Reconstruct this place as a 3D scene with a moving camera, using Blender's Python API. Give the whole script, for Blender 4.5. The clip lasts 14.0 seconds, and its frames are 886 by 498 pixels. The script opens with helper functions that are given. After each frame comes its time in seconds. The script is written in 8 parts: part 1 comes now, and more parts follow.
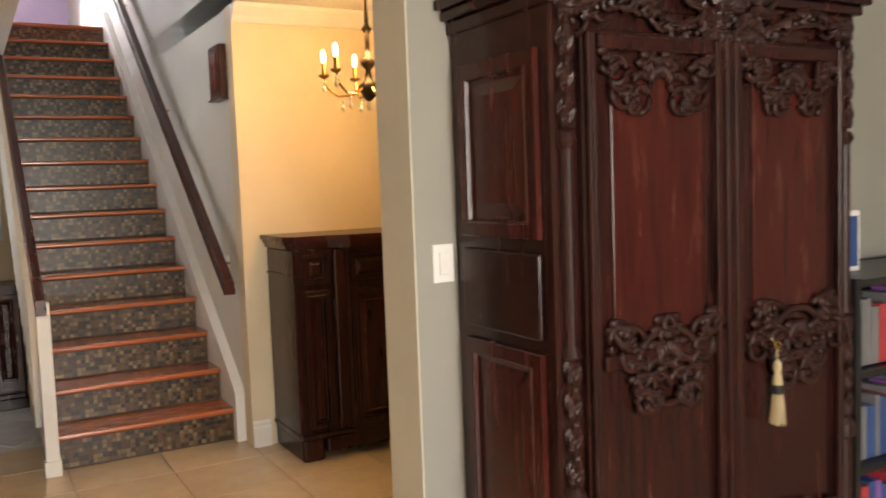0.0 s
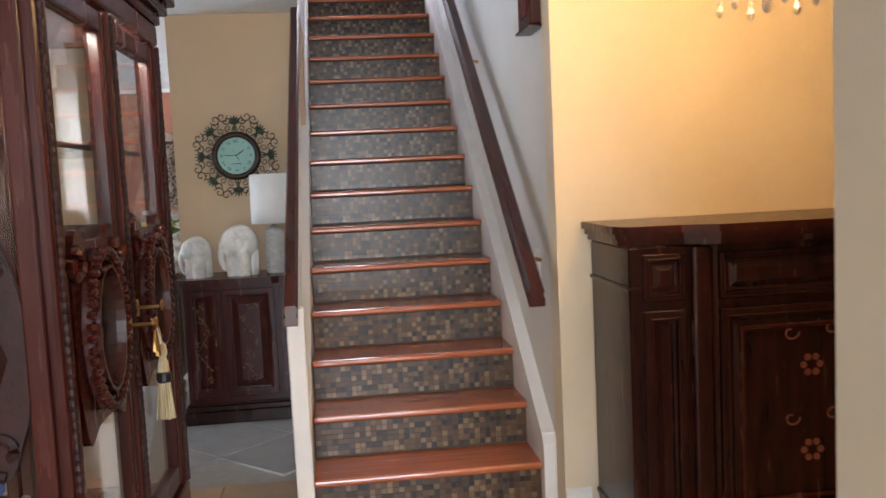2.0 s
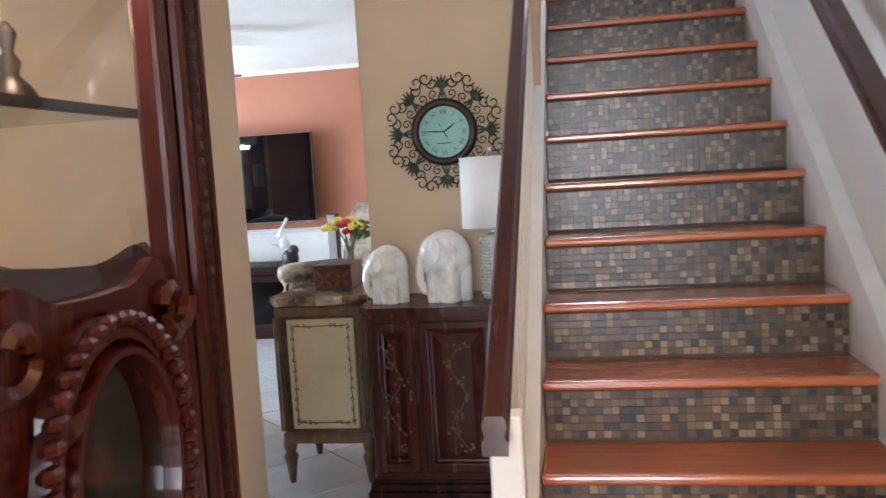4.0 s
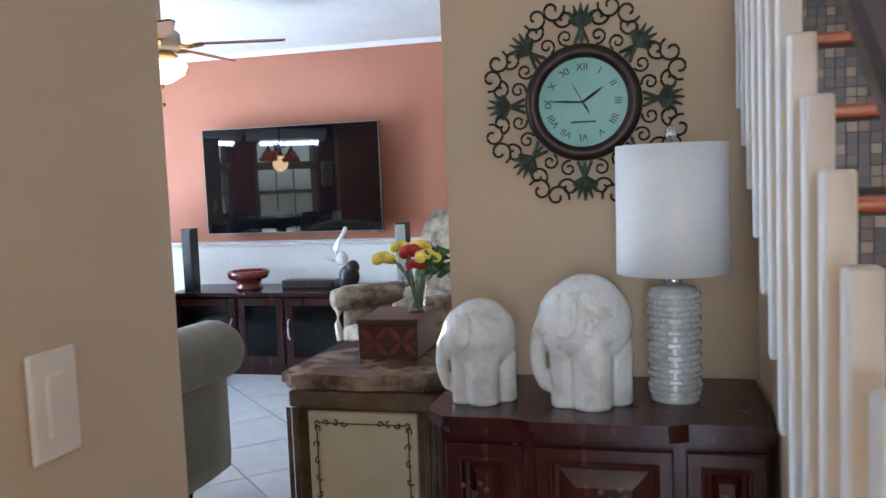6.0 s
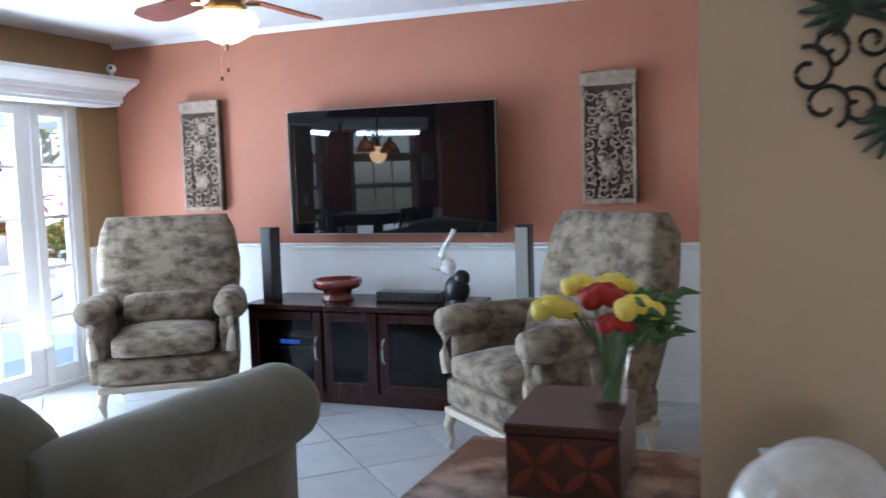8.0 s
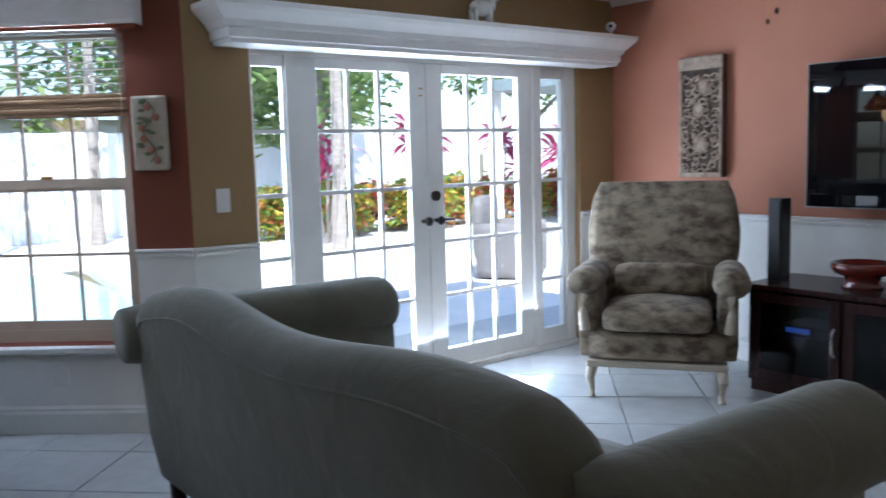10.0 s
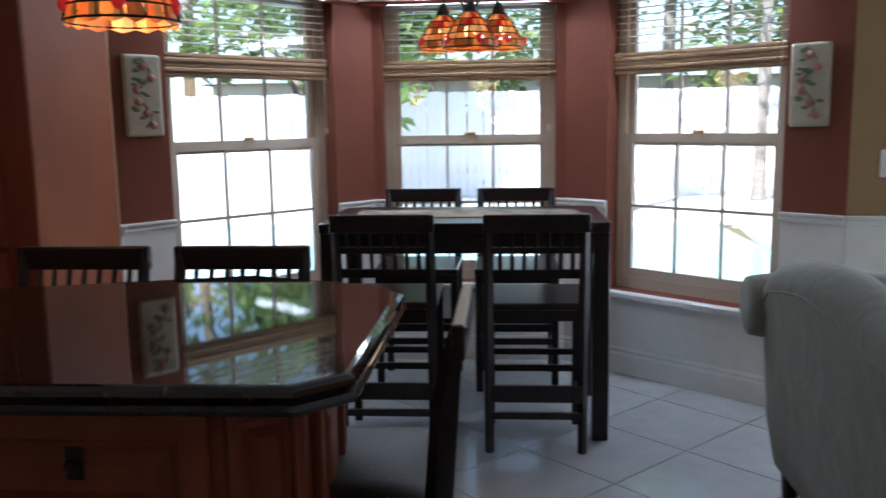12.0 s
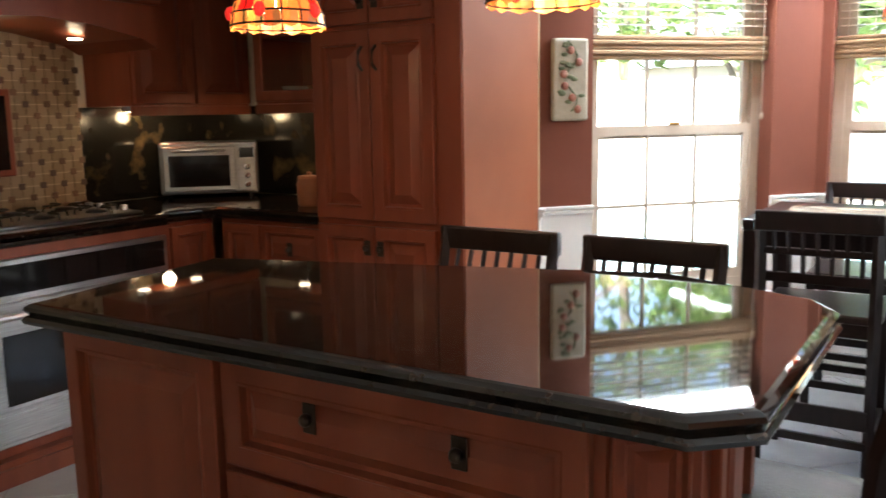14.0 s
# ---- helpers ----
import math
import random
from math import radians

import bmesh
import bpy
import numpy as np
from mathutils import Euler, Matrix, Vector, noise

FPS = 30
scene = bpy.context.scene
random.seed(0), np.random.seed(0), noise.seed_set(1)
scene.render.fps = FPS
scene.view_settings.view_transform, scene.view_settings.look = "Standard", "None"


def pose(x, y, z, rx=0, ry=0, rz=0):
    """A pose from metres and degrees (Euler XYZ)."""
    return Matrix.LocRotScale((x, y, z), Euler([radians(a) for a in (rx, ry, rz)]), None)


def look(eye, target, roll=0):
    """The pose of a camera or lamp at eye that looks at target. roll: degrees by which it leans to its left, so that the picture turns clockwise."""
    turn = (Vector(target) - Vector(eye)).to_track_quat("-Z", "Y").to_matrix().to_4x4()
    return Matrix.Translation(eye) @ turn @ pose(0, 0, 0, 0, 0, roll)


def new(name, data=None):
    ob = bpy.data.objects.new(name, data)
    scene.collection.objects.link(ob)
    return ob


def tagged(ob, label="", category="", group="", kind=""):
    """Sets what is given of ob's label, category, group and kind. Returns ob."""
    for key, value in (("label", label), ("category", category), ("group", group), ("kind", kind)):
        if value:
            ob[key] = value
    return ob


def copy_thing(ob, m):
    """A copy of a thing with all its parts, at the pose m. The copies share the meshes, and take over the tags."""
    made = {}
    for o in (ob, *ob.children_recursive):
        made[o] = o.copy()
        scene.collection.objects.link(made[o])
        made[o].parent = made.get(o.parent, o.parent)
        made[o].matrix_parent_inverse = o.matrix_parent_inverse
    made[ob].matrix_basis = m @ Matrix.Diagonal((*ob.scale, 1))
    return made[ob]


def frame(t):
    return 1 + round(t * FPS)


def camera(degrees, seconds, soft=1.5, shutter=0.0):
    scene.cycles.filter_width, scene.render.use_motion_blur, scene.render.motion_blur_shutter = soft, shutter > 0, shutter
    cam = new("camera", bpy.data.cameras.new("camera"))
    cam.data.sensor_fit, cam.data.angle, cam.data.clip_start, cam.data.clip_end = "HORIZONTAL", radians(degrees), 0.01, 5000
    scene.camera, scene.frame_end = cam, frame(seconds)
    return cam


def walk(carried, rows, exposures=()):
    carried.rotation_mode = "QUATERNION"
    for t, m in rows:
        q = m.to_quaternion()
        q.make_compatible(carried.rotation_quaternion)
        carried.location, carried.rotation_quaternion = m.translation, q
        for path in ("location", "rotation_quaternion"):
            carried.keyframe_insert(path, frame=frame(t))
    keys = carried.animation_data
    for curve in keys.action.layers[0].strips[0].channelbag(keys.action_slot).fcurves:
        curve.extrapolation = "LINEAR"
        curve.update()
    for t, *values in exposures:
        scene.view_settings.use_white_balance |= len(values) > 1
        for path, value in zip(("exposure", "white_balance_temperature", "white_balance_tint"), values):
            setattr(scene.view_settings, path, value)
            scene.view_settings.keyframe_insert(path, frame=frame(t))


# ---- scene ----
cam = camera(55.1, 14.0, 1.5, 0.3)
PATH = [
    (0.0, (0.282, 0.028, 1.365), (1.263, 1.764, 1.211), -2.1),
    (0.5, (0.44, 0.351, 1.339), (1.22, 2.186, 1.192), -2.3),
    (1.0, (0.541, 0.661, 1.342), (1.149, 2.56, 1.188), -2.5),
    (1.5, (0.654, 1.034, 1.345), (1.058, 2.985, 1.171), -2.7),
    (2.0, (0.783, 1.398, 1.318), (1.015, 3.377, 1.147), -2.7),
    (2.5, (0.857, 1.778, 1.307), (0.937, 3.768, 1.125), -2.8),
    (3.0, (0.882, 2.189, 1.324), (0.839, 4.179, 1.132), -3.1),
    (3.5, (0.829, 2.577, 1.307), (0.643, 4.561, 1.135), -2.9),
    (4.1, (0.748, 3.045, 1.326), (0.392, 5.005, 1.146), -3.5),
    (6.5, (0.274, 4.729, 1.319), (-0.246, 6.654, 1.156), -2.1),
    (7.0, (0.168, 5.005, 1.309), (-0.36, 6.927, 1.147), -1.9),
    (7.2, (0.12, 5.1, 1.307), (-0.415, 7.02, 1.146), -1.8),
    (8.2, (-0.14, 5.475, 1.312), (-0.94, 7.3, 1.14), -1.9),
    (9.3, (-0.445, 5.588, 1.326), (-1.726, 7.111, 1.134), -1.9),
    (9.5, (-0.467, 5.609, 1.332), (-1.841, 7.05, 1.131), -1.7),
    (10.0, (-0.545, 5.647, 1.327), (-2.099, 6.885, 1.102), -1.6),
    (10.5, (-0.634, 5.73, 1.325), (-2.363, 6.701, 1.068), -1.5),
    (11.0, (-0.763, 5.754, 1.313), (-2.629, 6.424, 1.048), -1.2),
    (11.5, (-0.797, 5.8, 1.325), (-2.761, 6.045, 1.037), -1.0),
    (12.0, (-0.78, 5.816, 1.324), (-2.752, 5.664, 1.028), -0.9),
    (12.5, (-0.79, 5.822, 1.324), (-2.715, 5.372, 1.018), -0.9),
    (13.0, (-0.813, 5.839, 1.323), (-2.673, 5.174, 1.011), -1.0),
    (13.5, (-0.883, 5.808, 1.321), (-2.666, 4.961, 1.001), -0.9),
    (14.0, (-0.953, 5.79, 1.323), (-2.617, 4.725, 1.007), -1.0),
]
walk(cam, [(t, look(eye, target, roll)) for t, eye, target, roll in PATH],
     [(0.0, 2.48, 6800, 10), (0.5, 2.55, 6000, 10), (2.0, 2.75, 5700, 10), (3.5, 2.95, 5500, 10), (4.2, 3.15, 5600, 10), (6.5, 2.65, 5150, 10), (7.2, 2.55, 5150, 10), (9.5, 1.45, 5300, 10), (10.0, 1.25, 5300, 10),
      (11.0, 0.98, 5600, 10), (12.0, 1.35, 5600, 10), (12.5, 1.5, 5500, 10), (13.0, 1.9, 5700, 10), (13.5, 2.68, 5900, 10), (14.0, 3.0, 6400, 10)])

# ---- light ----
world = bpy.data.worlds.new("world")
scene.world = world
world.use_nodes = True
wn = world.node_tree.nodes
sky = wn.new("ShaderNodeTexSky")
sky.sky_type = "NISHITA"
sky.sun_disc = False
sky.sun_elevation, sky.sun_rotation = radians(52), radians(119)
wn["Background"].inputs[1].default_value = 0.15
world.node_tree.links.new(sky.outputs[0], wn["Background"].inputs[0])
sun = new("sun", bpy.data.lights.new("sun", "SUN"))
sun.data.energy, sun.data.angle, sun.data.color = 5.0, radians(0.6), (1, 0.95, 0.86)
sun.matrix_world = look((5.4, -3.0, 7.9), (0, 0, 0))


def area(name, eye, target, w, h, power, colour):
    ob = new(name, bpy.data.lights.new(name, "AREA"))
    ob.data.shape, ob.data.size, ob.data.size_y = "RECTANGLE", w, h
    ob.data.energy, ob.data.color = power, colour
    ob.matrix_world = look(eye, target)
    return ob


def bulb(name, x, y, z, power, colour=(1, 0.62, 0.3), radius=0.03):
    ob = new(name, bpy.data.lights.new(name, "POINT"))
    ob.data.energy, ob.data.color, ob.data.shadow_soft_size = power, colour, radius
    ob.location = (x, y, z)
    return ob


DAY = (0.86, 0.94, 1.0)
area("daylight_french_doors", (-4.62, 8.6, 1.0), (0, 8.4, 0.9), 2.0, 1.7, 36, DAY)
area("daylight_patio_bounce", (-4.66, 8.6, 0.35), (-2.6, 8.4, 2.3), 2.0, 0.6, 20, (0.95, 0.97, 1.0))
for bx0, by0, dx, dy in ((-5.37, 5.61, 1.0, 0.0), (-4.89, 6.65, 0.753, -0.658), (-4.80, 4.63, 0.649, 0.761)):
    area("daylight_bay", (bx0, by0, 1.925), (bx0 + dx, by0 + dy, 1.0), 0.84, 0.10, 5.5, DAY)
area("daylight_front_windows", (0.4, -2.42, 1.5), (0.7, 3, 1.2), 2.4, 1.7, 38, (1, 0.97, 0.93))
# Added fill lamp for the stairwell, set in an unseen wall opening.
area("daylight_upper_window", (0.55, 9.5, 3.9), (1.5, 7.5, 2.4), 0.9, 1.1, 19, (0.9, 0.9, 1.0))

# ---- materials ----
def material(name, colour, rough=0.5, metal=0.0, second=None, scale=6.0, detail=6.0, mix=(0.35, 0.65), bump=0.0, bump_scale=80.0,
             stretch=(1, 1, 1), coat=0.0, emit=None, emit_strength=0.0, rough_var=0.0, sheen=0.0, spec=0.5, folds=0.0):
    m = bpy.data.materials.new(name)
    m.use_nodes = True
    nt = m.node_tree
    n, l = nt.nodes, nt.links
    b = n["Principled BSDF"]
    b.inputs["Roughness"].default_value = rough
    b.inputs["Metallic"].default_value = metal
    b.inputs["Coat Weight"].default_value = coat
    b.inputs["Coat Roughness"].default_value = 0.08
    b.inputs["Sheen Weight"].default_value = sheen
    b.inputs["Specular IOR Level"].default_value = spec
    b.inputs["Base Color"].default_value = (*colour, 1)
    co = n.new("ShaderNodeTexCoord")
    mp = n.new("ShaderNodeMapping")
    mp.inputs["Scale"].default_value = stretch
    l.new(co.outputs["Object"], mp.inputs["Vector"])
    if second:
        t = n.new("ShaderNodeTexNoise")
        t.inputs["Scale"].default_value, t.inputs["Detail"].default_value, t.inputs["Roughness"].default_value = scale, detail, 0.6
        l.new(mp.outputs[0], t.inputs["Vector"])
        r = n.new("ShaderNodeValToRGB")
        r.color_ramp.elements[0].position, r.color_ramp.elements[1].position = mix
        r.color_ramp.elements[0].color, r.color_ramp.elements[1].color = (*colour, 1), (*second, 1)
        l.new(t.outputs["Fac"], r.inputs[0])
        l.new(r.outputs[0], b.inputs["Base Color"])
        if rough_var:
            mr = n.new("ShaderNodeMapRange")
            mr.inputs["To Min"].default_value, mr.inputs["To Max"].default_value = max(0.02, rough - rough_var), rough + rough_var
            l.new(t.outputs["Fac"], mr.inputs["Value"])
            l.new(mr.outputs[0], b.inputs["Roughness"])
    if bump:
        t2 = n.new("ShaderNodeTexNoise")
        t2.inputs["Scale"].default_value, t2.inputs["Detail"].default_value = bump_scale, 4
        l.new(mp.outputs[0], t2.inputs["Vector"])
        bp = n.new("ShaderNodeBump")
        bp.inputs["Strength"].default_value, bp.inputs["Distance"].default_value = bump, 0.004
        l.new(t2.outputs["Fac"], bp.inputs["Height"])
        l.new(bp.outputs[0], b.inputs["Normal"])
        if folds:
            t3 = n.new("ShaderNodeTexNoise")
            t3.inputs["Scale"].default_value, t3.inputs["Detail"].default_value, t3.inputs["Distortion"].default_value = 6, 3, 0.8
            b3 = n.new("ShaderNodeBump")
            b3.inputs["Strength"].default_value, b3.inputs["Distance"].default_value = folds, 0.03
            l.new(mp.outputs[0], t3.inputs["Vector"]), l.new(t3.outputs["Fac"], b3.inputs["Height"]), l.new(b3.outputs[0], bp.inputs["Normal"])
    if emit:
        b.inputs["Emission Color"].default_value = (*emit, 1)
        b.inputs["Emission Strength"].default_value = emit_strength
    return m


def varied(name, colours, rough, per_object, bump=0.0, coat=0.0, spec=0.5):
    """Pieces that differ one by one: by object, or by island of a joined mesh."""
    m = material(name, colours[0], rough, bump=bump, bump_scale=40, coat=coat, spec=spec)
    n, l = m.node_tree.nodes, m.node_tree.links
    src = n.new("ShaderNodeObjectInfo") if per_object else n.new("ShaderNodeNewGeometry")
    r = n.new("ShaderNodeValToRGB")
    r.color_ramp.interpolation = "CONSTANT"
    e = r.color_ramp.elements
    while len(e) < len(colours):
        e.new(0.5)
    for k, c in enumerate(colours):
        e[k].position, e[k].color = k / len(colours), (*c, 1)
    l.new(src.outputs["Random" if per_object else "Random Per Island"], r.inputs[0])
    t = n.new("ShaderNodeTexNoise")
    t.inputs["Scale"].default_value, t.inputs["Detail"].default_value = 9, 5
    co = n.new("ShaderNodeTexCoord")
    l.new(co.outputs["Object"], t.inputs["Vector"])
    hsv = n.new("ShaderNodeHueSaturation")
    mr = n.new("ShaderNodeMapRange")
    mr.inputs["To Min"].default_value, mr.inputs["To Max"].default_value = 0.85, 1.15
    l.new(t.outputs["Fac"], mr.inputs["Value"])
    l.new(mr.outputs[0], hsv.inputs["Value"])
    l.new(r.outputs[0], hsv.inputs["Color"])
    l.new(hsv.outputs[0], n["Principled BSDF"].inputs["Base Color"])
    return m


def glass_material(name, tint=(1, 1, 1), gloss=0.06):
    m = bpy.data.materials.new(name)
    m.use_nodes = True
    n, l = m.node_tree.nodes, m.node_tree.links
    n.remove(n["Principled BSDF"])
    a, g, mx, f = n.new("ShaderNodeBsdfTransparent"), n.new("ShaderNodeBsdfGlossy"), n.new("ShaderNodeMixShader"), n.new("ShaderNodeLayerWeight")
    a.inputs[0].default_value, g.inputs["Roughness"].default_value = (*tint, 1), 0.02
    pw, mr = n.new("ShaderNodeMath"), n.new("ShaderNodeMapRange")
    pw.operation, pw.inputs[1].default_value = "POWER", 4.5
    mr.inputs["To Min"].default_value, mr.inputs["To Max"].default_value = 0.035, 0.95
    l.new(f.outputs["Facing"], pw.inputs[0]), l.new(pw.outputs[0], mr.inputs["Value"])
    f.inputs["Blend"].default_value = 0.5
    l.new(mr.outputs[0], mx.inputs[0]), l.new(a.outputs[0], mx.inputs[1]), l.new(g.outputs[0], mx.inputs[2])
    l.new(mx.outputs[0], n["Material Output"].inputs[0])
    return m


TAN = material("tan_wall_paint", (0.52, 0.39, 0.25), 0.7, second=(0.56, 0.42, 0.275), scale=2, bump=0.12, bump_scale=160)
# Darker tan; on the nook return it stands in for different lighting.
OLIVE = material("olive_tan_wall", (0.30, 0.195, 0.085), 0.7, second=(0.33, 0.215, 0.10), scale=2, bump=0.12, bump_scale=160)
# Tan made paler: daylight on the partition is put into the colour.
PALETAN = material("daylit_tan_wall", (0.58, 0.50, 0.385), 0.7, second=(0.62, 0.535, 0.42), scale=2, bump=0.12, bump_scale=160)
CREAM = material("cream_wall_paint", (0.68, 0.58, 0.42), 0.65, second=(0.73, 0.63, 0.47), scale=2.5, bump=0.15, bump_scale=120)
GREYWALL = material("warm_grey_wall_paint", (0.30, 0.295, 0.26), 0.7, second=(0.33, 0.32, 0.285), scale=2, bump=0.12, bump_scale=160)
PILLAR = material("pale_cream_pillar_end", (0.56, 0.54, 0.45), 0.7, second=(0.61, 0.585, 0.49), scale=2, bump=0.12, bump_scale=160)
STAIRWALL = material("pale_wall_paint", (0.66, 0.64, 0.58), 0.65, second=(0.71, 0.69, 0.64), scale=2, bump=0.12, bump_scale=160)
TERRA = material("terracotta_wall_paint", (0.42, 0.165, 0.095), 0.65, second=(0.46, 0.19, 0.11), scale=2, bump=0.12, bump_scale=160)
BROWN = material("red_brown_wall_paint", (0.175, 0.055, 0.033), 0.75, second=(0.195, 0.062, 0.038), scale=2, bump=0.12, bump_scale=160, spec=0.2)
WHITE = material("white_paint", (0.80, 0.79, 0.76), 0.45, second=(0.74, 0.73, 0.70), scale=5, bump=0.04, bump_scale=60)
CEIL = material("ceiling_paint", (0.80, 0.79, 0.77), 0.85, second=(0.74, 0.73, 0.71), scale=4, bump=0.5, bump_scale=45)
# Cream darkened to tan: the backlit shade of sashes and muntins is in it.
FRAMEW = material("cream_window_frame", (0.54, 0.45, 0.35), 0.4, second=(0.48, 0.40, 0.31), scale=9)
LILAC = material("lilac_wall_paint", (0.55, 0.48, 0.72), 0.7, second=(0.58, 0.51, 0.74), scale=2)
MAHOG = material("dark_mahogany", (0.016, 0.005, 0.0045), 0.25, second=(0.034, 0.009, 0.007), scale=5, stretch=(6, 6, 0.7), coat=0.09, spec=0.26, bump=0.1, bump_scale=60, rough_var=0.08)
MAHOG_RED = material("red_mahogany_panel", (0.034, 0.006, 0.005), 0.26, second=(0.058, 0.011, 0.008), scale=4, stretch=(6, 6, 0.6), coat=0.12, spec=0.3, bump=0.08, bump_scale=60, rough_var=0.06)
CARVED = material("carved_dark_wood", (0.016, 0.005, 0.0045), 0.42, second=(0.032, 0.009, 0.007), scale=25, coat=0.06, spec=0.3, bump=0.25, bump_scale=70)
ESPRESSO = material("espresso_wood", (0.010, 0.006, 0.006), 0.3, second=(0.019, 0.011, 0.010), scale=8, stretch=(5, 5, 0.7), coat=0.12, bump=0.08, spec=0.35)
CHERRY = material("cherry_kitchen_wood", (0.195, 0.045, 0.021), 0.40, second=(0.24, 0.062, 0.029), scale=2.2, detail=1.5, stretch=(4, 4, 0.5), rough_var=0.05, spec=0.30, coat=0.05)
# Lighter, matt cherry: window light on the pantry side is in the colour.
CHERRYSIDE = material("lit_cherry_side_panel", (0.25, 0.078, 0.036), 0.65, second=(0.29, 0.095, 0.045), scale=2.5, detail=2, spec=0.12)
TREAD = material("orange_stained_tread", (0.36, 0.088, 0.026), 0.25, second=(0.46, 0.135, 0.045), scale=6, stretch=(0.7, 8, 8), coat=0.5, bump=0.05, rough_var=0.06)
RAILWOOD = material("dark_red_rail_wood", (0.04, 0.010, 0.008), 0.24, second=(0.065, 0.017, 0.012), scale=7, stretch=(7, 0.6, 0.6), coat=0.15, rough_var=0.05)
GRANITE = material("black_brown_granite", (0.008, 0.006, 0.005), 0.035, second=(0.055, 0.030, 0.018), scale=38, detail=9, mix=(0.5, 0.72), spec=0.6)
# Stone mottling, with golden pools of puck light put into its second colour.
BLACKTILE = material("black_stone_backsplash", (0.010, 0.009, 0.007), 0.14, second=(0.17, 0.115, 0.05), scale=7, detail=9, mix=(0.55, 0.8))
MARBLE = material("brown_marble", (0.10, 0.062, 0.042), 0.12, second=(0.42, 0.31, 0.23), scale=11, detail=10, mix=(0.42, 0.66))
STEEL = material("brushed_steel", (0.48, 0.47, 0.455), 0.3, 1.0, second=(0.38, 0.37, 0.355), scale=30, stretch=(0.3, 8, 8), rough_var=0.06)
CHROME = material("chrome", (0.8, 0.8, 0.8), 0.12, 1.0)
BRASS = material("aged_brass", (0.55, 0.34, 0.11), 0.3, 1.0, second=(0.35, 0.2, 0.07), scale=20)
BRONZE = material("dark_bronze", (0.035, 0.025, 0.018), 0.4, 0.7, second=(0.06, 0.04, 0.028), scale=20)
IRON = material("black_iron", (0.016, 0.014, 0.012), 0.45, 0.5, second=(0.05, 0.045, 0.03), scale=40)
VERDI = material("green_patina_metal", (0.035, 0.05, 0.035), 0.5, 0.4, second=(0.09, 0.115, 0.075), scale=40)
BLACK = material("black_plastic", (0.010, 0.010, 0.011), 0.3, second=(0.015, 0.015, 0.016), scale=12)
SCREEN = material("tv_screen", (0.004, 0.004, 0.005), 0.02, spec=0.55)
DARKGLASS = material("smoked_glass", (0.010, 0.009, 0.009), 0.06, spec=0.6)
GREEN = material("sage_green_upholstery", (0.110, 0.107, 0.074), 0.85, second=(0.138, 0.133, 0.094), scale=5, bump=0.35, bump_scale=260, sheen=0.25, folds=0.35)
GREENDK = material("green_leather", (0.05, 0.06, 0.045), 0.4, second=(0.075, 0.085, 0.062), scale=6, bump=0.2, bump_scale=120)
CERAMIC = material("white_glazed_ceramic", (0.74, 0.735, 0.70), 0.12, second=(0.42, 0.40, 0.35), scale=16, detail=9, mix=(0.48, 0.80), bump=1.0, bump_scale=48, coat=0.5)
LAMPCER = material("pearl_ceramic", (0.66, 0.66, 0.64), 0.16, second=(0.52, 0.52, 0.50), scale=20, coat=0.4)
SHADE = material("white_linen_shade", (0.80, 0.79, 0.77), 0.9, second=(0.74, 0.73, 0.71), scale=60, stretch=(1, 1, 6), bump=0.15, bump_scale=300)
LEATHER = material("brown_leather_seat", (0.020, 0.015, 0.012), 0.5, second=(0.034, 0.025, 0.019), scale=8, bump=0.25, bump_scale=140, spec=0.25)
TASSEL = material("cream_tassel_thread", (0.55, 0.47, 0.30), 0.9, second=(0.35, 0.27, 0.15), scale=120, stretch=(1, 1, 0.05), bump=0.5, bump_scale=300)
PLATE = material("white_switch_plate", (0.80, 0.79, 0.77), 0.3, second=(0.76, 0.75, 0.73), scale=20)
CARVST = material("grey_carved_panel", (0.22, 0.155, 0.11), 0.8, second=(0.44, 0.34, 0.26), scale=18, mix=(0.35, 0.7), bump=0.7, bump_scale=40)
LEAFPAINT = material("painted_leaf_green", (0.14, 0.17, 0.09), 0.6)
ROSEPAINT = material("painted_fruit_rose", (0.36, 0.15, 0.10), 0.6)
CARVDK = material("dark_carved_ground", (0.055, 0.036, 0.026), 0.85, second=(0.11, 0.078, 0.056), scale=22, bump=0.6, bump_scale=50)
CREAMPANEL = material("antique_cream_panel", (0.58, 0.50, 0.33), 0.45, second=(0.46, 0.38, 0.23), scale=5, mix=(0.4, 0.8))
ANTIQUE = material("antiqued_brown_gold_wood", (0.07, 0.042, 0.022), 0.4, second=(0.17, 0.105, 0.05), scale=14, bump=0.3, bump_scale=50)
REDLACQ = material("red_brown_lacquer", (0.17, 0.022, 0.014), 0.15, second=(0.11, 0.016, 0.012), scale=8, coat=0.5)
BOXWOOD = material("dark_red_box_wood", (0.055, 0.022, 0.016), 0.35, second=(0.085, 0.035, 0.024), scale=12, stretch=(1, 5, 5))
INLAY = material("red_leaf_inlay", (0.16, 0.032, 0.016), 0.4, second=(0.22, 0.05, 0.025), scale=30)
BAMBOO = material("bamboo_shade", (0.33, 0.20, 0.10), 0.7, second=(0.19, 0.11, 0.055), scale=9, stretch=(0.8, 0.8, 30), bump=0.4, bump_scale=60)
BLINDS = material("faux_wood_blind", (0.62, 0.52, 0.40), 0.45, second=(0.55, 0.45, 0.34), scale=8)
PINKPLAQ = material("painted_plaque", (0.48, 0.44, 0.34), 0.6, second=(0.40, 0.36, 0.27), scale=16, bump=0.4, bump_scale=30)
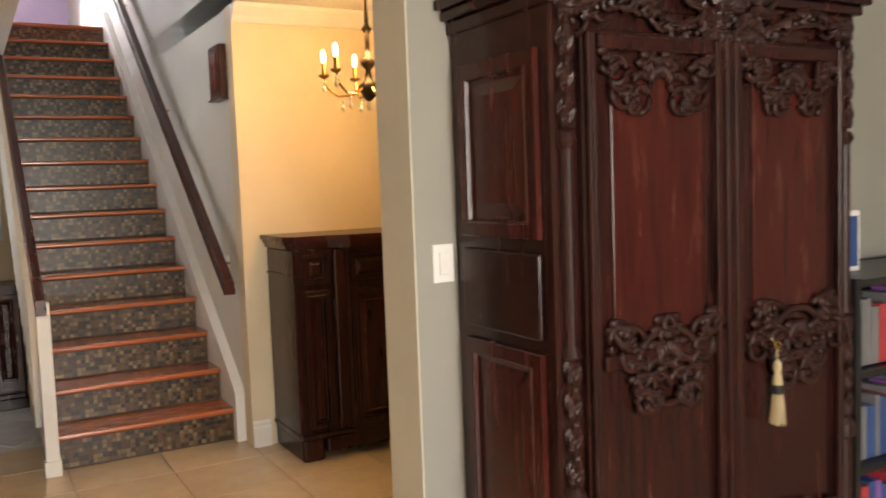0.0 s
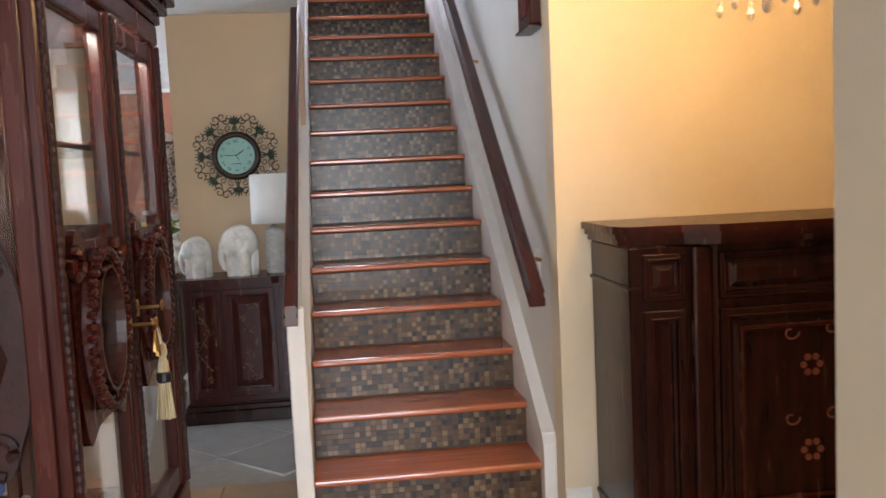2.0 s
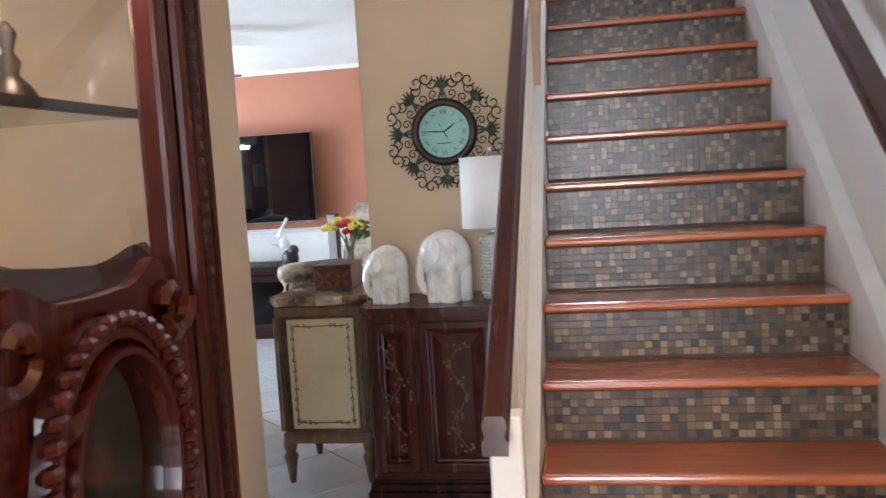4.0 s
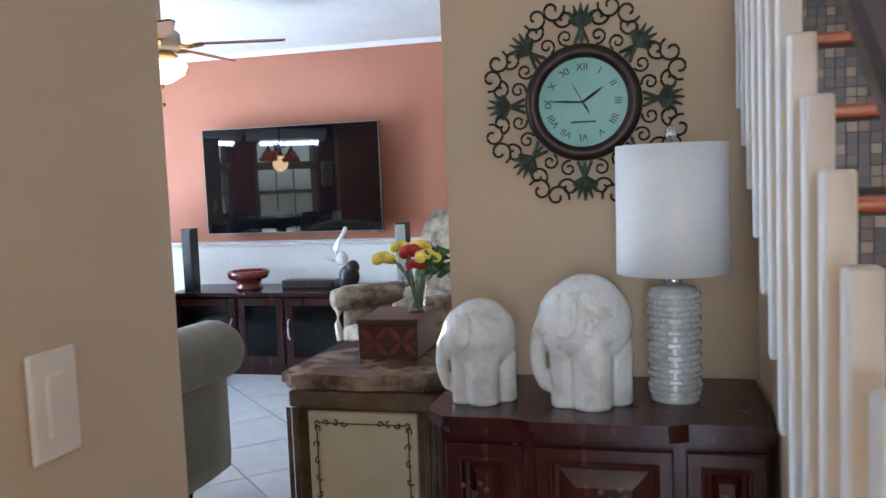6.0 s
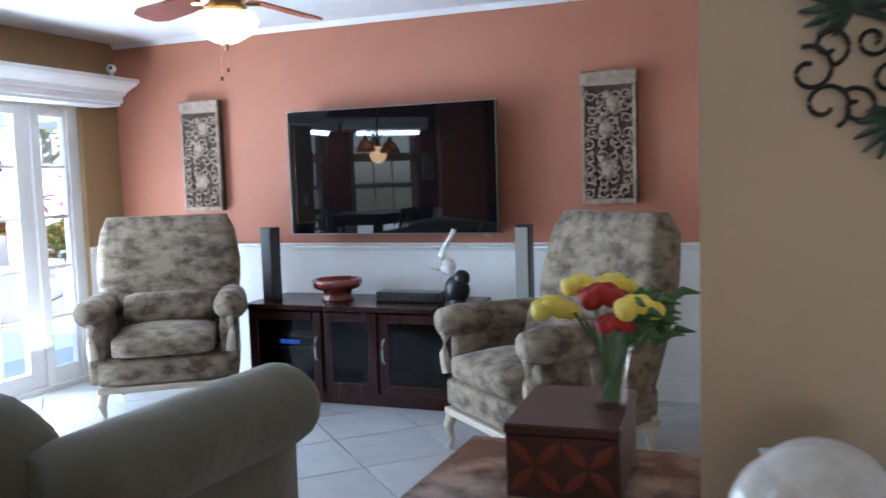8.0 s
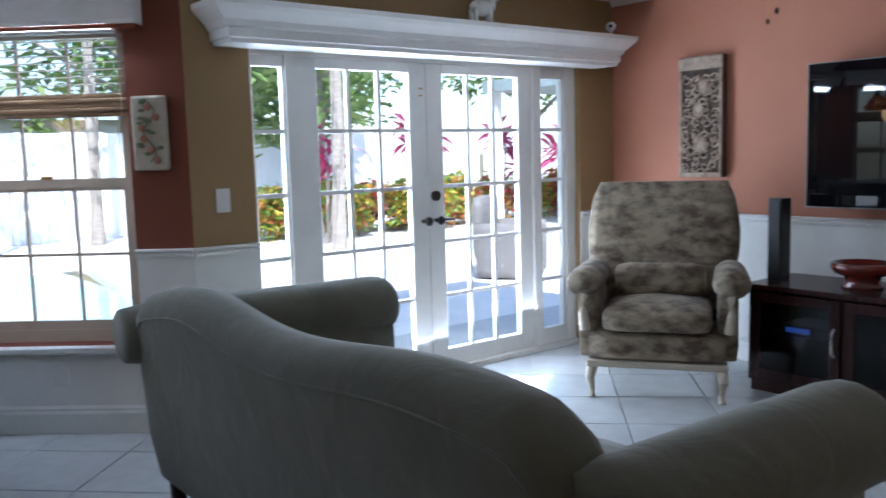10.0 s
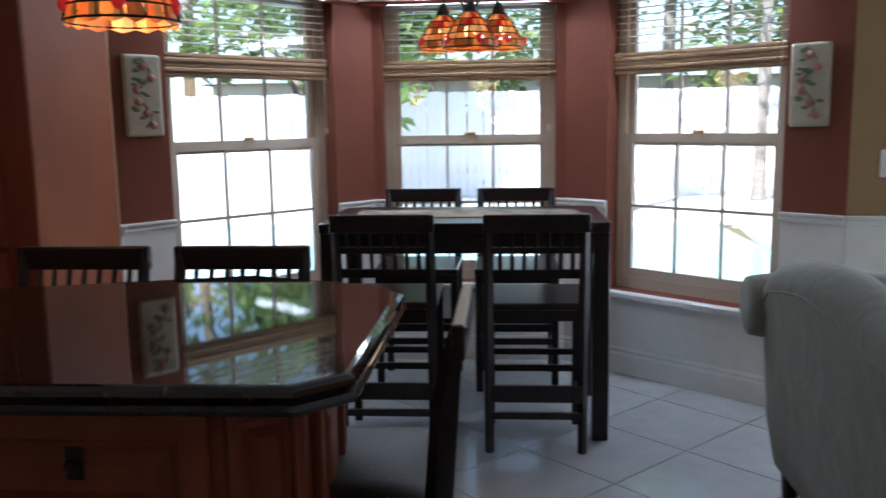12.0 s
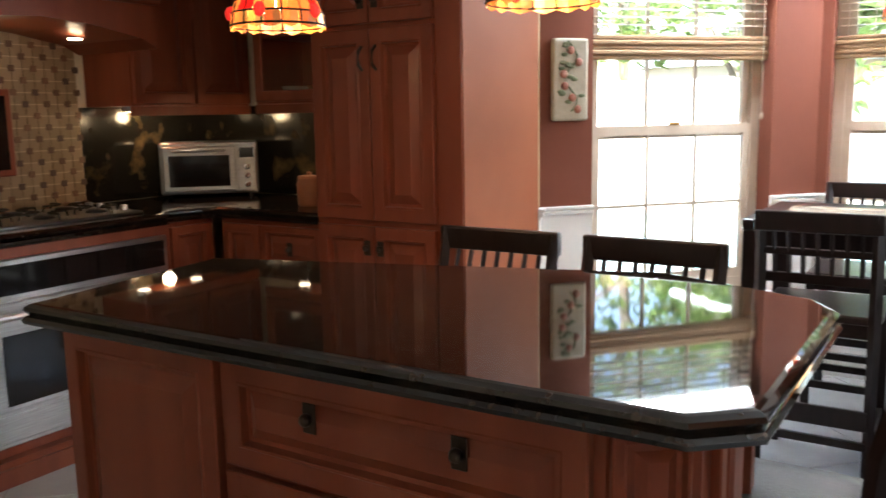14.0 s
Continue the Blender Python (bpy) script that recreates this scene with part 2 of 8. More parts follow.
CUSHION = material("cream_seat_piping", (0.55, 0.48, 0.37), 0.5, second=(0.46, 0.40, 0.30), scale=10)
GLASS = glass_material("clear_glass")
MIRROR = material("mirror_back", (0.84, 0.81, 0.74), 0.02, 1.0)

TAP = material("tapestry_upholstery", (0.085, 0.058, 0.038), 0.9, second=(0.29, 0.235, 0.16), scale=10, detail=10, mix=(0.38, 0.60), stretch=(1, 1, 1.5), bump=0.3, bump_scale=220, sheen=0.1, folds=0.35)
TILE_A = varied("pale_floor_tile", [(0.47, 0.48, 0.485), (0.445, 0.455, 0.46), (0.485, 0.49, 0.49), (0.46, 0.465, 0.47)], 0.11, True, bump=0.06, spec=0.5)
TILE_B = varied("pale_floor_tile_joined", [(0.47, 0.48, 0.485), (0.445, 0.455, 0.46), (0.485, 0.49, 0.49), (0.46, 0.465, 0.47)], 0.11, False, bump=0.06, spec=0.5)
TILE_C = varied("beige_floor_tile", [(0.58, 0.46, 0.32), (0.54, 0.43, 0.30), (0.60, 0.48, 0.34)], 0.22, True, bump=0.08)
GROUT = material("floor_grout", (0.42, 0.42, 0.41), 0.9, second=(0.37, 0.37, 0.36), scale=20)
MOS = [(0.076, 0.041, 0.021), (0.026, 0.017, 0.011), (0.144, 0.093, 0.046), (0.094, 0.052, 0.027), (0.061, 0.032, 0.016), (0.217, 0.144, 0.074), (0.083, 0.048, 0.025), (0.040, 0.023, 0.014), (0.123, 0.074, 0.035), (0.072, 0.040, 0.021), (0.065, 0.048, 0.030), (0.169, 0.112, 0.057), (0.101, 0.054, 0.025), (0.014, 0.011, 0.009), (0.232, 0.158, 0.082), (0.019, 0.014, 0.012)]
MOSAIC = varied("stone_mosaic", MOS, 0.32, False)
MOSAIC_P = varied("stone_mosaic_piece", MOS, 0.45, True)
MGROUT = material("mosaic_grout", (0.062, 0.046, 0.034), 0.9, second=(0.08, 0.06, 0.045), scale=30)
STAINED = varied("stained_glass", [(0.85, 0.30, 0.06), (0.9, 0.55, 0.2), (0.55, 0.02, 0.015), (0.9, 0.42, 0.10), (0.8, 0.36, 0.10), (0.4, 0.13, 0.03), (0.7, 0.24, 0.05)], 0.25, False)
_n = STAINED.node_tree.nodes
_hsv = [k for k in _n if k.type == "HUE_SAT"][0]
STAINED.node_tree.links.new(_hsv.outputs[0], _n["Principled BSDF"].inputs["Emission Color"])
_n["Principled BSDF"].inputs["Emission Strength"].default_value = 0.085
REDGLASS = material("red_glass_jewel", (0.5, 0.02, 0.015), 0.1, emit=(0.75, 0.03, 0.02), emit_strength=0.13)
GLOW = material("lit_bulb", (1, 0.8, 0.5), 0.4, emit=(1, 0.66, 0.3), emit_strength=4)
GLOWSHADE = material("lit_frosted_glass", (0.9, 0.8, 0.6), 0.4, emit=(1, 0.78, 0.5), emit_strength=0.5)
SPOT = material("lit_downlight", (1, 0.9, 0.7), 0.4, emit=(1, 0.78, 0.5), emit_strength=1.8)
LEAD = material("lead_came", (0.02, 0.017, 0.014), 0.5, 0.6)
CRYSTAL = material("crystal_drop", (0.85, 0.8, 0.72), 0.06, coat=0.5)
CONCRETE = material("pale_patio_concrete", (0.70, 0.68, 0.64), 0.8, second=(0.62, 0.60, 0.56), scale=3, bump=0.2)
POOLW = material("pool_water", (0.26, 0.55, 0.56), 0.08, second=(0.34, 0.64, 0.64), scale=2.5, bump=0.4, bump_scale=9)
FENCE = material("white_fence_board", (0.80, 0.80, 0.81), 0.6, second=(0.73, 0.73, 0.76), scale=5, stretch=(1, 1, 0.3))
LEAF = varied("green_leaves", [(0.17, 0.25, 0.08), (0.22, 0.32, 0.10), (0.26, 0.34, 0.12), (0.13, 0.21, 0.07)], 0.45, False)
LEAFY = varied("croton_leaves", [(0.50, 0.44, 0.05), (0.20, 0.32, 0.05), (0.48, 0.16, 0.05), (0.58, 0.46, 0.07), (0.15, 0.28, 0.05)], 0.5, False)
LEAFR = varied("red_croton_leaves", [(0.46, 0.08, 0.035), (0.42, 0.18, 0.04), (0.44, 0.04, 0.05), (0.12, 0.20, 0.04), (0.50, 0.28, 0.05)], 0.5, False)
LEAFP = varied("magenta_cordyline_leaves", [(0.42, 0.04, 0.14), (0.28, 0.03, 0.09), (0.52, 0.08, 0.22)], 0.5, False)
for leaf_mat in (LEAF, LEAFY, LEAFR, LEAFP):
    # thin leaves let part of the sun through
    _n, _l = leaf_mat.node_tree.nodes, leaf_mat.node_tree.links
    _t, _m = _n.new("ShaderNodeBsdfTranslucent"), _n.new("ShaderNodeMixShader")
    _m.inputs[0].default_value = 0.45
    _l.new([k for k in _n if k.type == "HUE_SAT"][0].outputs[0], _t.inputs["Color"])
    _l.new(_n["Principled BSDF"].outputs[0], _m.inputs[1]), _l.new(_t.outputs[0], _m.inputs[2])
    _l.new(_m.outputs[0], _n["Material Output"].inputs[0])
BARK = material("grey_tree_bark", (0.22, 0.19, 0.16), 0.9, second=(0.32, 0.28, 0.24), scale=8, stretch=(1, 1, 4), bump=0.6, bump_scale=20)
LAWN = material("mulch_and_grass", (0.10, 0.11, 0.045), 0.95, second=(0.19, 0.15, 0.09), scale=4, bump=0.6, bump_scale=30)
WICKER = material("grey_wicker", (0.20, 0.18, 0.17), 0.7, second=(0.12, 0.11, 0.10), scale=60, bump=0.6, bump_scale=80)
STUCCO = material("white_stucco", (0.68, 0.67, 0.64), 0.85, second=(0.62, 0.61, 0.58), scale=3, bump=0.4)
ROOFM = material("grey_patio_roof", (0.22, 0.27, 0.27), 0.6, second=(0.28, 0.33, 0.33), scale=6)
YROSE = material("yellow_rose", (0.82, 0.66, 0.06), 0.6, second=(0.9, 0.76, 0.16), scale=30)
RROSE = material("red_rose", (0.35, 0.012, 0.014), 0.6, second=(0.45, 0.03, 0.02), scale=30)
GREENSTEM = material("green_stem_leaf", (0.05, 0.12, 0.03), 0.5, second=(0.08, 0.17, 0.04), scale=20)
ORANGEC = material("terracotta_pot", (0.45, 0.17, 0.07), 0.5, second=(0.38, 0.14, 0.06), scale=14)
GILT = material("dark_gilt_paint", (0.10, 0.055, 0.022), 0.45, 0.3)

# ---- mesh helpers ----
def part(name, bm, mat, parent=None, label="", smooth=False):
    bmesh.ops.recalc_face_normals(bm, faces=bm.faces)
    me = bpy.data.meshes.new(name)
    bm.to_mesh(me)
    bm.free()
    me.materials.append(mat)
    if smooth:
        me.shade_smooth()
    ob = new(name, me)
    if parent:
        ob.parent = parent
    if label:
        ob["label"] = label
    return ob


def thing(name, label, category, x=0, y=0, z=0, rz=0, group=""):
    ob = new(name)
    ob.empty_display_size = 0.1
    ob.matrix_basis = pose(x, y, z, 0, 0, rz)
    return tagged(ob, label, category, group)


def B():
    return bmesh.new()


def box(bm, x0, y0, z0, x1, y1, z1, bev=0.0, seg=1):
    r = bmesh.ops.create_cube(bm, size=1.0)
    v = r["verts"]
    for k in v:
        k.co = ((x0 + x1) / 2 + k.co.x * (x1 - x0), (y0 + y1) / 2 + k.co.y * (y1 - y0), (z0 + z1) / 2 + k.co.z * (z1 - z0))
    if bev:
        e = list({e for k in v for e in k.link_edges})
        bmesh.ops.bevel(bm, geom=e, offset=min(bev, 0.45 * min(abs(x1 - x0), abs(y1 - y0), abs(z1 - z0))), segments=seg, profile=0.5, affect="EDGES")
    return bm


def bx(x0, y0, z0, x1, y1, z1, bev=0.0, seg=1):
    return box(B(), x0, y0, z0, x1, y1, z1, bev, seg)


def prism(bm, poly, z0, z1):
    lo = [bm.verts.new((x, y, z0)) for x, y in poly]
    hi = [bm.verts.new((x, y, z1)) for x, y in poly]
    bm.faces.new(lo[::-1]), bm.faces.new(hi)
    for i in range(len(poly)):
        j = (i + 1) % len(poly)
        bm.faces.new((lo[i], lo[j], hi[j], hi[i]))
    return bm


def lathe(bm, prof, seg=24, cx=0.0, cy=0.0, cz=0.0):
    rings = []
    for r, z in prof:
        rings.append([bm.verts.new((cx + max(r, 1e-4) * math.cos(2 * math.pi * k / seg), cy + max(r, 1e-4) * math.sin(2 * math.pi * k / seg), cz + z)) for k in range(seg)])
    for a, b in zip(rings, rings[1:]):
        for k in range(seg):
            bm.faces.new((a[k], a[(k + 1) % seg], b[(k + 1) % seg], b[k]))
    bm.faces.new(rings[0][::-1]), bm.faces.new(rings[-1])
    return bm


def tube(bm, pts, r, seg=8, close=False):
    pts = [Vector(p) for p in pts]
    rings = []
    n = len(pts)
    for i, p in enumerate(pts):
        d = (pts[(i + 1) % n] - pts[i - 1]) if close else (pts[min(i + 1, n - 1)] - pts[max(i - 1, 0)])
        d.normalize()
        u = d.cross(Vector((0, 0, 1)))
        if u.length < 1e-3:
            u = d.cross(Vector((0, 1, 0)))
        u.normalize()
        w = d.cross(u)
        rr = r[i] if isinstance(r, (list, tuple)) else r
        rings.append([bm.verts.new(p + rr * (math.cos(2 * math.pi * k / seg) * u + math.sin(2 * math.pi * k / seg) * w)) for k in range(seg)])
    for i in range(n if close else n - 1):
        a, b = rings[i], rings[(i + 1) % n]
        for k in range(seg):
            bm.faces.new((a[k], a[(k + 1) % seg], b[(k + 1) % seg], b[k]))
    if not close:
        bm.faces.new(rings[0][::-1]), bm.faces.new(rings[-1])
    return bm


def ball(bm, x, y, z, rx, ry=None, rz=None, u=12, v=8):
    r = bmesh.ops.create_uvsphere(bm, u_segments=u, v_segments=v, radius=1.0)
    for k in r["verts"]:
        k.co = (x + k.co.x * rx, y + k.co.y * (ry or rx), z + k.co.z * (rz or rx))
    return bm


def extrude_y(bm, prof, y0, y1):
    """A profile of (x, z) run along y."""
    a = [bm.verts.new((x, y0, z)) for x, z in prof]
    b = [bm.verts.new((x, y1, z)) for x, z in prof]
    bm.faces.new(a), bm.faces.new(b[::-1])
    for i in range(len(prof)):
        j = (i + 1) % len(prof)
        bm.faces.new((a[i], b[i], b[j], a[j]))
    return bm


def along(bm, p, q, start=0):
    """Moves what was built along +x (outside at -y) onto the line from p to q."""
    d = Vector((q[0] - p[0], q[1] - p[1], 0))
    m = Matrix.Translation((p[0], p[1], 0)) @ Matrix.Rotation(math.atan2(d.y, d.x), 4, "Z")
    bmesh.ops.transform(bm, matrix=m, verts=bm.verts[start:] if start else bm.verts)
    return bm


def length(p, q):
    return math.hypot(q[0] - p[0], q[1] - p[1])


def wall(name, p, q, thick, z0, z1, mat, holes=()):
    """A wall whose inner face runs from p to q with the room on its left; holes are (u0, u1, z0, z1)."""
    bm, n = B(), length(p, q)
    u = 0.0
    for a, b, c, d in sorted(holes):
        if a > u:
            box(bm, u, -thick, z0, a, 0, z1)
        if c > z0:
            box(bm, a, -thick, z0, b, 0, c)
        if d < z1:
            box(bm, a, -thick, d, b, 0, z1)
        u = b
    if u < n:
        box(bm, u, -thick, z0, n, 0, z1)
    return tagged(part(name, along(bm, p, q), mat), kind="structure")


def trim(name, p, q, prof, mat=None, kind="structure", lap=0.0):
    """A moulding: profile of (out, z) run along the inner face from p to q."""
    bm = B()
    n = length(p, q)
    a = [bm.verts.new((-lap, o, z)) for o, z in prof]
    b = [bm.verts.new((n + lap, o, z)) for o, z in prof]
    bm.faces.new(a), bm.faces.new(b[::-1])
    for i in range(len(prof)):
        j = (i + 1) % len(prof)
        bm.faces.new((a[i], b[i], b[j], a[j]))
    return tagged(part(name, along(bm, p, q), mat or WHITE), kind=kind)


BASE = [(0.002, 0.0), (0.018, 0.0), (0.018, 0.10), (0.012, 0.115), (0.014, 0.125), (0.006, 0.14), (0.002, 0.14)]
RAIL = [(0.002, 0.855), (0.010, 0.855), (0.013, 0.868), (0.024, 0.872), (0.024, 0.882), (0.016, 0.886), (0.030, 0.896), (0.030, 0.904), (0.002, 0.906)]


def quick(name, mesh_data, mat, parent, m):
    ob = new(name, mesh_data)
    ob.parent = parent
    ob.matrix_basis = m
    return ob


def ring_frame(x0, z0, x1, z1, y0, y1, w):
    """A rectangular frame in one piece, w wide, from y0 to y1."""
    bm = B()
    rings = [[bm.verts.new(c) for c in ((x0 + d, y, z0 + d), (x1 - d, y, z0 + d), (x1 - d, y, z1 - d), (x0 + d, y, z1 - d))] for d, y in ((0, y1), (0, y0 + 0.003), (0.003, y0), (w - 0.004, y0), (w, y0 + 0.004), (w, y1))]
    for r1, r2 in zip(rings, rings[1:] + rings[:1]):
        for k in range(4):
            bm.faces.new((r1[k], r1[(k + 1) % 4], r2[(k + 1) % 4], r2[k]))
    return bm


def raised_panel(bm, x0, z0, x1, z1, y, depth=0.018, frame=0.055):
    """Frame-and-raised-panel door face, one moulded piece in the plane y, proud towards -y."""
    g = frame + min(0.045, 0.3 * min(x1 - x0 - 2 * frame, z1 - z0 - 2 * frame))
    f = y - depth
    rings = []
    for d, s in ((0, y), (0, f + 0.003), (0.003, f), (frame - 0.012, f), (frame - 0.009, f - 0.003), (frame - 0.004, f - 0.002), (frame, y - 0.006), (frame + 0.009, y - 0.004),
                 (g, f + 0.001), (g + 0.004, f + 0.001)):
        rings.append([bm.verts.new(c) for c in ((x0 + d, s, z0 + d), (x1 - d, s, z0 + d), (x1 - d, s, z1 - d), (x0 + d, s, z1 - d))])
    for r1, r2 in zip(rings, rings[1:]):
        for k in range(4):
            bm.faces.new((r1[k], r1[(k + 1) % 4], r2[(k + 1) % 4], r2[k]))
    bm.faces.new(rings[-1]), bm.faces.new(rings[0][::-1])
    return bm

# ---- large structure ----
H = 2.32
XF, YT = -4.46, 10.31
A_, B_, C_, D_ = (-4.46, 7.24), (-5.43, 6.13), (-5.43, 5.09), (-4.321, 4.144)
E_ = (-4.246, 4.172)
sub = part("floor", bx(-5.6, -2.6, -0.12, 5.1, 11.3, -0.010), GROUT)
tagged(sub, kind="structure")

wall("wall_tv", (-0.0 + 0.7, YT), (XF, YT), 0.15, 0, H, TERRA)
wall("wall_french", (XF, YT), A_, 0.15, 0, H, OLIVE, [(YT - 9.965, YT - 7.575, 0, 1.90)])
ab, bc, cd = length(A_, B_), length(B_, C_), length(C_, D_)
WZ0, WZ1 = 0.44, 2.02
HOLES = {"ab": (0.28, 1.205, WZ0, WZ1), "bc": (0.05, bc - 0.05, WZ0, WZ1), "cd": (0.262, 1.205, WZ0, WZ1)}
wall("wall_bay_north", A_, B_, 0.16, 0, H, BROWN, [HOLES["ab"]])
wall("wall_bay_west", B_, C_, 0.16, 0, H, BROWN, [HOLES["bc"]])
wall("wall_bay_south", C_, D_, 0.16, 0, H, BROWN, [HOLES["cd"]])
# Olive beside the brown bay: the strip's lighting is put into its colour.
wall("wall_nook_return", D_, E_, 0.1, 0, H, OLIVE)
wall("wall_kitchen_west", (-4.25, 4.13), (-4.25, 2.15), 0.15, 0, H, CREAM)
wall("wall_kitchen_south", (-4.25, 2.15), (-0.4, 2.15), 0.15, 0, H, CREAM)
# Paler than the other tan walls to show the daylight falling on it.
wall("wall_partition", (-0.40, 2.15), (-0.40, 5.42), 0.14, 0, H, PALETAN)
wall("wall_foyer_west", (-0.26, 2.15), (-0.26, -2.5), 0.14, 0, H, TAN)
wall("wall_front", (-0.26, -2.5), (5.0, -2.5), 0.15, 0, H, GREYWALL, [(0.2, 1.1, 0.6, 2.1), (1.3, 2.2, 0.6, 2.1)])
wall("wall_east", (5.0, -2.5), (5.0, 4.4), 0.15, 0, H, GREYWALL)
wall("wall_dining_north", (5.0, 4.4), (1.552, 4.4), 0.12, 0, H, CREAM)
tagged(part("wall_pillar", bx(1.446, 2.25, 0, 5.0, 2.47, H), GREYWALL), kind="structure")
# End face in a paler colour than the pillar's front.
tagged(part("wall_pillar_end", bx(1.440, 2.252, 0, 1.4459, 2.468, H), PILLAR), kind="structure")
wall("wall_stair_east", (1.565, 4.404), (1.565, 11.2), 0.12, 0, 5.2, STAIRWALL)
# Unseen filler added to stop sun leaking through the stairwell slit.
tagged(part("wall_stair_corner", bx(1.567, 4.16, H + 0.14, 1.685, 4.4035, 5.2), STAIRWALL), kind="structure")
wall("wall_stair_end", (1.69, 11.2), (0.45, 11.2), 0.12, 2.3, 5.2, LILAC)
# The hole is an unseen opening added for the stairwell fill lamp.
wall("wall_stair_upper_west", (0.60, 11.2), (0.60, 4.28), 0.10, H + 0.14, 5.2, STAIRWALL, [(1.2, 2.2, 3.3, 4.5)])
wall("wall_stair_header", (0.50, 4.28), (1.69, 4.28), 0.12, H + 0.14, 5.2, STAIRWALL)
wall("wall_clock", (0.60, 6.56), (-0.17, 6.56), 0.12, 0, H, TAN)
wall("wall_family_east", (0.495, 6.68), (0.495, YT), 0.1, 0, H, TAN)

ceil = B()
for a in ((-5.7, -2.6, 0.60, 10.5), (1.565, -2.6, 5.1, 10.5), (0.60, -2.6, 1.565, 4.28)):
    box(ceil, a[0], a[1], H, a[2], a[3], H + 0.14)
tagged(part("ceiling", ceil, CEIL), kind="structure")
tagged(part("ceiling_stairwell", bx(0.4, 4.1, 5.2, 1.8, 11.4, 5.3), CEIL), kind="structure")
tagged(part("floor_landing", bx(0.60, 8.28, 2.70, 1.565, 11.2, 2.875), TREAD), kind="structure")

# white dado below the chair rail, rails and baseboards of the family room and the nook
def dado(p, q, z1=0.858, holes=()):
    u = 0.0
    n = length(p, q)
    bm = B()
    for a, b in sorted(holes):
        if a > u:
            box(bm, u, 0.0005, 0, a, 0.006, z1)
        u = b
    if u < n:
        box(bm, u, 0.0005, 0, n, 0.006, z1)
    tagged(part("wainscot", along(bm, p, q), WHITE), kind="structure")


def off(p, q, a, b):
    d = ((q[0] - p[0]) / length(p, q), (q[1] - p[1]) / length(p, q))
    return (p[0] + d[0] * a, p[1] + d[1] * a), (p[0] + d[0] * b, p[1] + d[1] * b)


dado((0.59, YT), (XF, YT))
trim("chair_rail", (0.59, YT), (XF, YT), RAIL)
trim("baseboard", (0.59, YT), (XF, YT), BASE)
for a, b in ((0.0, YT - 9.965), (YT - 7.575, YT - 7.24)):
    p, q = off((XF, YT), A_, a, b)
    dado(p, q), trim("chair_rail", p, q, RAIL), trim("baseboard", p, q, BASE)
for key, p, q in (("ab", A_, B_), ("bc", B_, C_), ("cd", C_, D_)):
    h0, h1 = HOLES[key][:2]
    n = length(p, q)
    bm = B()
    box(bm, 0, 0.0005, 0, n, 0.006, WZ0 - 0.035)
    box(bm, 0, 0.0005, WZ0 - 0.035, h0, 0.006, 0.858), box(bm, h1, 0.0005, WZ0 - 0.035, n, 0.006, 0.858)
    tagged(part("wainscot", along(bm, p, q), WHITE), kind="structure")
    trim("baseboard", p, q, BASE)
    for a, b in ((0, h0), (h1, n)):
        trim("chair_rail", *off(p, q, a, b), RAIL)
dado(D_, E_), trim("chair_rail", D_, E_, RAIL), trim("baseboard", D_, E_, BASE)
trim("baseboard", (1.649, 4.4), (1.552, 4.4), BASE), trim("baseboard", (-0.17, 6.56), (0.58, 6.56), [(-o, z) for o, z in BASE])
trim("crown_trim", (5.0, 4.4), (1.552, 4.4), [(0.002, H - 0.09), (0.012, H - 0.09), (0.03, H - 0.06), (0.07, H - 0.02), (0.08, H - 0.001), (0.002, H - 0.001)])
trim("crown_trim", (0.59, YT), (XF, YT), [(0.002, H - 0.035), (0.010, H - 0.035), (0.03, H - 0.001), (0.002, H - 0.001)])

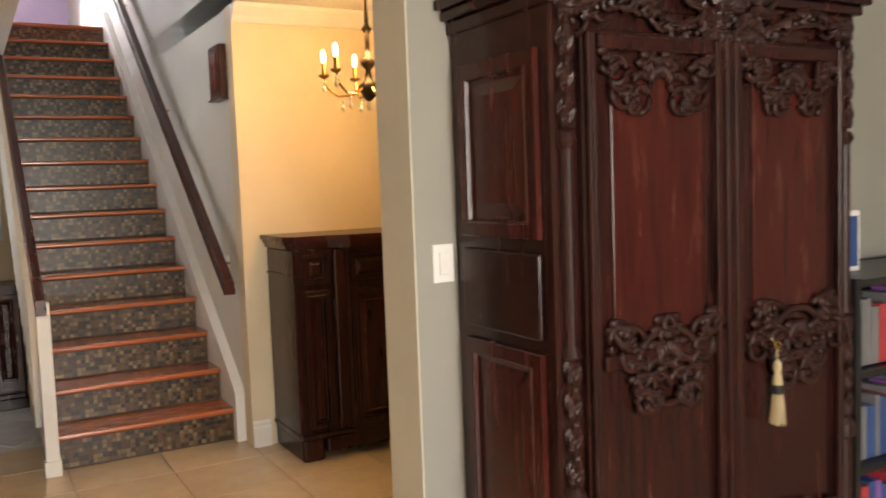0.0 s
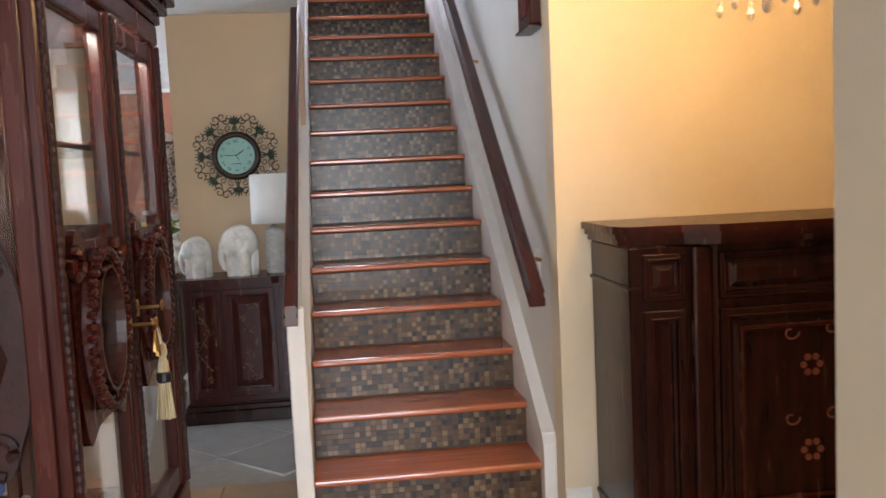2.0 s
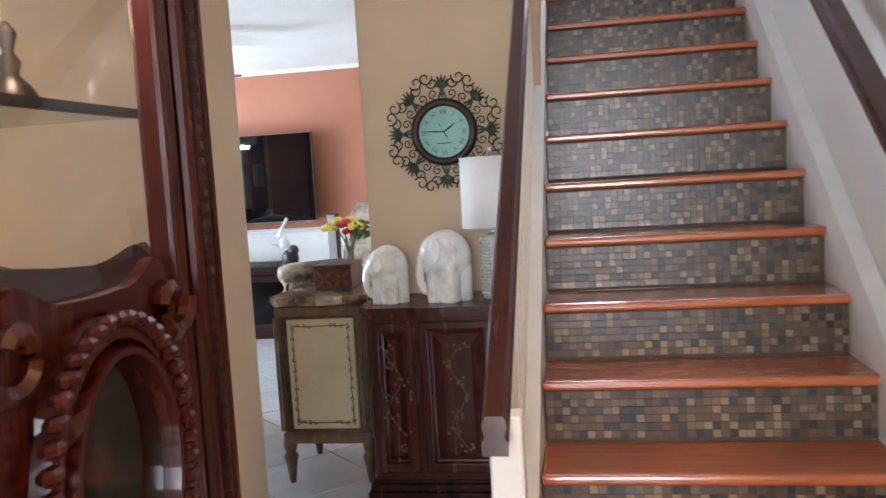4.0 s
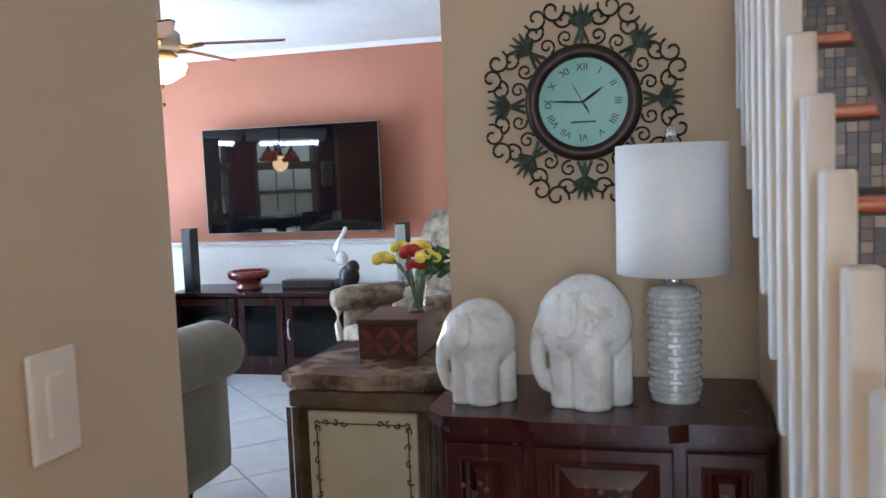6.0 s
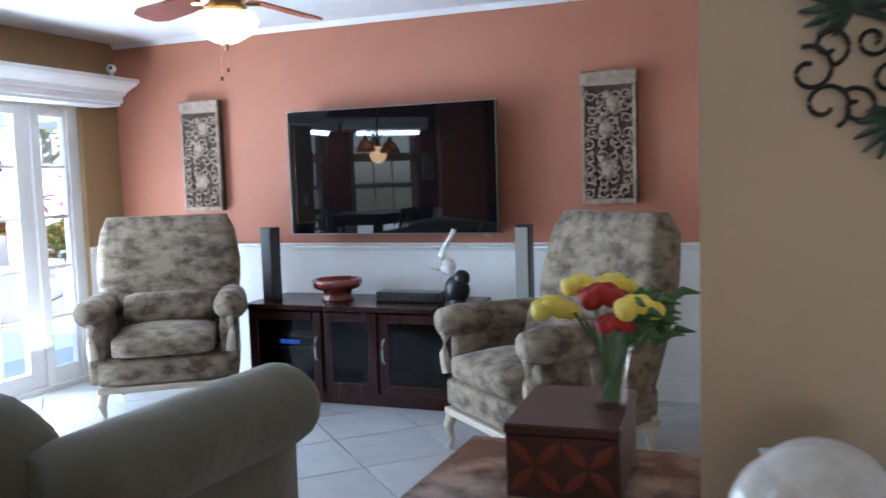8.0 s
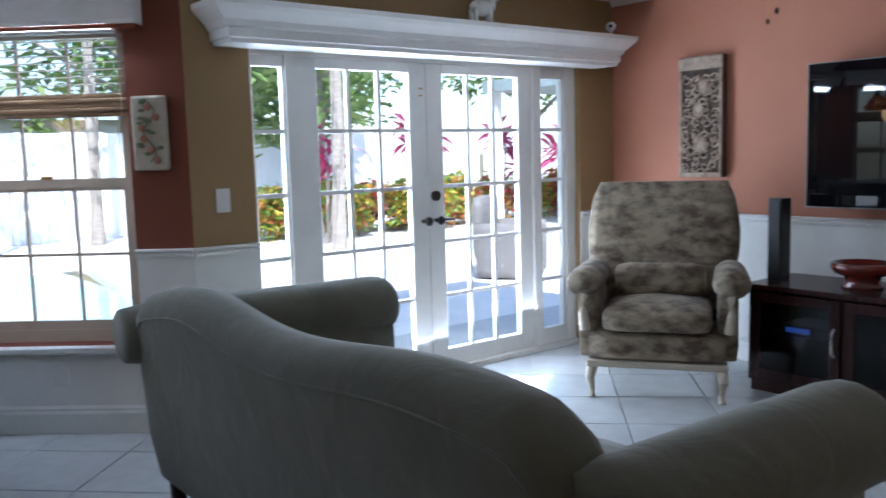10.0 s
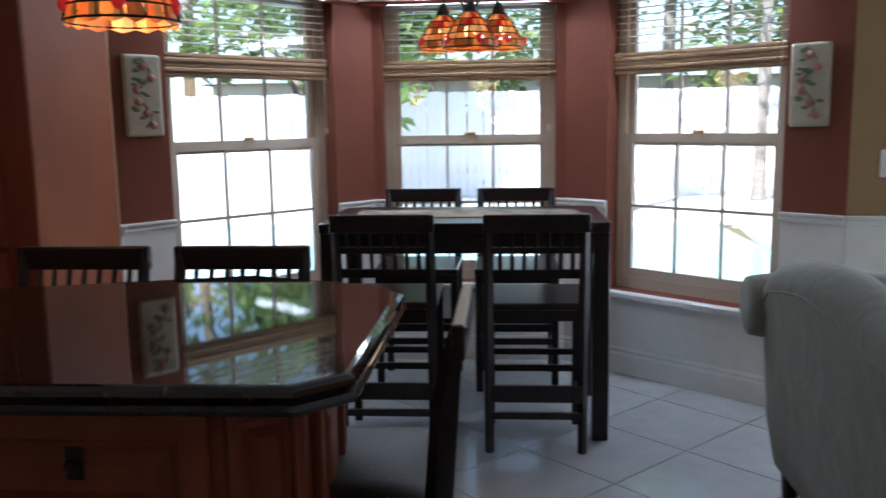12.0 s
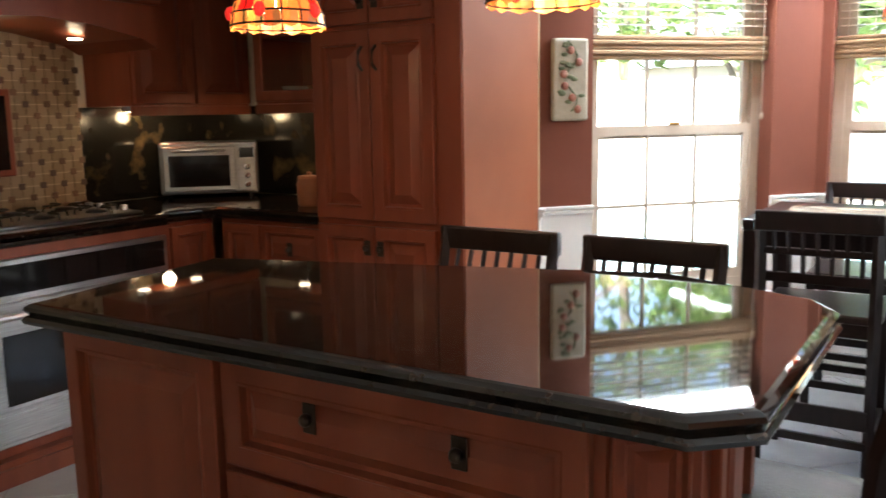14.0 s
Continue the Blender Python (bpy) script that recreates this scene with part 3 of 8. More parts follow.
# bay windows: one frame, two sashes with muntins and panes, sill, bamboo shade with its slats, cornice above
def bay_window(key, p, q):
    h0, h1, z0, z1 = HOLES[key]
    w = h1 - h0
    ob = new("window_" + {"ab": "1", "bc": "2", "cd": "3"}[key])
    tagged(ob, "single-hung window with cream frame and white muntins over a pool terrace", "window", kind="structure")
    ang = math.atan2(q[1] - p[1], q[0] - p[0])
    s, _ = off(p, q, h0, h1)
    ob.matrix_basis = Matrix.Translation((s[0], s[1], 0)) @ Matrix.Rotation(ang, 4, "Z")
    y0, y1 = -0.15, -0.095
    fr = B()
    box(fr, 0.001, y0, z0, 0.05, y1, z1), box(fr, w - 0.05, y0, z0, w - 0.001, y1, z1)
    box(fr, 0.05, y0, z1 - 0.05, w - 0.05, y1, z1), box(fr, 0.05, y0, z0, w - 0.05, y1, z0 + 0.06)
    part("window_frame", fr, FRAMEW, ob)
    mid = 1.22
    for nm, a, b, yy in (("lower_sash", z0 + 0.06, mid + 0.03, -0.125), ("upper_sash", mid - 0.03, z1 - 0.05, -0.145)):
        sb = B()
        t = 0.035
        x0, x1 = 0.05, w - 0.05
        box(sb, x0, yy, a, x0 + t, yy + 0.025, b), box(sb, x1 - t, yy, a, x1, yy + 0.025, b)
        box(sb, x0 + t, yy, a, x1 - t, yy + 0.025, a + t + 0.01), box(sb, x0 + t, yy, b - t - 0.01, x1 - t, yy + 0.025, b)
        sash = part(nm, sb, FRAMEW, ob)
        gx0, gx1, gz0, gz1 = x0 + t, x1 - t, a + t + 0.01, b - t - 0.01
        mb = B()
        for k in (1, 2):
            xx = gx0 + (gx1 - gx0) * k / 3
            box(mb, xx - 0.007, yy + 0.004, gz0, xx + 0.007, yy + 0.020, gz1)
        zz = (gz0 + gz1) / 2
        box(mb, gx0, yy + 0.005, zz - 0.007, gx1, yy + 0.019, zz + 0.007)
        part("muntins", mb, FRAMEW, sash)
        g = part("pane", bx(gx0, yy + 0.010, gz0, gx1, yy + 0.014, gz1), GLASS, sash)
        g.visible_shadow = False
    part("window_sill", bx(-0.03, -0.094, z0 - 0.034, w + 0.03, 0.05, z0 - 0.001, 0.006), WHITE, ob)
    lk = B()
    box(lk, w / 2 - 0.03, -0.10, mid + 0.03, w / 2 + 0.03, -0.085, mid + 0.045, 0.004)
    part("sash_lock", lk, BRASS, ob)
    sh = thing("bamboo_shade", "woven bamboo roman shade raised below wooden blinds in a bay window", "window shade", group="bamboo shades of the bay")
    sh.matrix_basis = ob.matrix_basis
    for k in range(5):
        fb = bx(0.0, -0.075 - 0.004 * (k % 2), 1.545 + 0.022 * k, w, -0.045 + 0.005 * (k % 2), 1.545 + 0.022 * k + 0.0219, 0.006)
        part("bamboo_fold", fb, BAMBOO, sh)
    for k in range(9):
        z = 1.70 + 0.034 * k
        sb = B()
        box(sb, 0.02, -0.082, z, w - 0.02, -0.042, z + 0.0025)
        part("slat", sb, BLINDS, sh)
    for xx in (0.18 * w, 0.5 * w, 0.82 * w):
        part("ladder_cord", tube(B(), [(xx, -0.062, 1.6), (xx, -0.062, 2.0)], 0.0018, 5), BLINDS, sh)
    tb = B()
    tube(tb, [(0.04, -0.03, 1.3), (0.04, -0.035, 2.0)], 0.0018, 5)
    ball(tb, 0.04, -0.03, 1.285, 0.008, 0.008, 0.018, 8, 6)
    part("pull_cord", tb, BLINDS, sh)
    part("headrail", bx(0.005, -0.088, 2.0, w - 0.005, -0.03, 2.018), BLINDS, sh)
    a, b = off(p, q, h0 - 0.10, h1 + 0.10)
    trim("window_cornice", a, b, [(0.002, 1.955), (0.10, 1.955), (0.10, 1.975), (0.105, 1.99), (0.12, 2.02), (0.15, 2.06), (0.155, 2.09), (0.155, 2.11), (0.002, 2.11)])
    trim("shade_trim", a, b, [(0.002, 1.935), (0.09, 1.935), (0.095, 1.954), (0.002, 1.954)], CHERRY)


bay_window("ab", A_, B_), bay_window("bc", B_, C_), bay_window("cd", C_, D_)

# french doors with sidelights
fd = tagged(new("door_1"), "pair of closed white french doors with sidelights onto a patio", "door", kind="structure")
fd.matrix_basis = pose(XF, 0, 0)
jb = B()
for a, b in ((7.577, 7.604), (7.796, 7.863), (9.572, 9.636), (9.875, 9.963)):
    box(jb, -0.12, a, 0.03, -0.04, b, 1.845)
box(jb, -0.12, 7.577, 1.845, -0.04, 9.963, 1.899), box(jb, -0.13, 7.577, 0.001, -0.01, 9.963, 0.03)
part("door_frame", jb, WHITE, fd)


def lite(name, y0, y1, stile, cols, parent, top=1.79, bot=0.135, rows=5):
    fb = B()
    box(fb, -0.10, y0, 0.032, -0.055, y0 + stile, 1.843, 0.003), box(fb, -0.10, y1 - stile, 0.032, -0.055, y1, 1.843, 0.003)
    box(fb, -0.10, y0 + stile, top, -0.055, y1 - stile, 1.843), box(fb, -0.10, y0 + stile, 0.032, -0.055, y1 - stile, bot)
    leaf = part(name, fb, WHITE, parent)
    mb = B()
    for k in range(1, cols):
        yy = y0 + stile + (y1 - y0 - 2 * stile) * k / cols
        box(mb, -0.09, yy - 0.011, bot, -0.065, yy + 0.011, top)
    for k in range(1, rows):
        zz = bot + (top - bot) * k / rows
        box(mb, -0.089, y0 + stile, zz - 0.011, -0.066, y1 - stile, zz + 0.011)
    part("muntins", mb, WHITE, leaf)
    for c in range(cols):
        for r in range(rows):
            ya, yb = (y0 + stile + (y1 - y0 - 2 * stile) * (c + k) / cols for k in (0, 1))
            za, zb = (bot + (top - bot) * (r + k) / rows for k in (0, 1))
            g = part("pane", bx(-0.079, ya, za, -0.075, yb, zb), GLASS, leaf)
            g.visible_shadow = False
    return leaf


lite("sidelight", 7.605, 7.795, 0.010, 1, fd)
lite("sidelight", 9.637, 9.874, 0.020, 1, fd)
dl = lite("door_leaf", 7.865, 8.711, 0.120, 3, fd)
dr = lite("door_leaf", 8.715, 9.571, 0.119, 3, fd)
for leaf, y, s in ((dl, 8.665, -1), (dr, 8.76, 1)):
    hb = B()
    tube(hb, [(-0.055, y, 0.93), (0.0, y, 0.93)], 0.012), lathe(hb, [(0.03, 0), (0.03, 0.008), (0.02, 0.012)], 16)
    ball(hb, 0.005, y, 0.93, 0.022, 0.028, 0.028)
    if s > 0:
        tube(hb, [(0.0, y, 0.93), (0.008, y + 0.03, 0.937), (0.004, y + 0.10, 0.93)], [0.012, 0.010, 0.007])
    part("door_handle", hb, IRON, leaf, "black lever handle")
db = B()
tube(db, [(-0.055, 8.76, 1.075), (-0.035, 8.76, 1.075)], 0.03, 16)
part("deadbolt", db, IRON, dr, "round black deadbolt")
bl = B()
for y in (8.645, 8.66):
    for z in (1.70, 1.66):
        ball(bl, -0.05, y + 0.02, z, 0.006)
part("door_bolt", bl, BRASS, dl)
# deep valance shelf above the french doors
VAL = [(0.20, 1.862), (0.205, 1.882), (0.215, 1.887), (0.215, 1.927), (0.225, 1.937), (0.235, 1.962), (0.272, 2.005), (0.285, 2.025), (0.285, 2.05)]
vrings = [[(XF + 0.002, 7.395 - (o - 0.20) * 1.2, z), (XF + o, 7.395 - (o - 0.20) * 1.2, z), (XF + o, 10.115 + (o - 0.20) * 1.3, z), (XF + 0.002, 10.115 + (o - 0.20) * 1.3, z)] for o, z in VAL]
vb = B()
vv = [[vb.verts.new(c) for c in r] for r in vrings]
for r1, r2 in zip(vv, vv[1:]):
    for k in range(4):
        vb.faces.new((r1[k], r1[(k + 1) % 4], r2[(k + 1) % 4], r2[k]))
vb.faces.new(vv[0][::-1]), vb.faces.new(vv[-1])
tagged(part("valance", vb, WHITE), kind="structure")

# front windows behind the walker
for k, x in enumerate((-0.06, 1.04)):
    w = tagged(new("window_" + str(4 + k)), "white framed front window", "window", kind="structure")
    fb = B()
    for a in (x + 0.0, x + 0.86):
        box(fb, a + 0.001, -2.63, 0.6, a + 0.04, -2.55, 2.1)
    for z in (0.6, 1.33, 2.06):
        box(fb, x + 0.04, -2.63, z, x + 0.86, -2.55, z + 0.04)
    part("window_frame", fb, WHITE, w)
    g = part("pane", bx(x + 0.04, -2.60, 0.64, x + 0.86, -2.595, 2.06), GLASS, w)
    g.visible_shadow = False

# ---- stairs ----
SX0, SX1, SY, RISE, RUN = 0.62, 1.505, 4.61, 0.18, 0.2445
stair = thing("staircase", "straight staircase with orange-stained wooden treads and brown stone mosaic risers", "staircase")
for n in range(1, 17):
    y = SY + RUN * (n - 1)
    z = RISE * n
    if n < 16:
        part("tread", bx(SX0 - 0.002, y - 0.022, z - 0.028, SX1 + 0.03, y + RUN + 0.012, z, 0.010, 3), TREAD, stair)
    else:
        part("tread", bx(SX0 - 0.002, y - 0.022, z - 0.028, SX1 + 0.03, y + 0.12, z, 0.010, 3), TREAD, stair)
    part("riser", bx(SX0, y + 0.004, z - RISE, SX1 + 0.03, y + 0.02, z - 0.028), MGROUT, stair)
sk = B()
pr = [(SY - 0.06, 0.0), (SY - 0.06, 0.26), (SY - 0.03, 0.30), (SY + RUN * 15, 0.30 + RISE * 15 + 0.02), (SY + RUN * 15, RISE * 13), (SY + 0.4, 0.0)]
lo = [sk.verts.new((SX1 + 0.004, y, z)) for y, z in pr]
hi = [sk.verts.new((1.563, y, z)) for y, z in pr]
sk.faces.new(lo), sk.faces.new(hi[::-1])
for i in range(len(pr)):
    sk.faces.new((lo[i], hi[i], hi[(i + 1) % len(pr)], lo[(i + 1) % len(pr)]))
part("skirt_board", sk, WHITE, stair)
ls = B()
prs = [(SY - 0.024, 0.0), (SY - 0.024, 0.215), (SY + RUN * 15, 0.215 + RISE * 15), (SY + RUN * 15, RISE * 15 - 0.13), (SY + 0.17, 0.0)]
ls0 = [ls.verts.new((SX0 - 0.045, y, z)) for y, z in prs]
ls1 = [ls.verts.new((SX0 - 0.004, y, z)) for y, z in prs]
ls.faces.new(ls0), ls.faces.new(ls1[::-1])
for i in range(len(prs)):
    k = (i + 1) % len(prs)
    ls.faces.new((ls0[i], ls1[i], ls1[k], ls0[k]))
part("stringer", ls, WHITE, stair, "white painted closed stringer")
pw = B()
prw = [(SY + 0.12, 0.0), (SY + RUN * 8, 0.0), (SY + RUN * 8, RISE * 8 - 0.14), (SY + 0.20, 0.0)]
pw2 = [pw.verts.new((SX0 - 0.03, y, z)) for y, z in prw[:3]]
pw3 = [pw.verts.new((SX0 - 0.002, y, z)) for y, z in prw[:3]]
pw.faces.new(pw2), pw.faces.new(pw3[::-1])
for i in range(3):
    pw.faces.new((pw2[i], pw3[i], pw3[(i + 1) % 3], pw2[(i + 1) % 3]))
part("side_panel", pw, TAN, stair)


LRAIL = 0.66
for n in range(1, 15):
    for f in (0.25, 0.75):
        y = SY + RUN * (n - 1 + f)
        if y > 4.68:
            bm = bx(SX0 - 0.080, y - 0.017, RISE * (n + f) - 0.12, SX0 - 0.046, y + 0.017, RISE * (n - 0.5 + f) + LRAIL - 0.02, 0.003)
            part("baluster", bm, WHITE, stair)
nb = B()
box(nb, SX0 - 0.060, SY - 0.085, 0, SX0 + 0.004, SY - 0.028, 0.86, 0.004)
box(nb, SX0 - 0.068, SY - 0.093, 0, SX0 + 0.010, SY - 0.0285, 0.08, 0.004)
part("newel_post", nb, WHITE, stair, "white painted newel post")


def handrail(name, x, y0, z0, y1, slope, w=0.03):
    bm = B()
    prof = [(-w, -0.045), (w, -0.045), (w * 1.05, -0.02), (w * 0.75, -0.01), (w, 0.012), (w * 0.7, 0.03), (-w * 0.7, 0.03), (-w, 0.012), (-w * 0.75, -0.01), (-w * 1.05, -0.02)]
    a = [bm.verts.new((x + px, y0, z0 + pz)) for px, pz in prof]
    b = [bm.verts.new((x + px, y1, z0 + (y1 - y0) * slope + pz)) for px, pz in prof]
    bm.faces.new(a), bm.faces.new(b[::-1])
    for i in range(len(prof)):
        bm.faces.new((a[i], b[i], b[(i + 1) % len(prof)], a[(i + 1) % len(prof)]))
    return part(name, bm, RAILWOOD, stair, "dark red-brown wooden handrail")


handrail("handrail", SX0 - 0.04, 4.46, 0.85, 8.1, RISE / RUN, 0.024)
handrail("handrail", 1.475, 4.42, 0.87, 8.3, RISE / RUN)
for y in (4.7, 6.0, 7.3):
    z = 0.87 + (y - 4.42) * RISE / RUN - 0.05
    part("rail_bracket", tube(B(), [(1.475, y, z), (1.475, y, z - 0.04), (1.562, y, z - 0.06)], 0.008), BRASS, stair)

# ---- foyer and hall ----
def loft(bm, rings, cap=True):
    vs = [[bm.verts.new(c) for c in r] for r in rings]
    for a, b in zip(vs, vs[1:]):
        for k in range(len(a)):
            bm.faces.new((a[k], a[(k + 1) % len(a)], b[(k + 1) % len(a)], b[k]))
    if cap:
        bm.faces.new(vs[0][::-1]), bm.faces.new(vs[-1])
    return bm


def scroll(bm, cx, cz, y, r, turns, a0, sgn, thick=0.005, seg=6, n=16):
    pts = []
    for k in range(n + 1):
        t = k / n
        a = a0 + sgn * turns * 2 * math.pi * t
        rr = r * (1 - 0.75 * t)
        pts.append((cx + rr * math.cos(a), y, cz + rr * math.sin(a)))
    return tube(bm, pts, thick, seg)


def oval_ring(bm, cx, cz, y0, y1, ra, rb, w, n=32):
    rings = []
    for k in range(n):
        a = 2 * math.pi * k / n
        c, s = math.cos(a), math.sin(a)
        wob = 0.006 * math.cos(10 * a)
        rings.append([(cx + ra * c, y1, cz + rb * s), (cx + (ra + 0.3 * w) * c, y0, cz + (rb + 0.3 * w) * s), (cx + (ra + 0.7 * w) * c, y0, cz + (rb + 0.7 * w) * s), (cx + (ra + w + wob) * c, y1, cz + (rb + w + wob) * s)])
    vs = [[bm.verts.new(c) for c in r] for r in rings]
    for k in range(n):
        a, b = vs[k], vs[(k + 1) % n]
        for j in range(4):
            bm.faces.new((a[j], a[(j + 1) % 4], b[(j + 1) % 4], b[j]))
    return bm


def carving(bm, x0, z0, x1, z1, y, seed, n=14, r=0.03):
    """Carved foliage: leafy scrolls and bosses proud of the plane y towards -y."""
    rnd = random.Random(seed)
    xm, hw = (x0 + x1) / 2, (x1 - x0) / 2
    for k in range(n // 2):
        u = (k + 0.5) / (n // 2)
        cz = z0 + (z1 - z0) * (0.5 + 0.42 * math.sin(7.0 * u + seed))
        a, q, big = rnd.uniform(0, 6.28), rnd.choice((-1, 1)), r * rnd.uniform(0.7, 1.25)
        for m in (-1, 1):
            cx = xm + m * hw * u
            scroll(bm, cx, cz, y - 0.006, big, 0.95, a if m > 0 else math.pi - a, q * m, r * 0.22, 6, 12)
            ball(bm, cx + m * 0.5 * r, y - 0.002, cz + 0.6 * r, 0.55 * r, 0.010, 0.32 * r, 10, 6)
    for k in range(7):
        a = math.pi * (0.15 + 0.7 * k / 6)
        ball(bm, xm + 0.9 * r * math.cos(a), y - 0.006, (z0 + z1) / 2 + 0.9 * r * math.sin(a), 0.30 * r, 0.014, 0.5 * r, 8, 6)
    return bm


def crown(bm, x0, y0, x1, y1, z, prof):
    """A stepped cornice round three sides: profile of (out, z)."""
    for o, za, zb in prof:
        box(bm, x0 - o, y0 - o, z + za, x1 + o, y1, z + zb, 0.006, 2)
    return bm


def tassel(parent, x, y, z, label):
    """A tied tassel, 0.19 m long: head, black band and a skirt of single threads."""
    t = part("tassel", lathe(B(), [(0.003, 0.10), (0.010, 0.092), (0.013, 0.072), (0.008, 0.06), (0.013, 0.05), (0.016, 0.02), (0.013, 0.0)], 14, x, y, z), TASSEL, parent, label, True)
    part("tassel_band", lathe(B(), [(0.0155, 0.026), (0.0185, 0.02), (0.0185, 0.004), (0.015, -0.002)], 14, x, y, z), BLACK, t)
    th, r_ = B(), random.Random(4)
    for k in range(34):
        a, q = k * 2.4, 0.014 * math.sqrt((k + 0.5) / 34)
        f = 1.5 + r_.uniform(-0.1, 0.35)
        tube(th, [(x + q * math.cos(a), y + q * math.sin(a), z + 0.002), (x + f * q * math.cos(a), y + f * q * math.sin(a), z - 0.09 + r_.uniform(-0.006, 0.006))], 0.0021, 4)
    tagged(part("threads", th, TASSEL, t), kind="stuff")
    part("cord", tube(B(), [(x, y, z + 0.10), (x + 0.006, y + 0.005, z + 0.13), (x, y + 0.02, z + 0.16)], 0.003, 6), TASSEL, t)
    return t


# armoire against the wall by the opening
arm = thing("armoire", "tall dark carved mahogany armoire with a tassel on its key", "armoire", 1.58, 1.73, 0)
W = 1.17
part("body", bx(0.0, 0.02, 0.0, W, 0.515, 1.95, 0.008), MAHOG, arm)
part("crown", crown(B(), 0.0, 0.02, W, 0.515, 1.80, [(0.01, 0, 0.04), (0.03, 0.04, 0.07), (0.05, 0.07, 0.10), (0.04, 0.10, 0.30)]), MAHOG, arm)
sp = B()
raised_panel(sp, 0.05, 1.21, 0.43, 1.70, 0.0, 0.016, 0.05)
bmesh.ops.transform(sp, matrix=pose(-0.001, 0.50, 0, 0, 0, -90), verts=sp.verts)
part("side_panel", sp, MAHOG_RED, arm)
sp = raised_panel(B(), 0.05, 0.10, 0.43, 0.91, 0.0, 0.016, 0.05)
bmesh.ops.transform(sp, matrix=pose(-0.001, 0.50, 0, 0, 0, -90), verts=sp.verts)
part("side_panel", sp, MAHOG_RED, arm)
sp = bx(0.05, -0.016, 0.945, 0.43, 0, 1.175, 0.02, 2)
bmesh.ops.transform(sp, matrix=pose(-0.001, 0.50, 0, 0, 0, -90), verts=sp.verts)
part("side_rail", sp, MAHOG, arm)
for x in (0.035, W - 0.035):
    pb = B()
    lathe(pb, [(0.022, 0.1), (0.022, 0.5), (0.03, 0.51), (0.03, 0.55), (0.018, 0.57)], 12, x, 0.01)
    n = 26
    rings = []
    for k in range(n + 1):
        z = 0.57 + 0.33 * k / n
        rings.append([(x + (0.020 + 0.007 * math.cos(3 * (a * math.pi / 6) + k * 0.9)) * math.cos(a * math.pi / 6), 0.01 + (0.020 + 0.007 * math.cos(3 * (a * math.pi / 6) + k * 0.9)) * math.sin(a * math.pi / 6), z) for a in range(12)])
    loft(pb, rings)
    lathe(pb, [(0.018, 0.9), (0.026, 0.91), (0.016, 0.94), (0.016, 1.44), (0.028, 1.46), (0.02, 1.48)], 12, x, 0.01)
    loft(pb, [[(px, py, pz + 0.92) for px, py, pz in r] for r in rings])
    part("corner_column", pb, CARVED, arm)
for x0, x1, sd in ((0.075, 0.57, 1), (0.60, 1.095, 2)):
    d = part("door", bx(x0, -0.008, 0.12, x1, 0.02, 1.74, 0.004), MAHOG, arm)
    fr = B()
    for a, b in ((x0 + 0.0, x0 + 0.045), (x1 - 0.045, x1)):
        for o in (0.0, 0.020):
            box(fr, a + o * 0.9, -0.034 + o * 0.4, 0.13, a + o * 0.9 + 0.018, -0.008, 1.73, 0.008, 3)
    for z in (0.13, 0.86, 1.685):
        box(fr, x0 + 0.045, -0.028, z, x1 - 0.045, -0.008, z + 0.045, 0.012, 3)
    part("door_frame", fr, MAHOG, d)
    part("panel", bx(x0 + 0.085, -0.016, 0.95, x1 - 0.085, -0.006, 1.64, 0.012, 2), MAHOG_RED, d)
    cv = B()
    carving(cv, x0 + 0.07, 1.54, x1 - 0.07, 1.67, -0.02, sd, 22, 0.04)
    part("upper_carving", cv, CARVED, d, smooth=True)
    cv = B()
    carving(cv, x0 + 0.09, 0.74, x1 - 0.06, 0.98, -0.02, sd + 7, 30, 0.045)
    oval_ring(cv, (x0 + x1) / 2 + 0.02, 0.85, -0.03, -0.01, 0.10, 0.09, 0.03)
    part("middle_carving", cv, CARVED, d, smooth=True)
    part("lower_carving", carving(B(), x0 + 0.08, 0.2, x1 - 0.08, 0.34, -0.02, sd + 11, 14, 0.04), CARVED, d)
part("centre_stile", bx(0.565, -0.03, 0.12, 0.605, 0.0, 1.74, 0.010, 2), MAHOG, arm)
cv = B()
carving(cv, 0.45, 1.70, 0.75, 1.92, -0.01, 21, 34, 0.05)
carving(cv, 0.05, 1.74, W - 0.05, 1.82, 0.0, 22, 40, 0.035)
part("crest_carving", cv, CARVED, arm)
kb = B()
tube(kb, [(0.735, -0.02, 0.86), (0.735, -0.05, 0.86)], 0.004)
scroll(kb, 0.735, 0.86, -0.055, 0.014, 1, 0, 1, 0.003)
part("key", kb, BRASS, arm)
tassel(arm, 0.735, -0.055, 0.72, "cream and black tassel on the key")

# picture and media shelf beside the armoire
pic = thing("framed_picture", "gold-framed picture on the grey wall", "picture", 2.98, 2.245, 1.35)
part("frame", bx(-0.12, -0.03, -0.22, 0.12, 0.0, 0.25, 0.012, 2), BRASS, pic)
part("picture", bx(-0.085, -0.033, -0.18, 0.085, -0.028, 0.21), CREAMPANEL, pic)
shelf = thing("display_shelf", "black shelf unit with packed colourful cases beside the armoire", "shelf", 2.83, 1.78, 0)
sb = B()
box(sb, 0, 0, 0, 0.03, 0.40, 1.0), box(sb, 0.97, 0, 0, 1.0, 0.40, 1.0), box(sb, 0.03, 0.38, 0, 0.97, 0.40, 1.0)
for z in (0, 0.33, 0.66, 0.97):
    box(sb, 0.03, 0, z, 0.97, 0.38, z + 0.025)
part("carcass", sb, BLACK, shelf)
rnd = random.Random(5)
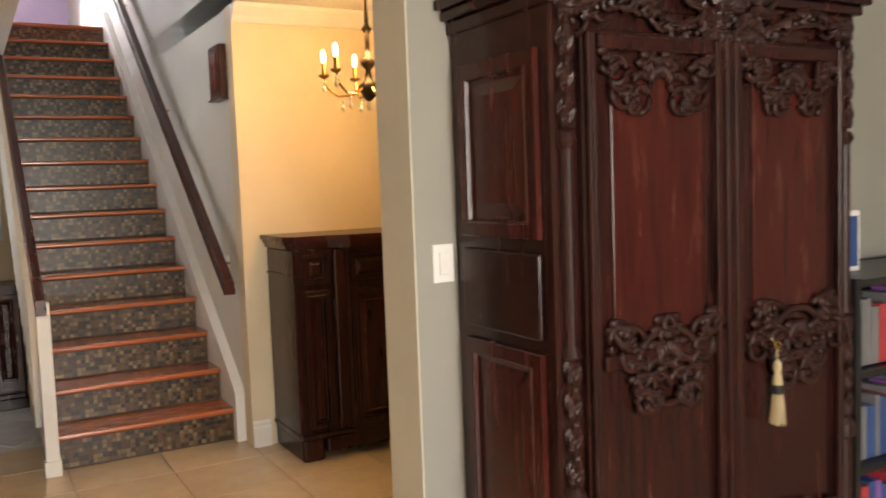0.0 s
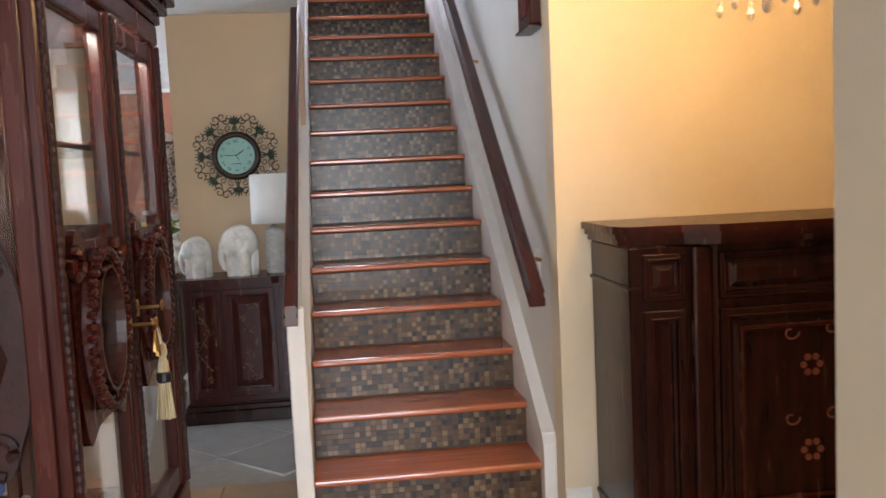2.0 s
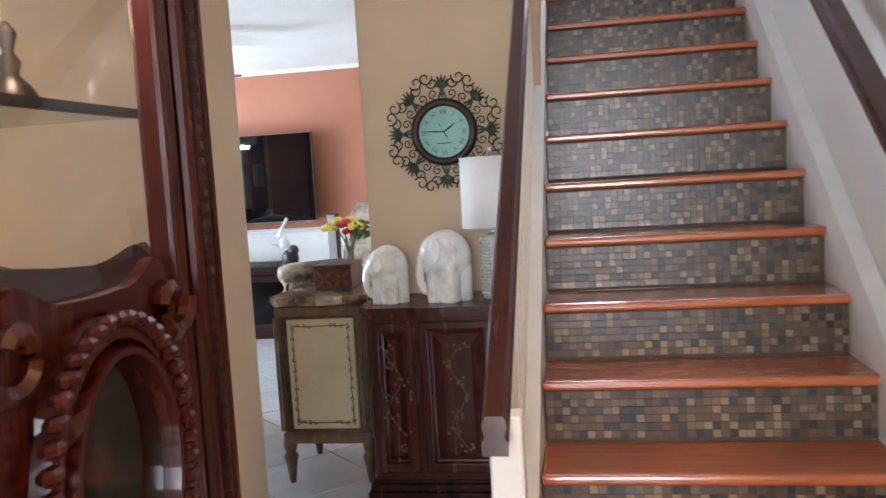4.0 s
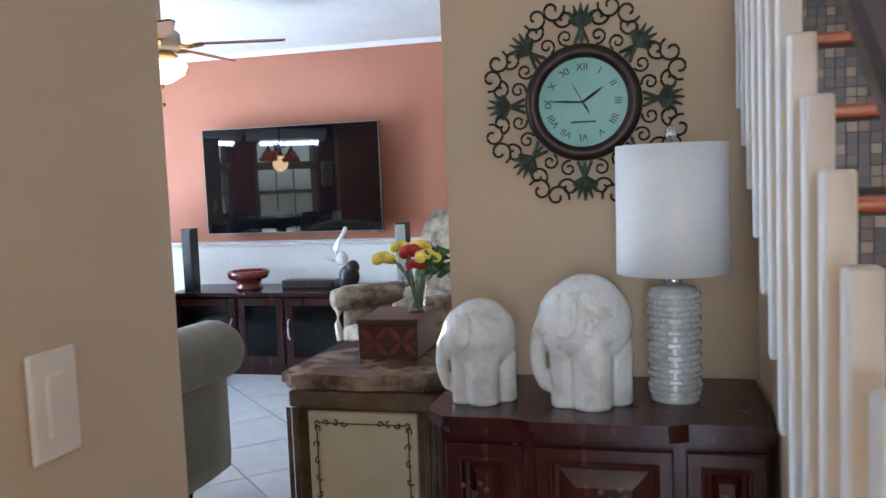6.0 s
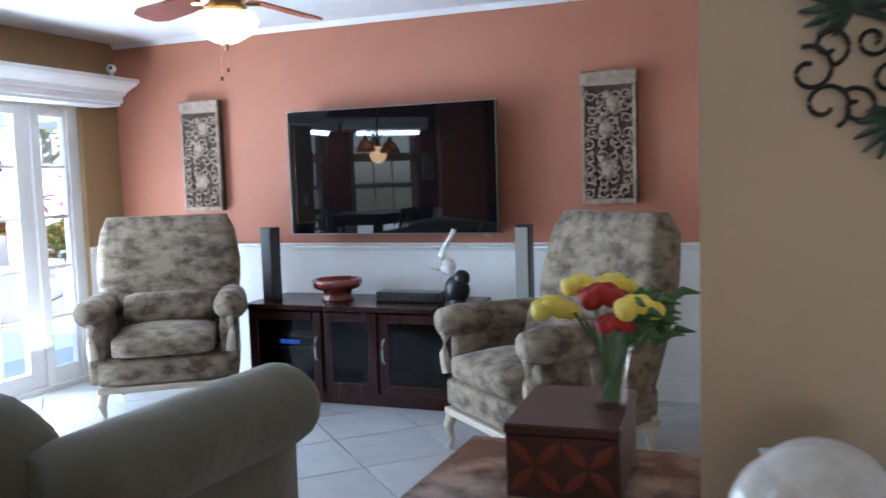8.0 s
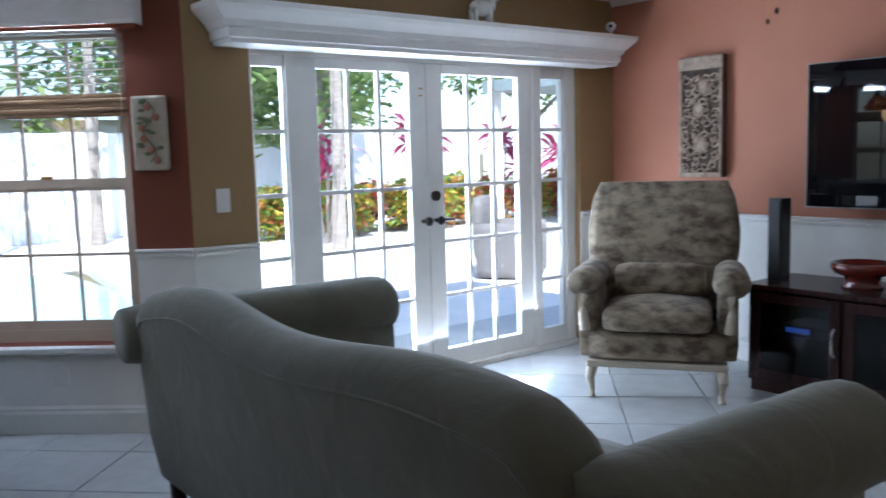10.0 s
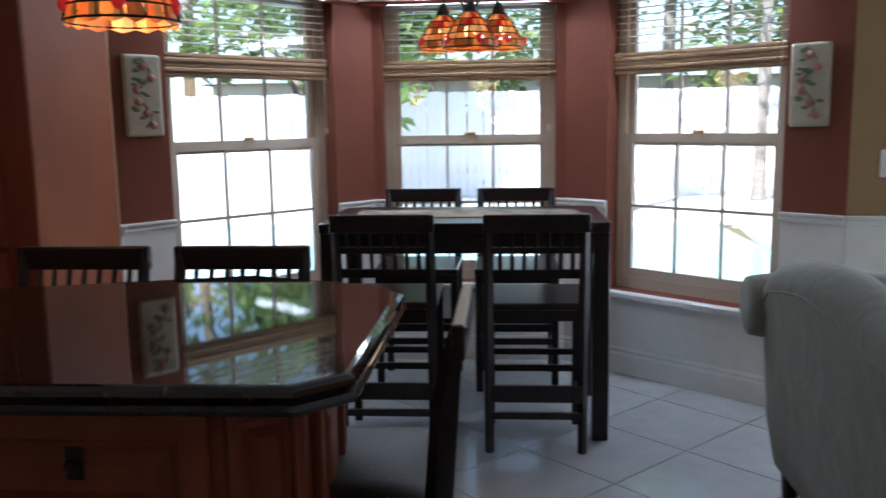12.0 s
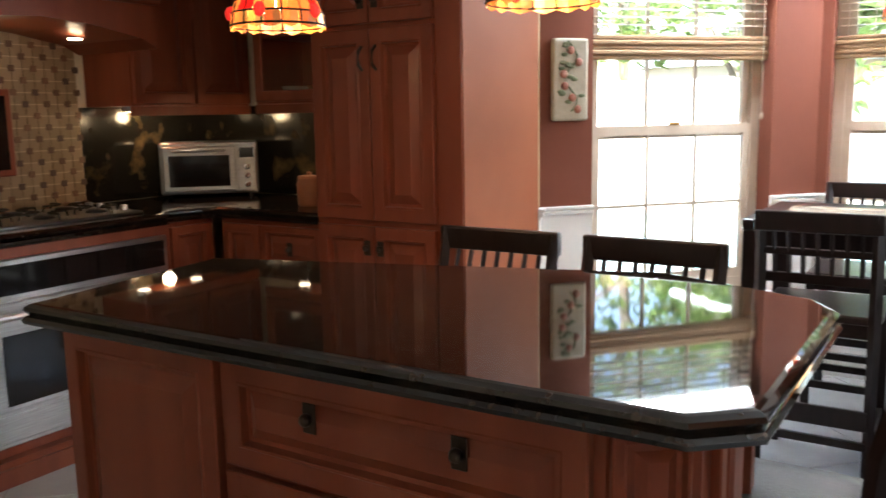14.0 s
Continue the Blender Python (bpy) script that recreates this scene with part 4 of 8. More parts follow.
CASES = [material("case_" + n, c, 0.35) for n, c in (("blue", (0.03, 0.07, 0.22)), ("red", (0.4, 0.04, 0.05)), ("white", (0.16, 0.16, 0.17)), ("violet", (0.25, 0.1, 0.35)))]
for z in (0.03, 0.36, 0.69):
    x = 0.05
    while x < 0.9:
        w = rnd.uniform(0.02, 0.05)
        part("case", bx(x, 0.04, z, x + w - 0.003, 0.2, z + rnd.uniform(0.18, 0.25)), rnd.choice(CASES), shelf)
        x += w
ph = thing("framed_photo", "small blue photo frame standing on the black shelf", "photo frame", 2.93, 1.95, 0.996)
part("frame", bx(0, -0.01, 0, 0.16, 0.01, 0.22, 0.006), PLATE, ph)
part("picture", bx(0.02, -0.013, 0.02, 0.14, -0.009, 0.20), CASES[0], ph)


def switch(x, y, z, rz, n=1, cat="light switch", lab="white rocker light switch plate on the wall"):
    s = thing("light_switch" if cat == "light switch" else "outlet", lab, cat, x, y, z, rz)
    part("plate", bx(-0.036, -0.007, -0.058, 0.036, 0, 0.058, 0.004, 2), PLATE, s)
    if cat == "light switch":
        part("rocker", bx(-0.016, -0.011, -0.034, 0.016, -0.006, 0.034, 0.003), PLATE, s)
    else:
        for zz in (-0.022, 0.022):
            part("socket", bx(-0.015, -0.009, zz - 0.013, 0.015, -0.006, zz + 0.013, 0.003), PLATE, s)
    return s


switch(1.534, 2.249, 1.125, 0)
switch(-0.258, 5.17, 1.10, 90)
switch(XF + 0.001, 7.40, 1.125, 90)
switch(1.563, 4.75, 0.95, -90)

# bar cabinet at the cream wall
bar = thing("bar_cabinet", "dark mahogany bar cabinet with a serpentine top against the cream wall", "cabinet", 1.655, 3.93, 0)
part("body", bx(0.018, 0.05, 0.10, 1.182, 0.455, 1.064, 0.006), MAHOG, bar)
part("bead_moulding", bx(0.010, 0.042, 0.925, 1.19, 0.455, 0.94, 0.005, 2), MAHOG, bar)
bp = [(0.0, 0.465), (0.0, 0.12), (0.03, 0.06), (0.20, 0.045), (0.30, -0.01), (0.60, -0.03), (0.90, -0.01), (1.0, 0.045), (1.17, 0.06), (1.20, 0.12), (1.20, 0.465)]
part("top", prism(B(), [(x - (0.012 if x < 0.5 else -0.012), y - 0.014 if y < 0.4 else y) for x, y in bp], 1.105, 1.13), MAHOG_RED, bar)
part("top_moulding", prism(B(), bp, 1.085, 1.105), MAHOG_RED, bar)
part("top_moulding", prism(B(), [(0.01 + x * 0.983, 0.015 + y * 0.96) for x, y in bp], 1.065, 1.085), MAHOG_RED, bar)
for x0, x1 in ((0.06, 0.20), (0.30, 0.90), (1.0, 1.14)):
    y = 0.05 if x1 < 0.25 or x0 > 0.95 else 0.02
    db = B()
    raised_panel(db, x0, 0.16, x1, 0.86, y, 0.018, 0.035)
    part("door", db, MAHOG, bar)
    db = B()
    raised_panel(db, x0, 0.89, x1, 1.04, y, 0.016, 0.025)
    part("drawer", db, MAHOG, bar)
part("door_moulding", ring_frame(0.36, 0.22, 0.84, 0.80, -0.006, 0.004, 0.016), MAHOG_RED, bar)
for cx0, cx1 in ((0.205, 0.295), (0.905, 0.995)):
    part("canted_stile", bx(cx0 + 0.012, 0.016, 0.15, cx1 - 0.012, 0.05, 1.06, 0.010, 2), MAHOG, bar)
part("front_bow", prism(B(), [(0.25, 0.06), (0.30, 0.022), (0.90, 0.022), (0.95, 0.06)], 0.10, 1.065), MAHOG, bar)
im = B()
for z in (0.38, 0.66):
    for k in range(6):
        a = k * math.pi / 3
        ball(im, 0.60 + 0.028 * math.cos(a), -0.001, z + 0.028 * math.sin(a), 0.012, 0.003, 0.012, 8, 5)
    for sx in (-1, 1):
        scroll(im, 0.60 + sx * 0.07, z + 0.11, -0.001, 0.03, 0.8, 0, sx, 0.003, 5, 10)
tagged(part("inlay", im, INLAY, bar, "faint red floral inlay"), kind="stuff")
bb = B()
box(bb, 0.02, 0.035, 0.0, 0.14, 0.46, 0.12, 0.02, 2), box(bb, 1.06, 0.035, 0.0, 1.18, 0.46, 0.12, 0.02, 2), box(bb, 0.14, 0.02, 0.04, 1.06, 0.46, 0.12, 0.015, 2)
box(bb, 0.012, 0.02, 0.12, 1.188, 0.46, 0.145, 0.008, 2)
part("plinth", bb, MAHOG, bar)

# chandelier of the dining room
ch = thing("chandelier", "lit brass chandelier with crystal drops and candle bulbs", "chandelier", 1.92, 3.55, 0)
cz = 1.745
part("stem", lathe(B(), [(0.004, 0.0), (0.02, 0.01), (0.045, 0.05), (0.05, 0.07), (0.02, 0.09), (0.012, 0.14), (0.03, 0.16), (0.034, 0.18), (0.012, 0.20), (0.01, 0.30), (0.025, 0.32), (0.01, 0.34), (0.006, 0.42), (0.006, H - cz - 0.02), (0.05, H - cz - 0.015), (0.05, H - cz)], 16, 0, 0, cz), BRONZE, ch, smooth=True)
for k in range(6):
    a = k * math.pi / 3 + 0.4
    c, s = math.cos(a), math.sin(a)
    pts = [(r * c, r * s, cz + z) for r, z in ((0.03, 0.07), (0.08, 0.03), (0.14, 0.03), (0.19, 0.07), (0.205, 0.12))]
    armp = part("arm", tube(B(), pts, 0.006, 6), BRASS, ch)
    part("candle_cup", lathe(B(), [(0.004, 0.11), (0.022, 0.12), (0.026, 0.128), (0.010, 0.13), (0.010, 0.18)], 10, 0.205 * c, 0.205 * s, cz), BRASS, armp)
    part("bulb", ball(B(), 0.205 * c, 0.205 * s, cz + 0.21, 0.012, 0.012, 0.032, 8, 8), GLOW, armp)
    for rr, zz in ((0.205, 0.09), (0.12, 0.0)):
        part("crystal", lathe(B(), [(0.001, 0.018), (0.007, 0.006), (0.005, -0.008), (0.011, -0.022), (0.009, -0.032), (0.001, -0.040)], 7, rr * c, rr * s, cz + zz), CRYSTAL, armp)
part("crystal", ball(B(), 0, 0, cz - 0.02, 0.013, 0.013, 0.022, 6, 6), CRYSTAL, ch)
# Unseen fill lamps added to brighten the inside of the curio cabinet.
for ly in (3.24, 3.78):
    bulb("curio_light", 0.185, ly, 1.71, 0.9, (1, 0.82, 0.6), 0.02)
bulb("chandelier_light", 1.92, 3.55, cz + 0.24, 6.3, (1, 0.56, 0.2), 0.12)

# framed piece on the stair wall
wp = thing("wall_plaque", "small red-brown wooden shadow box on the stair wall", "wall decor", 1.56, 4.62, 2.0)
part("frame", bx(-0.05, -0.10, -0.14, 0.0, 0.10, 0.14, 0.006), RAILWOOD, wp)
part("panel", bx(-0.054, -0.06, -0.10, -0.046, 0.06, 0.10, 0.004), REDLACQ, wp)
part("shelf_edge", bx(-0.06, -0.11, -0.15, 0.0, 0.11, -0.141), MAHOG, wp)

def wing(bm, cx, cz, y0, y1, rx, rz, hw, hz, n=72):
    """A flat carved panel from an oval opening out to a wavy, near square outline."""
    rows = [[], [], [], []]
    for k in range(n):
        a = 2 * math.pi * k / n
        c, s = math.cos(a), math.sin(a)
        wx = cx + hw * math.copysign(abs(c) ** 0.42, c)
        wz = cz + hz * math.copysign(abs(s) ** 0.5, s) * (1 + 0.10 * math.cos(6 * a))
        for row, (x, y, z) in zip(rows, ((cx + rx * c, y0, cz + rz * s), (wx, y0, wz), (wx, y1, wz), (cx + rx * c, y1, cz + rz * s))):
            row.append(bm.verts.new((x, y, z)))
    for r in range(4):
        p, q = rows[r], rows[(r + 1) % 4]
        for k in range(n):
            m = (k + 1) % n
            bm.faces.new((p[k], q[k], q[m], p[m]))
    return bm


# curio cabinet along the foyer wall
cu = thing("curio_cabinet", "carved red mahogany curio cabinet with glass doors and tasselled keys", "display cabinet", 0.27, 2.98, 0, 90)
# local x runs along the front, local -y is the front
CW, CD, CHT, CM = 1.06, 0.50, 1.80, 0.53
cb = B()
box(cb, 0, 0.0, 0, CW, CD, 0.42, 0.006), box(cb, 0, 0.0, CHT - 0.06, CW, CD, CHT, 0.006)
box(cb, 0, CD - 0.015, 0.42, CW, CD, CHT - 0.06)
part("carcass", cb, MAHOG_RED, cu)
part("back_panel", bx(0.02, CD - 0.02, 0.42, CW - 0.02, CD - 0.0155, CHT - 0.06), MIRROR, cu, "mirrored back")
# Glowing discs added with the fill lamps, hidden behind the top rail.
for lx in (0.26, 0.80):
    part("puck_light", lathe(B(), [(0.001, -0.01), (0.025, -0.01), (0.028, 0.0)], 14, lx, 0.085, CHT - 0.061), GLOWSHADE, cu, "unseen glowing disc added to brighten the cabinet inside")
for x in (0.0, CM - 0.03, CW - 0.06):
    part("post", bx(x, 0.0, 0.42, x + 0.06, 0.06, CHT - 0.06, 0.010, 2), MAHOG_RED, cu)
for x in (0.0, CW - 0.05):
    part("post", bx(x, CD - 0.06, 0.42, x + 0.05, CD - 0.021, CHT - 0.06, 0.006), MAHOG_RED, cu)
for x in (0.03, CM, CW - 0.03):
    rb = B()
    for k in range(64):
        ball(rb, x, -0.002, 0.44 + k * 0.0203, 0.0065, 0.007, 0.013, 6, 4)
    part("rope_moulding", rb, CARVED, cu)
part("crown", crown(B(), 0.0, 0.0, CW, CD, CHT, [(0.01, 0, 0.03), (0.03, 0.03, 0.06), (0.05, 0.06, 0.085), (0.035, 0.085, 0.11)]), MAHOG, cu)
for x0, x1 in ((0.065, CM - 0.035), (CM + 0.035, CW - 0.065)):
    xm = (x0 + x1) / 2
    fb = B()
    for a, b in ((x0, x0 + 0.035), (x1 - 0.035, x1)):
        box(fb, a, 0.008, 0.44, b, 0.045, CHT - 0.07, 0.008, 2)
    for z0, z1 in ((0.44, 0.50), (CHT - 0.12, CHT - 0.07)):
        box(fb, x0 + 0.035, 0.008, z0, x1 - 0.035, 0.045, z1, 0.008, 2)
    door = part("door", fb, MAHOG_RED, cu)
    ob_ = B()
    hw = (x1 - x0) / 2 - 0.036
    oz = 1.03
    oval_ring(ob_, xm, oz, -0.012, 0.03, 0.098, 0.130, 0.050)
    oval_ring(ob_, xm, oz, -0.02, 0.0, 0.09, 0.122, 0.018)
    for k in range(44):
        a = 2 * math.pi * k / 44
        ball(ob_, xm + 0.133 * math.cos(a), -0.012, oz + 0.165 * math.sin(a), 0.017, 0.012, 0.0095, 7, 5)
    wing(ob_, xm, oz, 0.006, 0.022, 0.135, 0.172, hw, 0.21)
    scroll(ob_, x0 + 0.07, oz + 0.16, 0.002, 0.045, 0.9, 3.1, 1, 0.012, 6)
    scroll(ob_, x1 - 0.07, oz + 0.16, 0.002, 0.045, 0.9, 0.0, -1, 0.012, 6)
    part("oval_carving", ob_, MAHOG_RED, door)
    g = part("pane", bx(x0 + 0.035, 0.024, 0.50, x1 - 0.035, 0.028, CHT - 0.12), GLASS, door)
    g.visible_shadow = False
for rot, ex, ey in ((-90, 0.0, CD), (90, CW, 0.0)):
    sv = B()
    wing(sv, 0.25, 1.03, -0.010, 0.004, 0.012, 0.012, 0.19, 0.215)
    oval_ring(sv, 0.25, 1.03, -0.034, -0.008, 0.095, 0.11, 0.06)
    for k in range(40):
        a = 2 * math.pi * k / 40
        ball(sv, 0.25 + 0.128 * math.cos(a), -0.034, 1.03 + 0.143 * math.sin(a), 0.020, 0.010, 0.008, 7, 5)
    for k in range(5):
        a = math.pi / 2 + (k - 2) * 0.6
        tube(sv, [(0.25, -0.014, 0.97), (0.25 + 0.05 * math.cos(a), -0.026, 0.97 + 0.06 * math.sin(a)), (0.25 + 0.075 * math.cos(a), -0.014, 0.97 + 0.11 * math.sin(a))], [0.012, 0.022, 0.006], 8)
    for mx in (-1, 1):
        scroll(sv, 0.25 + mx * 0.14, 1.20, -0.014, 0.045, 0.9, 1.57, mx, 0.011, 6)
        scroll(sv, 0.25 + mx * 0.14, 0.86, -0.014, 0.045, 0.9, -1.57, -mx, 0.011, 6)
    bmesh.ops.transform(sv, matrix=pose(ex, ey, 0, 0, 0, rot), verts=sv.verts)
    part("side_carving", sv, CARVED, cu)
    for sx0, sx1 in ((0.0, 0.06), (0.44, 0.478)):
        st_ = bx(sx0, -0.016, 0.42, sx1, 0.0, CHT - 0.06, 0.005, 2)
        bmesh.ops.transform(st_, matrix=pose(ex, ey, 0, 0, 0, rot), verts=st_.verts)
        part("side_stile", st_, MAHOG_RED, cu)
for x in (0.01, CW - 0.01):
    g = part("pane", bx(x - 0.002, 0.06, 0.42, x + 0.002, CD - 0.06, CHT - 0.06), GLASS, cu)
    g.visible_shadow = False
for z in (0.92, 1.42):
    g = part("shelf", bx(0.03, 0.07, z, CW - 0.03, CD - 0.046, z + 0.008), glass_material("shelf_glass", (0.75, 0.85, 0.8)), cu, "glass shelf")
    g.visible_shadow = False
    part("shelf_edge", bx(0.062, 0.062, z - 0.004, CW - 0.062, 0.07, z + 0.008), IRON, cu)
for x, z in ((CM - 0.035, 1.0), (CM + 0.045, 1.03)):
    kb = B()
    tube(kb, [(x, 0.01, z), (x, -0.05, z)], 0.004)
    scroll(kb, x, z, -0.058, 0.016, 1, 0, 1, 0.003)
    box(kb, x - 0.006, -0.003, z - 0.022, x + 0.006, 0.006, z + 0.02, 0.004, 2)
    part("key", kb, BRASS, cu)
for k, (dx, dz) in enumerate(((-0.008, 0.05), (0.004, 0.065), (0.012, 0.04))):
    x = CM - 0.035 + dx
    part("key_tag", tube(B(), [(x, -0.056, 0.985), (x + dx, -0.056, 0.985 - 0.6 * dz), (x + 1.2 * dx, -0.056, 0.985 - dz)], [0.002, 0.005, 0.007], 6), BRASS if k < 2 else CRYSTAL, cu, "small brass charm on the key")
tassel(cu, CM + 0.045, -0.05, 0.84, "pink, black and cream tassel")
# things kept on its shelves
pl = thing("display_plate", "grey glazed plate standing on a glass shelf", "plate", 0.0, 3.22, 1.432, 90)
pb = lathe(B(), [(0.01, 0.0), (0.06, 0.004), (0.11, 0.02), (0.115, 0.024), (0.06, 0.012), (0.01, 0.008)], 28)
bmesh.ops.transform(pb, matrix=pose(0, 0, 0.116, 80), verts=pb.verts)
part("dish", pb, MARBLE, pl, smooth=True)
for y, z, h in ((3.86, 1.432, 0.095), (3.36, 0.932, 0.10), (3.72, 0.932, 0.09), (3.12, 0.932, 0.14)):
    fg = thing("figurine", "small dark metal figurine on a glass shelf", "figurine", 0.12, y, z, group="figurines in the curio cabinet")
    part("body", lathe(B(), [(0.03, 0), (0.03, 0.006), (0.022, 0.02), (0.010, 0.35 * h), (0.014, 0.5 * h), (0.006, 0.62 * h), (0.012, 0.85 * h), (0.002, h)], 14), BRONZE, fg, smooth=True)
glf = thing("glass_ornament", "blue and white crystal ornaments on the lower shelf", "ornament", 0.05, 3.16, 0.424)
rnd = random.Random(9)
for k in range(54):
    part("crystal", ball(B(), rnd.uniform(-0.10, 0.10), rnd.uniform(-0.10, 0.25), 0.03 + 0.28 * rnd.random() ** 1.3, rnd.uniform(0.009, 0.020), None, None, 7, 5), rnd.choice((CASES[0], CASES[0], CASES[2], CRYSTAL, LAMPCER)), glf)

# sideboard under the clock
sd = thing("sideboard", "dark red mahogany sideboard with painted floral doors", "sideboard", -0.145, 6.15, 0)
SW = 0.725
part("body", bx(0.03, 0.03, 0.10, SW - 0.005, 0.385, 0.78, 0.006), MAHOG_RED, sd)
tb = B()
tp = [(0.0, 0.395), (0.0, 0.05), (0.05, 0.0), (0.20, 0.0), (0.24, -0.02), (0.52, -0.02), (0.56, 0.0), (SW, 0.0), (SW, 0.395)]
part("top", prism(tb, tp, 0.79, 0.812), MAHOG_RED, sd)
part("top_moulding", prism(B(), [(0.012 + x * 0.98, 0.012 + y * 0.97) for x, y in tp], 0.772, 0.79), MAHOG_RED, sd)
for x0, x1 in ((0.05, 0.22), (0.245, 0.53), (0.555, 0.71)):
    db = B()
    raised_panel(db, x0, 0.15, x1, 0.75, 0.03, 0.02, 0.04)
    d = part("door", db, MAHOG_RED, sd)
    fb = B()
    rnd = random.Random(int(x0 * 100))
    xm, zz = (x0 + x1) / 2, 0.25
    pts = [(xm + 0.03 * math.sin(k * 0.9 + x0 * 9), 0.008, 0.25 + 0.40 * k / 12) for k in range(13)]
    tube(fb, pts, 0.0022, 5)
    for p in pts[::2]:
        for q in range(5):
            a = q * 1.257
            ball(fb, p[0] + 0.014 * math.cos(a) + rnd.uniform(-0.02, 0.02), 0.009, p[2] + 0.014 * math.sin(a), 0.008, 0.002, 0.006, 6, 4)
    part("floral_paint", fb, GILT, d, "gold painted flowers")
    part("handle", tube(B(), [(x1 - 0.02, 0.012, 0.44), (x1 - 0.02, -0.004, 0.46), (x1 - 0.02, 0.012, 0.48)], 0.003), BRASS, d)
part("plinth", crown(B(), 0.03, 0.03, SW - 0.02, 0.385, 0.0, [(0.03, 0, 0.07), (0.02, 0.07, 0.10), (0.01, 0.10, 0.115)]), MAHOG, sd)

# ceramic elephants
def elephant(name, label, x, y, z, s):
    """A glazed elephant, one skin fused from its masses: body, head, legs, curled trunk, ears and floral relief."""
    bm = B()
    cx_, rx_, ry_, rz_, zc_ = 0.03, 0.345, 0.30, 0.375, 0.605
    ball(bm, cx_ * s, 0.0, zc_ * s, rx_ * s, ry_ * s, rz_ * s, 32, 22)
    ball(bm, -0.13 * s, -0.03 * s, 0.62 * s, 0.215 * s, 0.225 * s, 0.29 * s, 22, 16)
    for lx, ly, r in ((-0.15, -0.10, 0.105), (0.05, -0.15, 0.155), (0.24, -0.03, 0.125), (0.06, 0.13, 0.14), (-0.14, 0.12, 0.11)):
        lathe(bm, [(0.94 * r * s, 0), (r * s, 0.03 * s), (0.98 * r * s, 0.2 * s), (1.06 * r * s, 0.42 * s), (0.7 * r * s, 0.62 * s)], 20, lx * s, ly * s)
    trunk = [(-0.27, 0.66), (-0.325, 0.54), (-0.345, 0.40), (-0.335, 0.27), (-0.30, 0.17), (-0.25, 0.135), (-0.205, 0.17), (-0.205, 0.225), (-0.245, 0.25), (-0.275, 0.225)]
    for k in range(54):
        f = k / 53 * 8.999
        a, b = trunk[int(f)], trunk[int(f) + 1]
        u = f - int(f)
        ball(bm, (a[0] + (b[0] - a[0]) * u) * s, -0.06 * s, (a[1] + (b[1] - a[1]) * u) * s, s * (0.075 - 0.047 * k / 53), s * (0.10 - 0.055 * k / 53), None, 10, 8)

    def skin(px, pz):
        """Depth of the flank at px, pz."""
        return math.sqrt(max(0.02, 1 - ((px - cx_) / rx_) ** 2 - ((pz - zc_) / rz_) ** 2)) * ry_

    for sy in (-1, 1):
        flap = [(-0.19, 0.855), (-0.10, 0.865), (-0.055, 0.80), (-0.05, 0.70), (-0.075, 0.60), (-0.13, 0.545), (-0.185, 0.565)]
        tube(bm, [(fx * s, sy * (max(skin(fx, fz), 0.20) + 0.006) * s, fz * s) for fx, fz in flap], 0.013 * s, 7)
        ball(bm, -0.13 * s, sy * 0.20 * s, 0.70 * s, 0.085 * s, 0.045 * s, 0.155 * s, 18, 12)
    rnd = random.Random(int(s * 1000))
    for k in range(26):
        px, pz = rnd.uniform(-0.02, 0.25), rnd.uniform(0.42, 0.86)
        for q in range(5):
            fx, fz = px + 0.022 * math.cos(q * 1.257), pz + 0.022 * math.sin(q * 1.257)
            ball(bm, fx * s, -skin(fx, fz) * s, fz * s, 0.014 * s, 0.010 * s, 0.014 * s, 6, 4)
    bmesh.ops.rotate(bm, cent=(0, 0, 0), matrix=Matrix.Rotation(radians(8), 3, "Z"), verts=bm.verts)
    ob = part(name, bm, CERAMIC, smooth=True)
    ob.location = (x, y, z)
    rm = ob.modifiers.new("fuse", "REMESH")
    rm.mode, rm.voxel_size, rm.use_smooth_shade = "VOXEL", 0.0028, True
    sm = ob.modifiers.new("soften", "SMOOTH")
    sm.factor, sm.iterations = 0.5, 3
    return tagged(ob, label, "elephant statue", "pair of ceramic elephants")


elephant("elephant_statue", "large white glazed ceramic elephant on the sideboard", 0.195, 6.30, 0.812, 0.295)
elephant("elephant_statue", "small white glazed ceramic elephant on the sideboard", -0.045, 6.30, 0.812, 0.24)

# table lamp
lp = thing("table_lamp", "white drum-shade table lamp with a textured pearl ceramic base", "table lamp", 0.392, 6.345, 0.812)
lb = B()
lathe(lb, [(0.052, 0), (0.054, 0.006), (0.052, 0.012), (0.053, 0.24), (0.048, 0.252), (0.02, 0.258)], 28)
part("base", lb, LAMPCER, lp, smooth=True)
tx = B()
for r in range(17):
    for c in range(9):
        a = 2 * math.pi * (c + 0.5 * (r % 2)) / 9
        bb = B()
        box(bb, -0.017, -0.0035, -0.006, 0.017, 0.0035, 0.006, 0.003)
        bmesh.ops.transform(bb, matrix=Matrix.Rotation(a, 4, "Z") @ pose(0, -0.0535, 0.022 + r * 0.0135), verts=bb.verts)
        me = bpy.data.meshes.new("tmp")
        bb.to_mesh(me), bb.free()
        tx.from_mesh(me)
        bpy.data.meshes.remove(me)
tagged(part("raised_texture", tx, LAMPCER, lp), kind="stuff")
part("neck", lathe(B(), [(0.02, 0.258), (0.02, 0.275), (0.012, 0.28), (0.006, 0.30), (0.006, 0.575), (0.012, 0.58), (0.012, 0.588), (0.006, 0.60)], 14), CHROME, lp, smooth=True)
shb = B()
n = 40
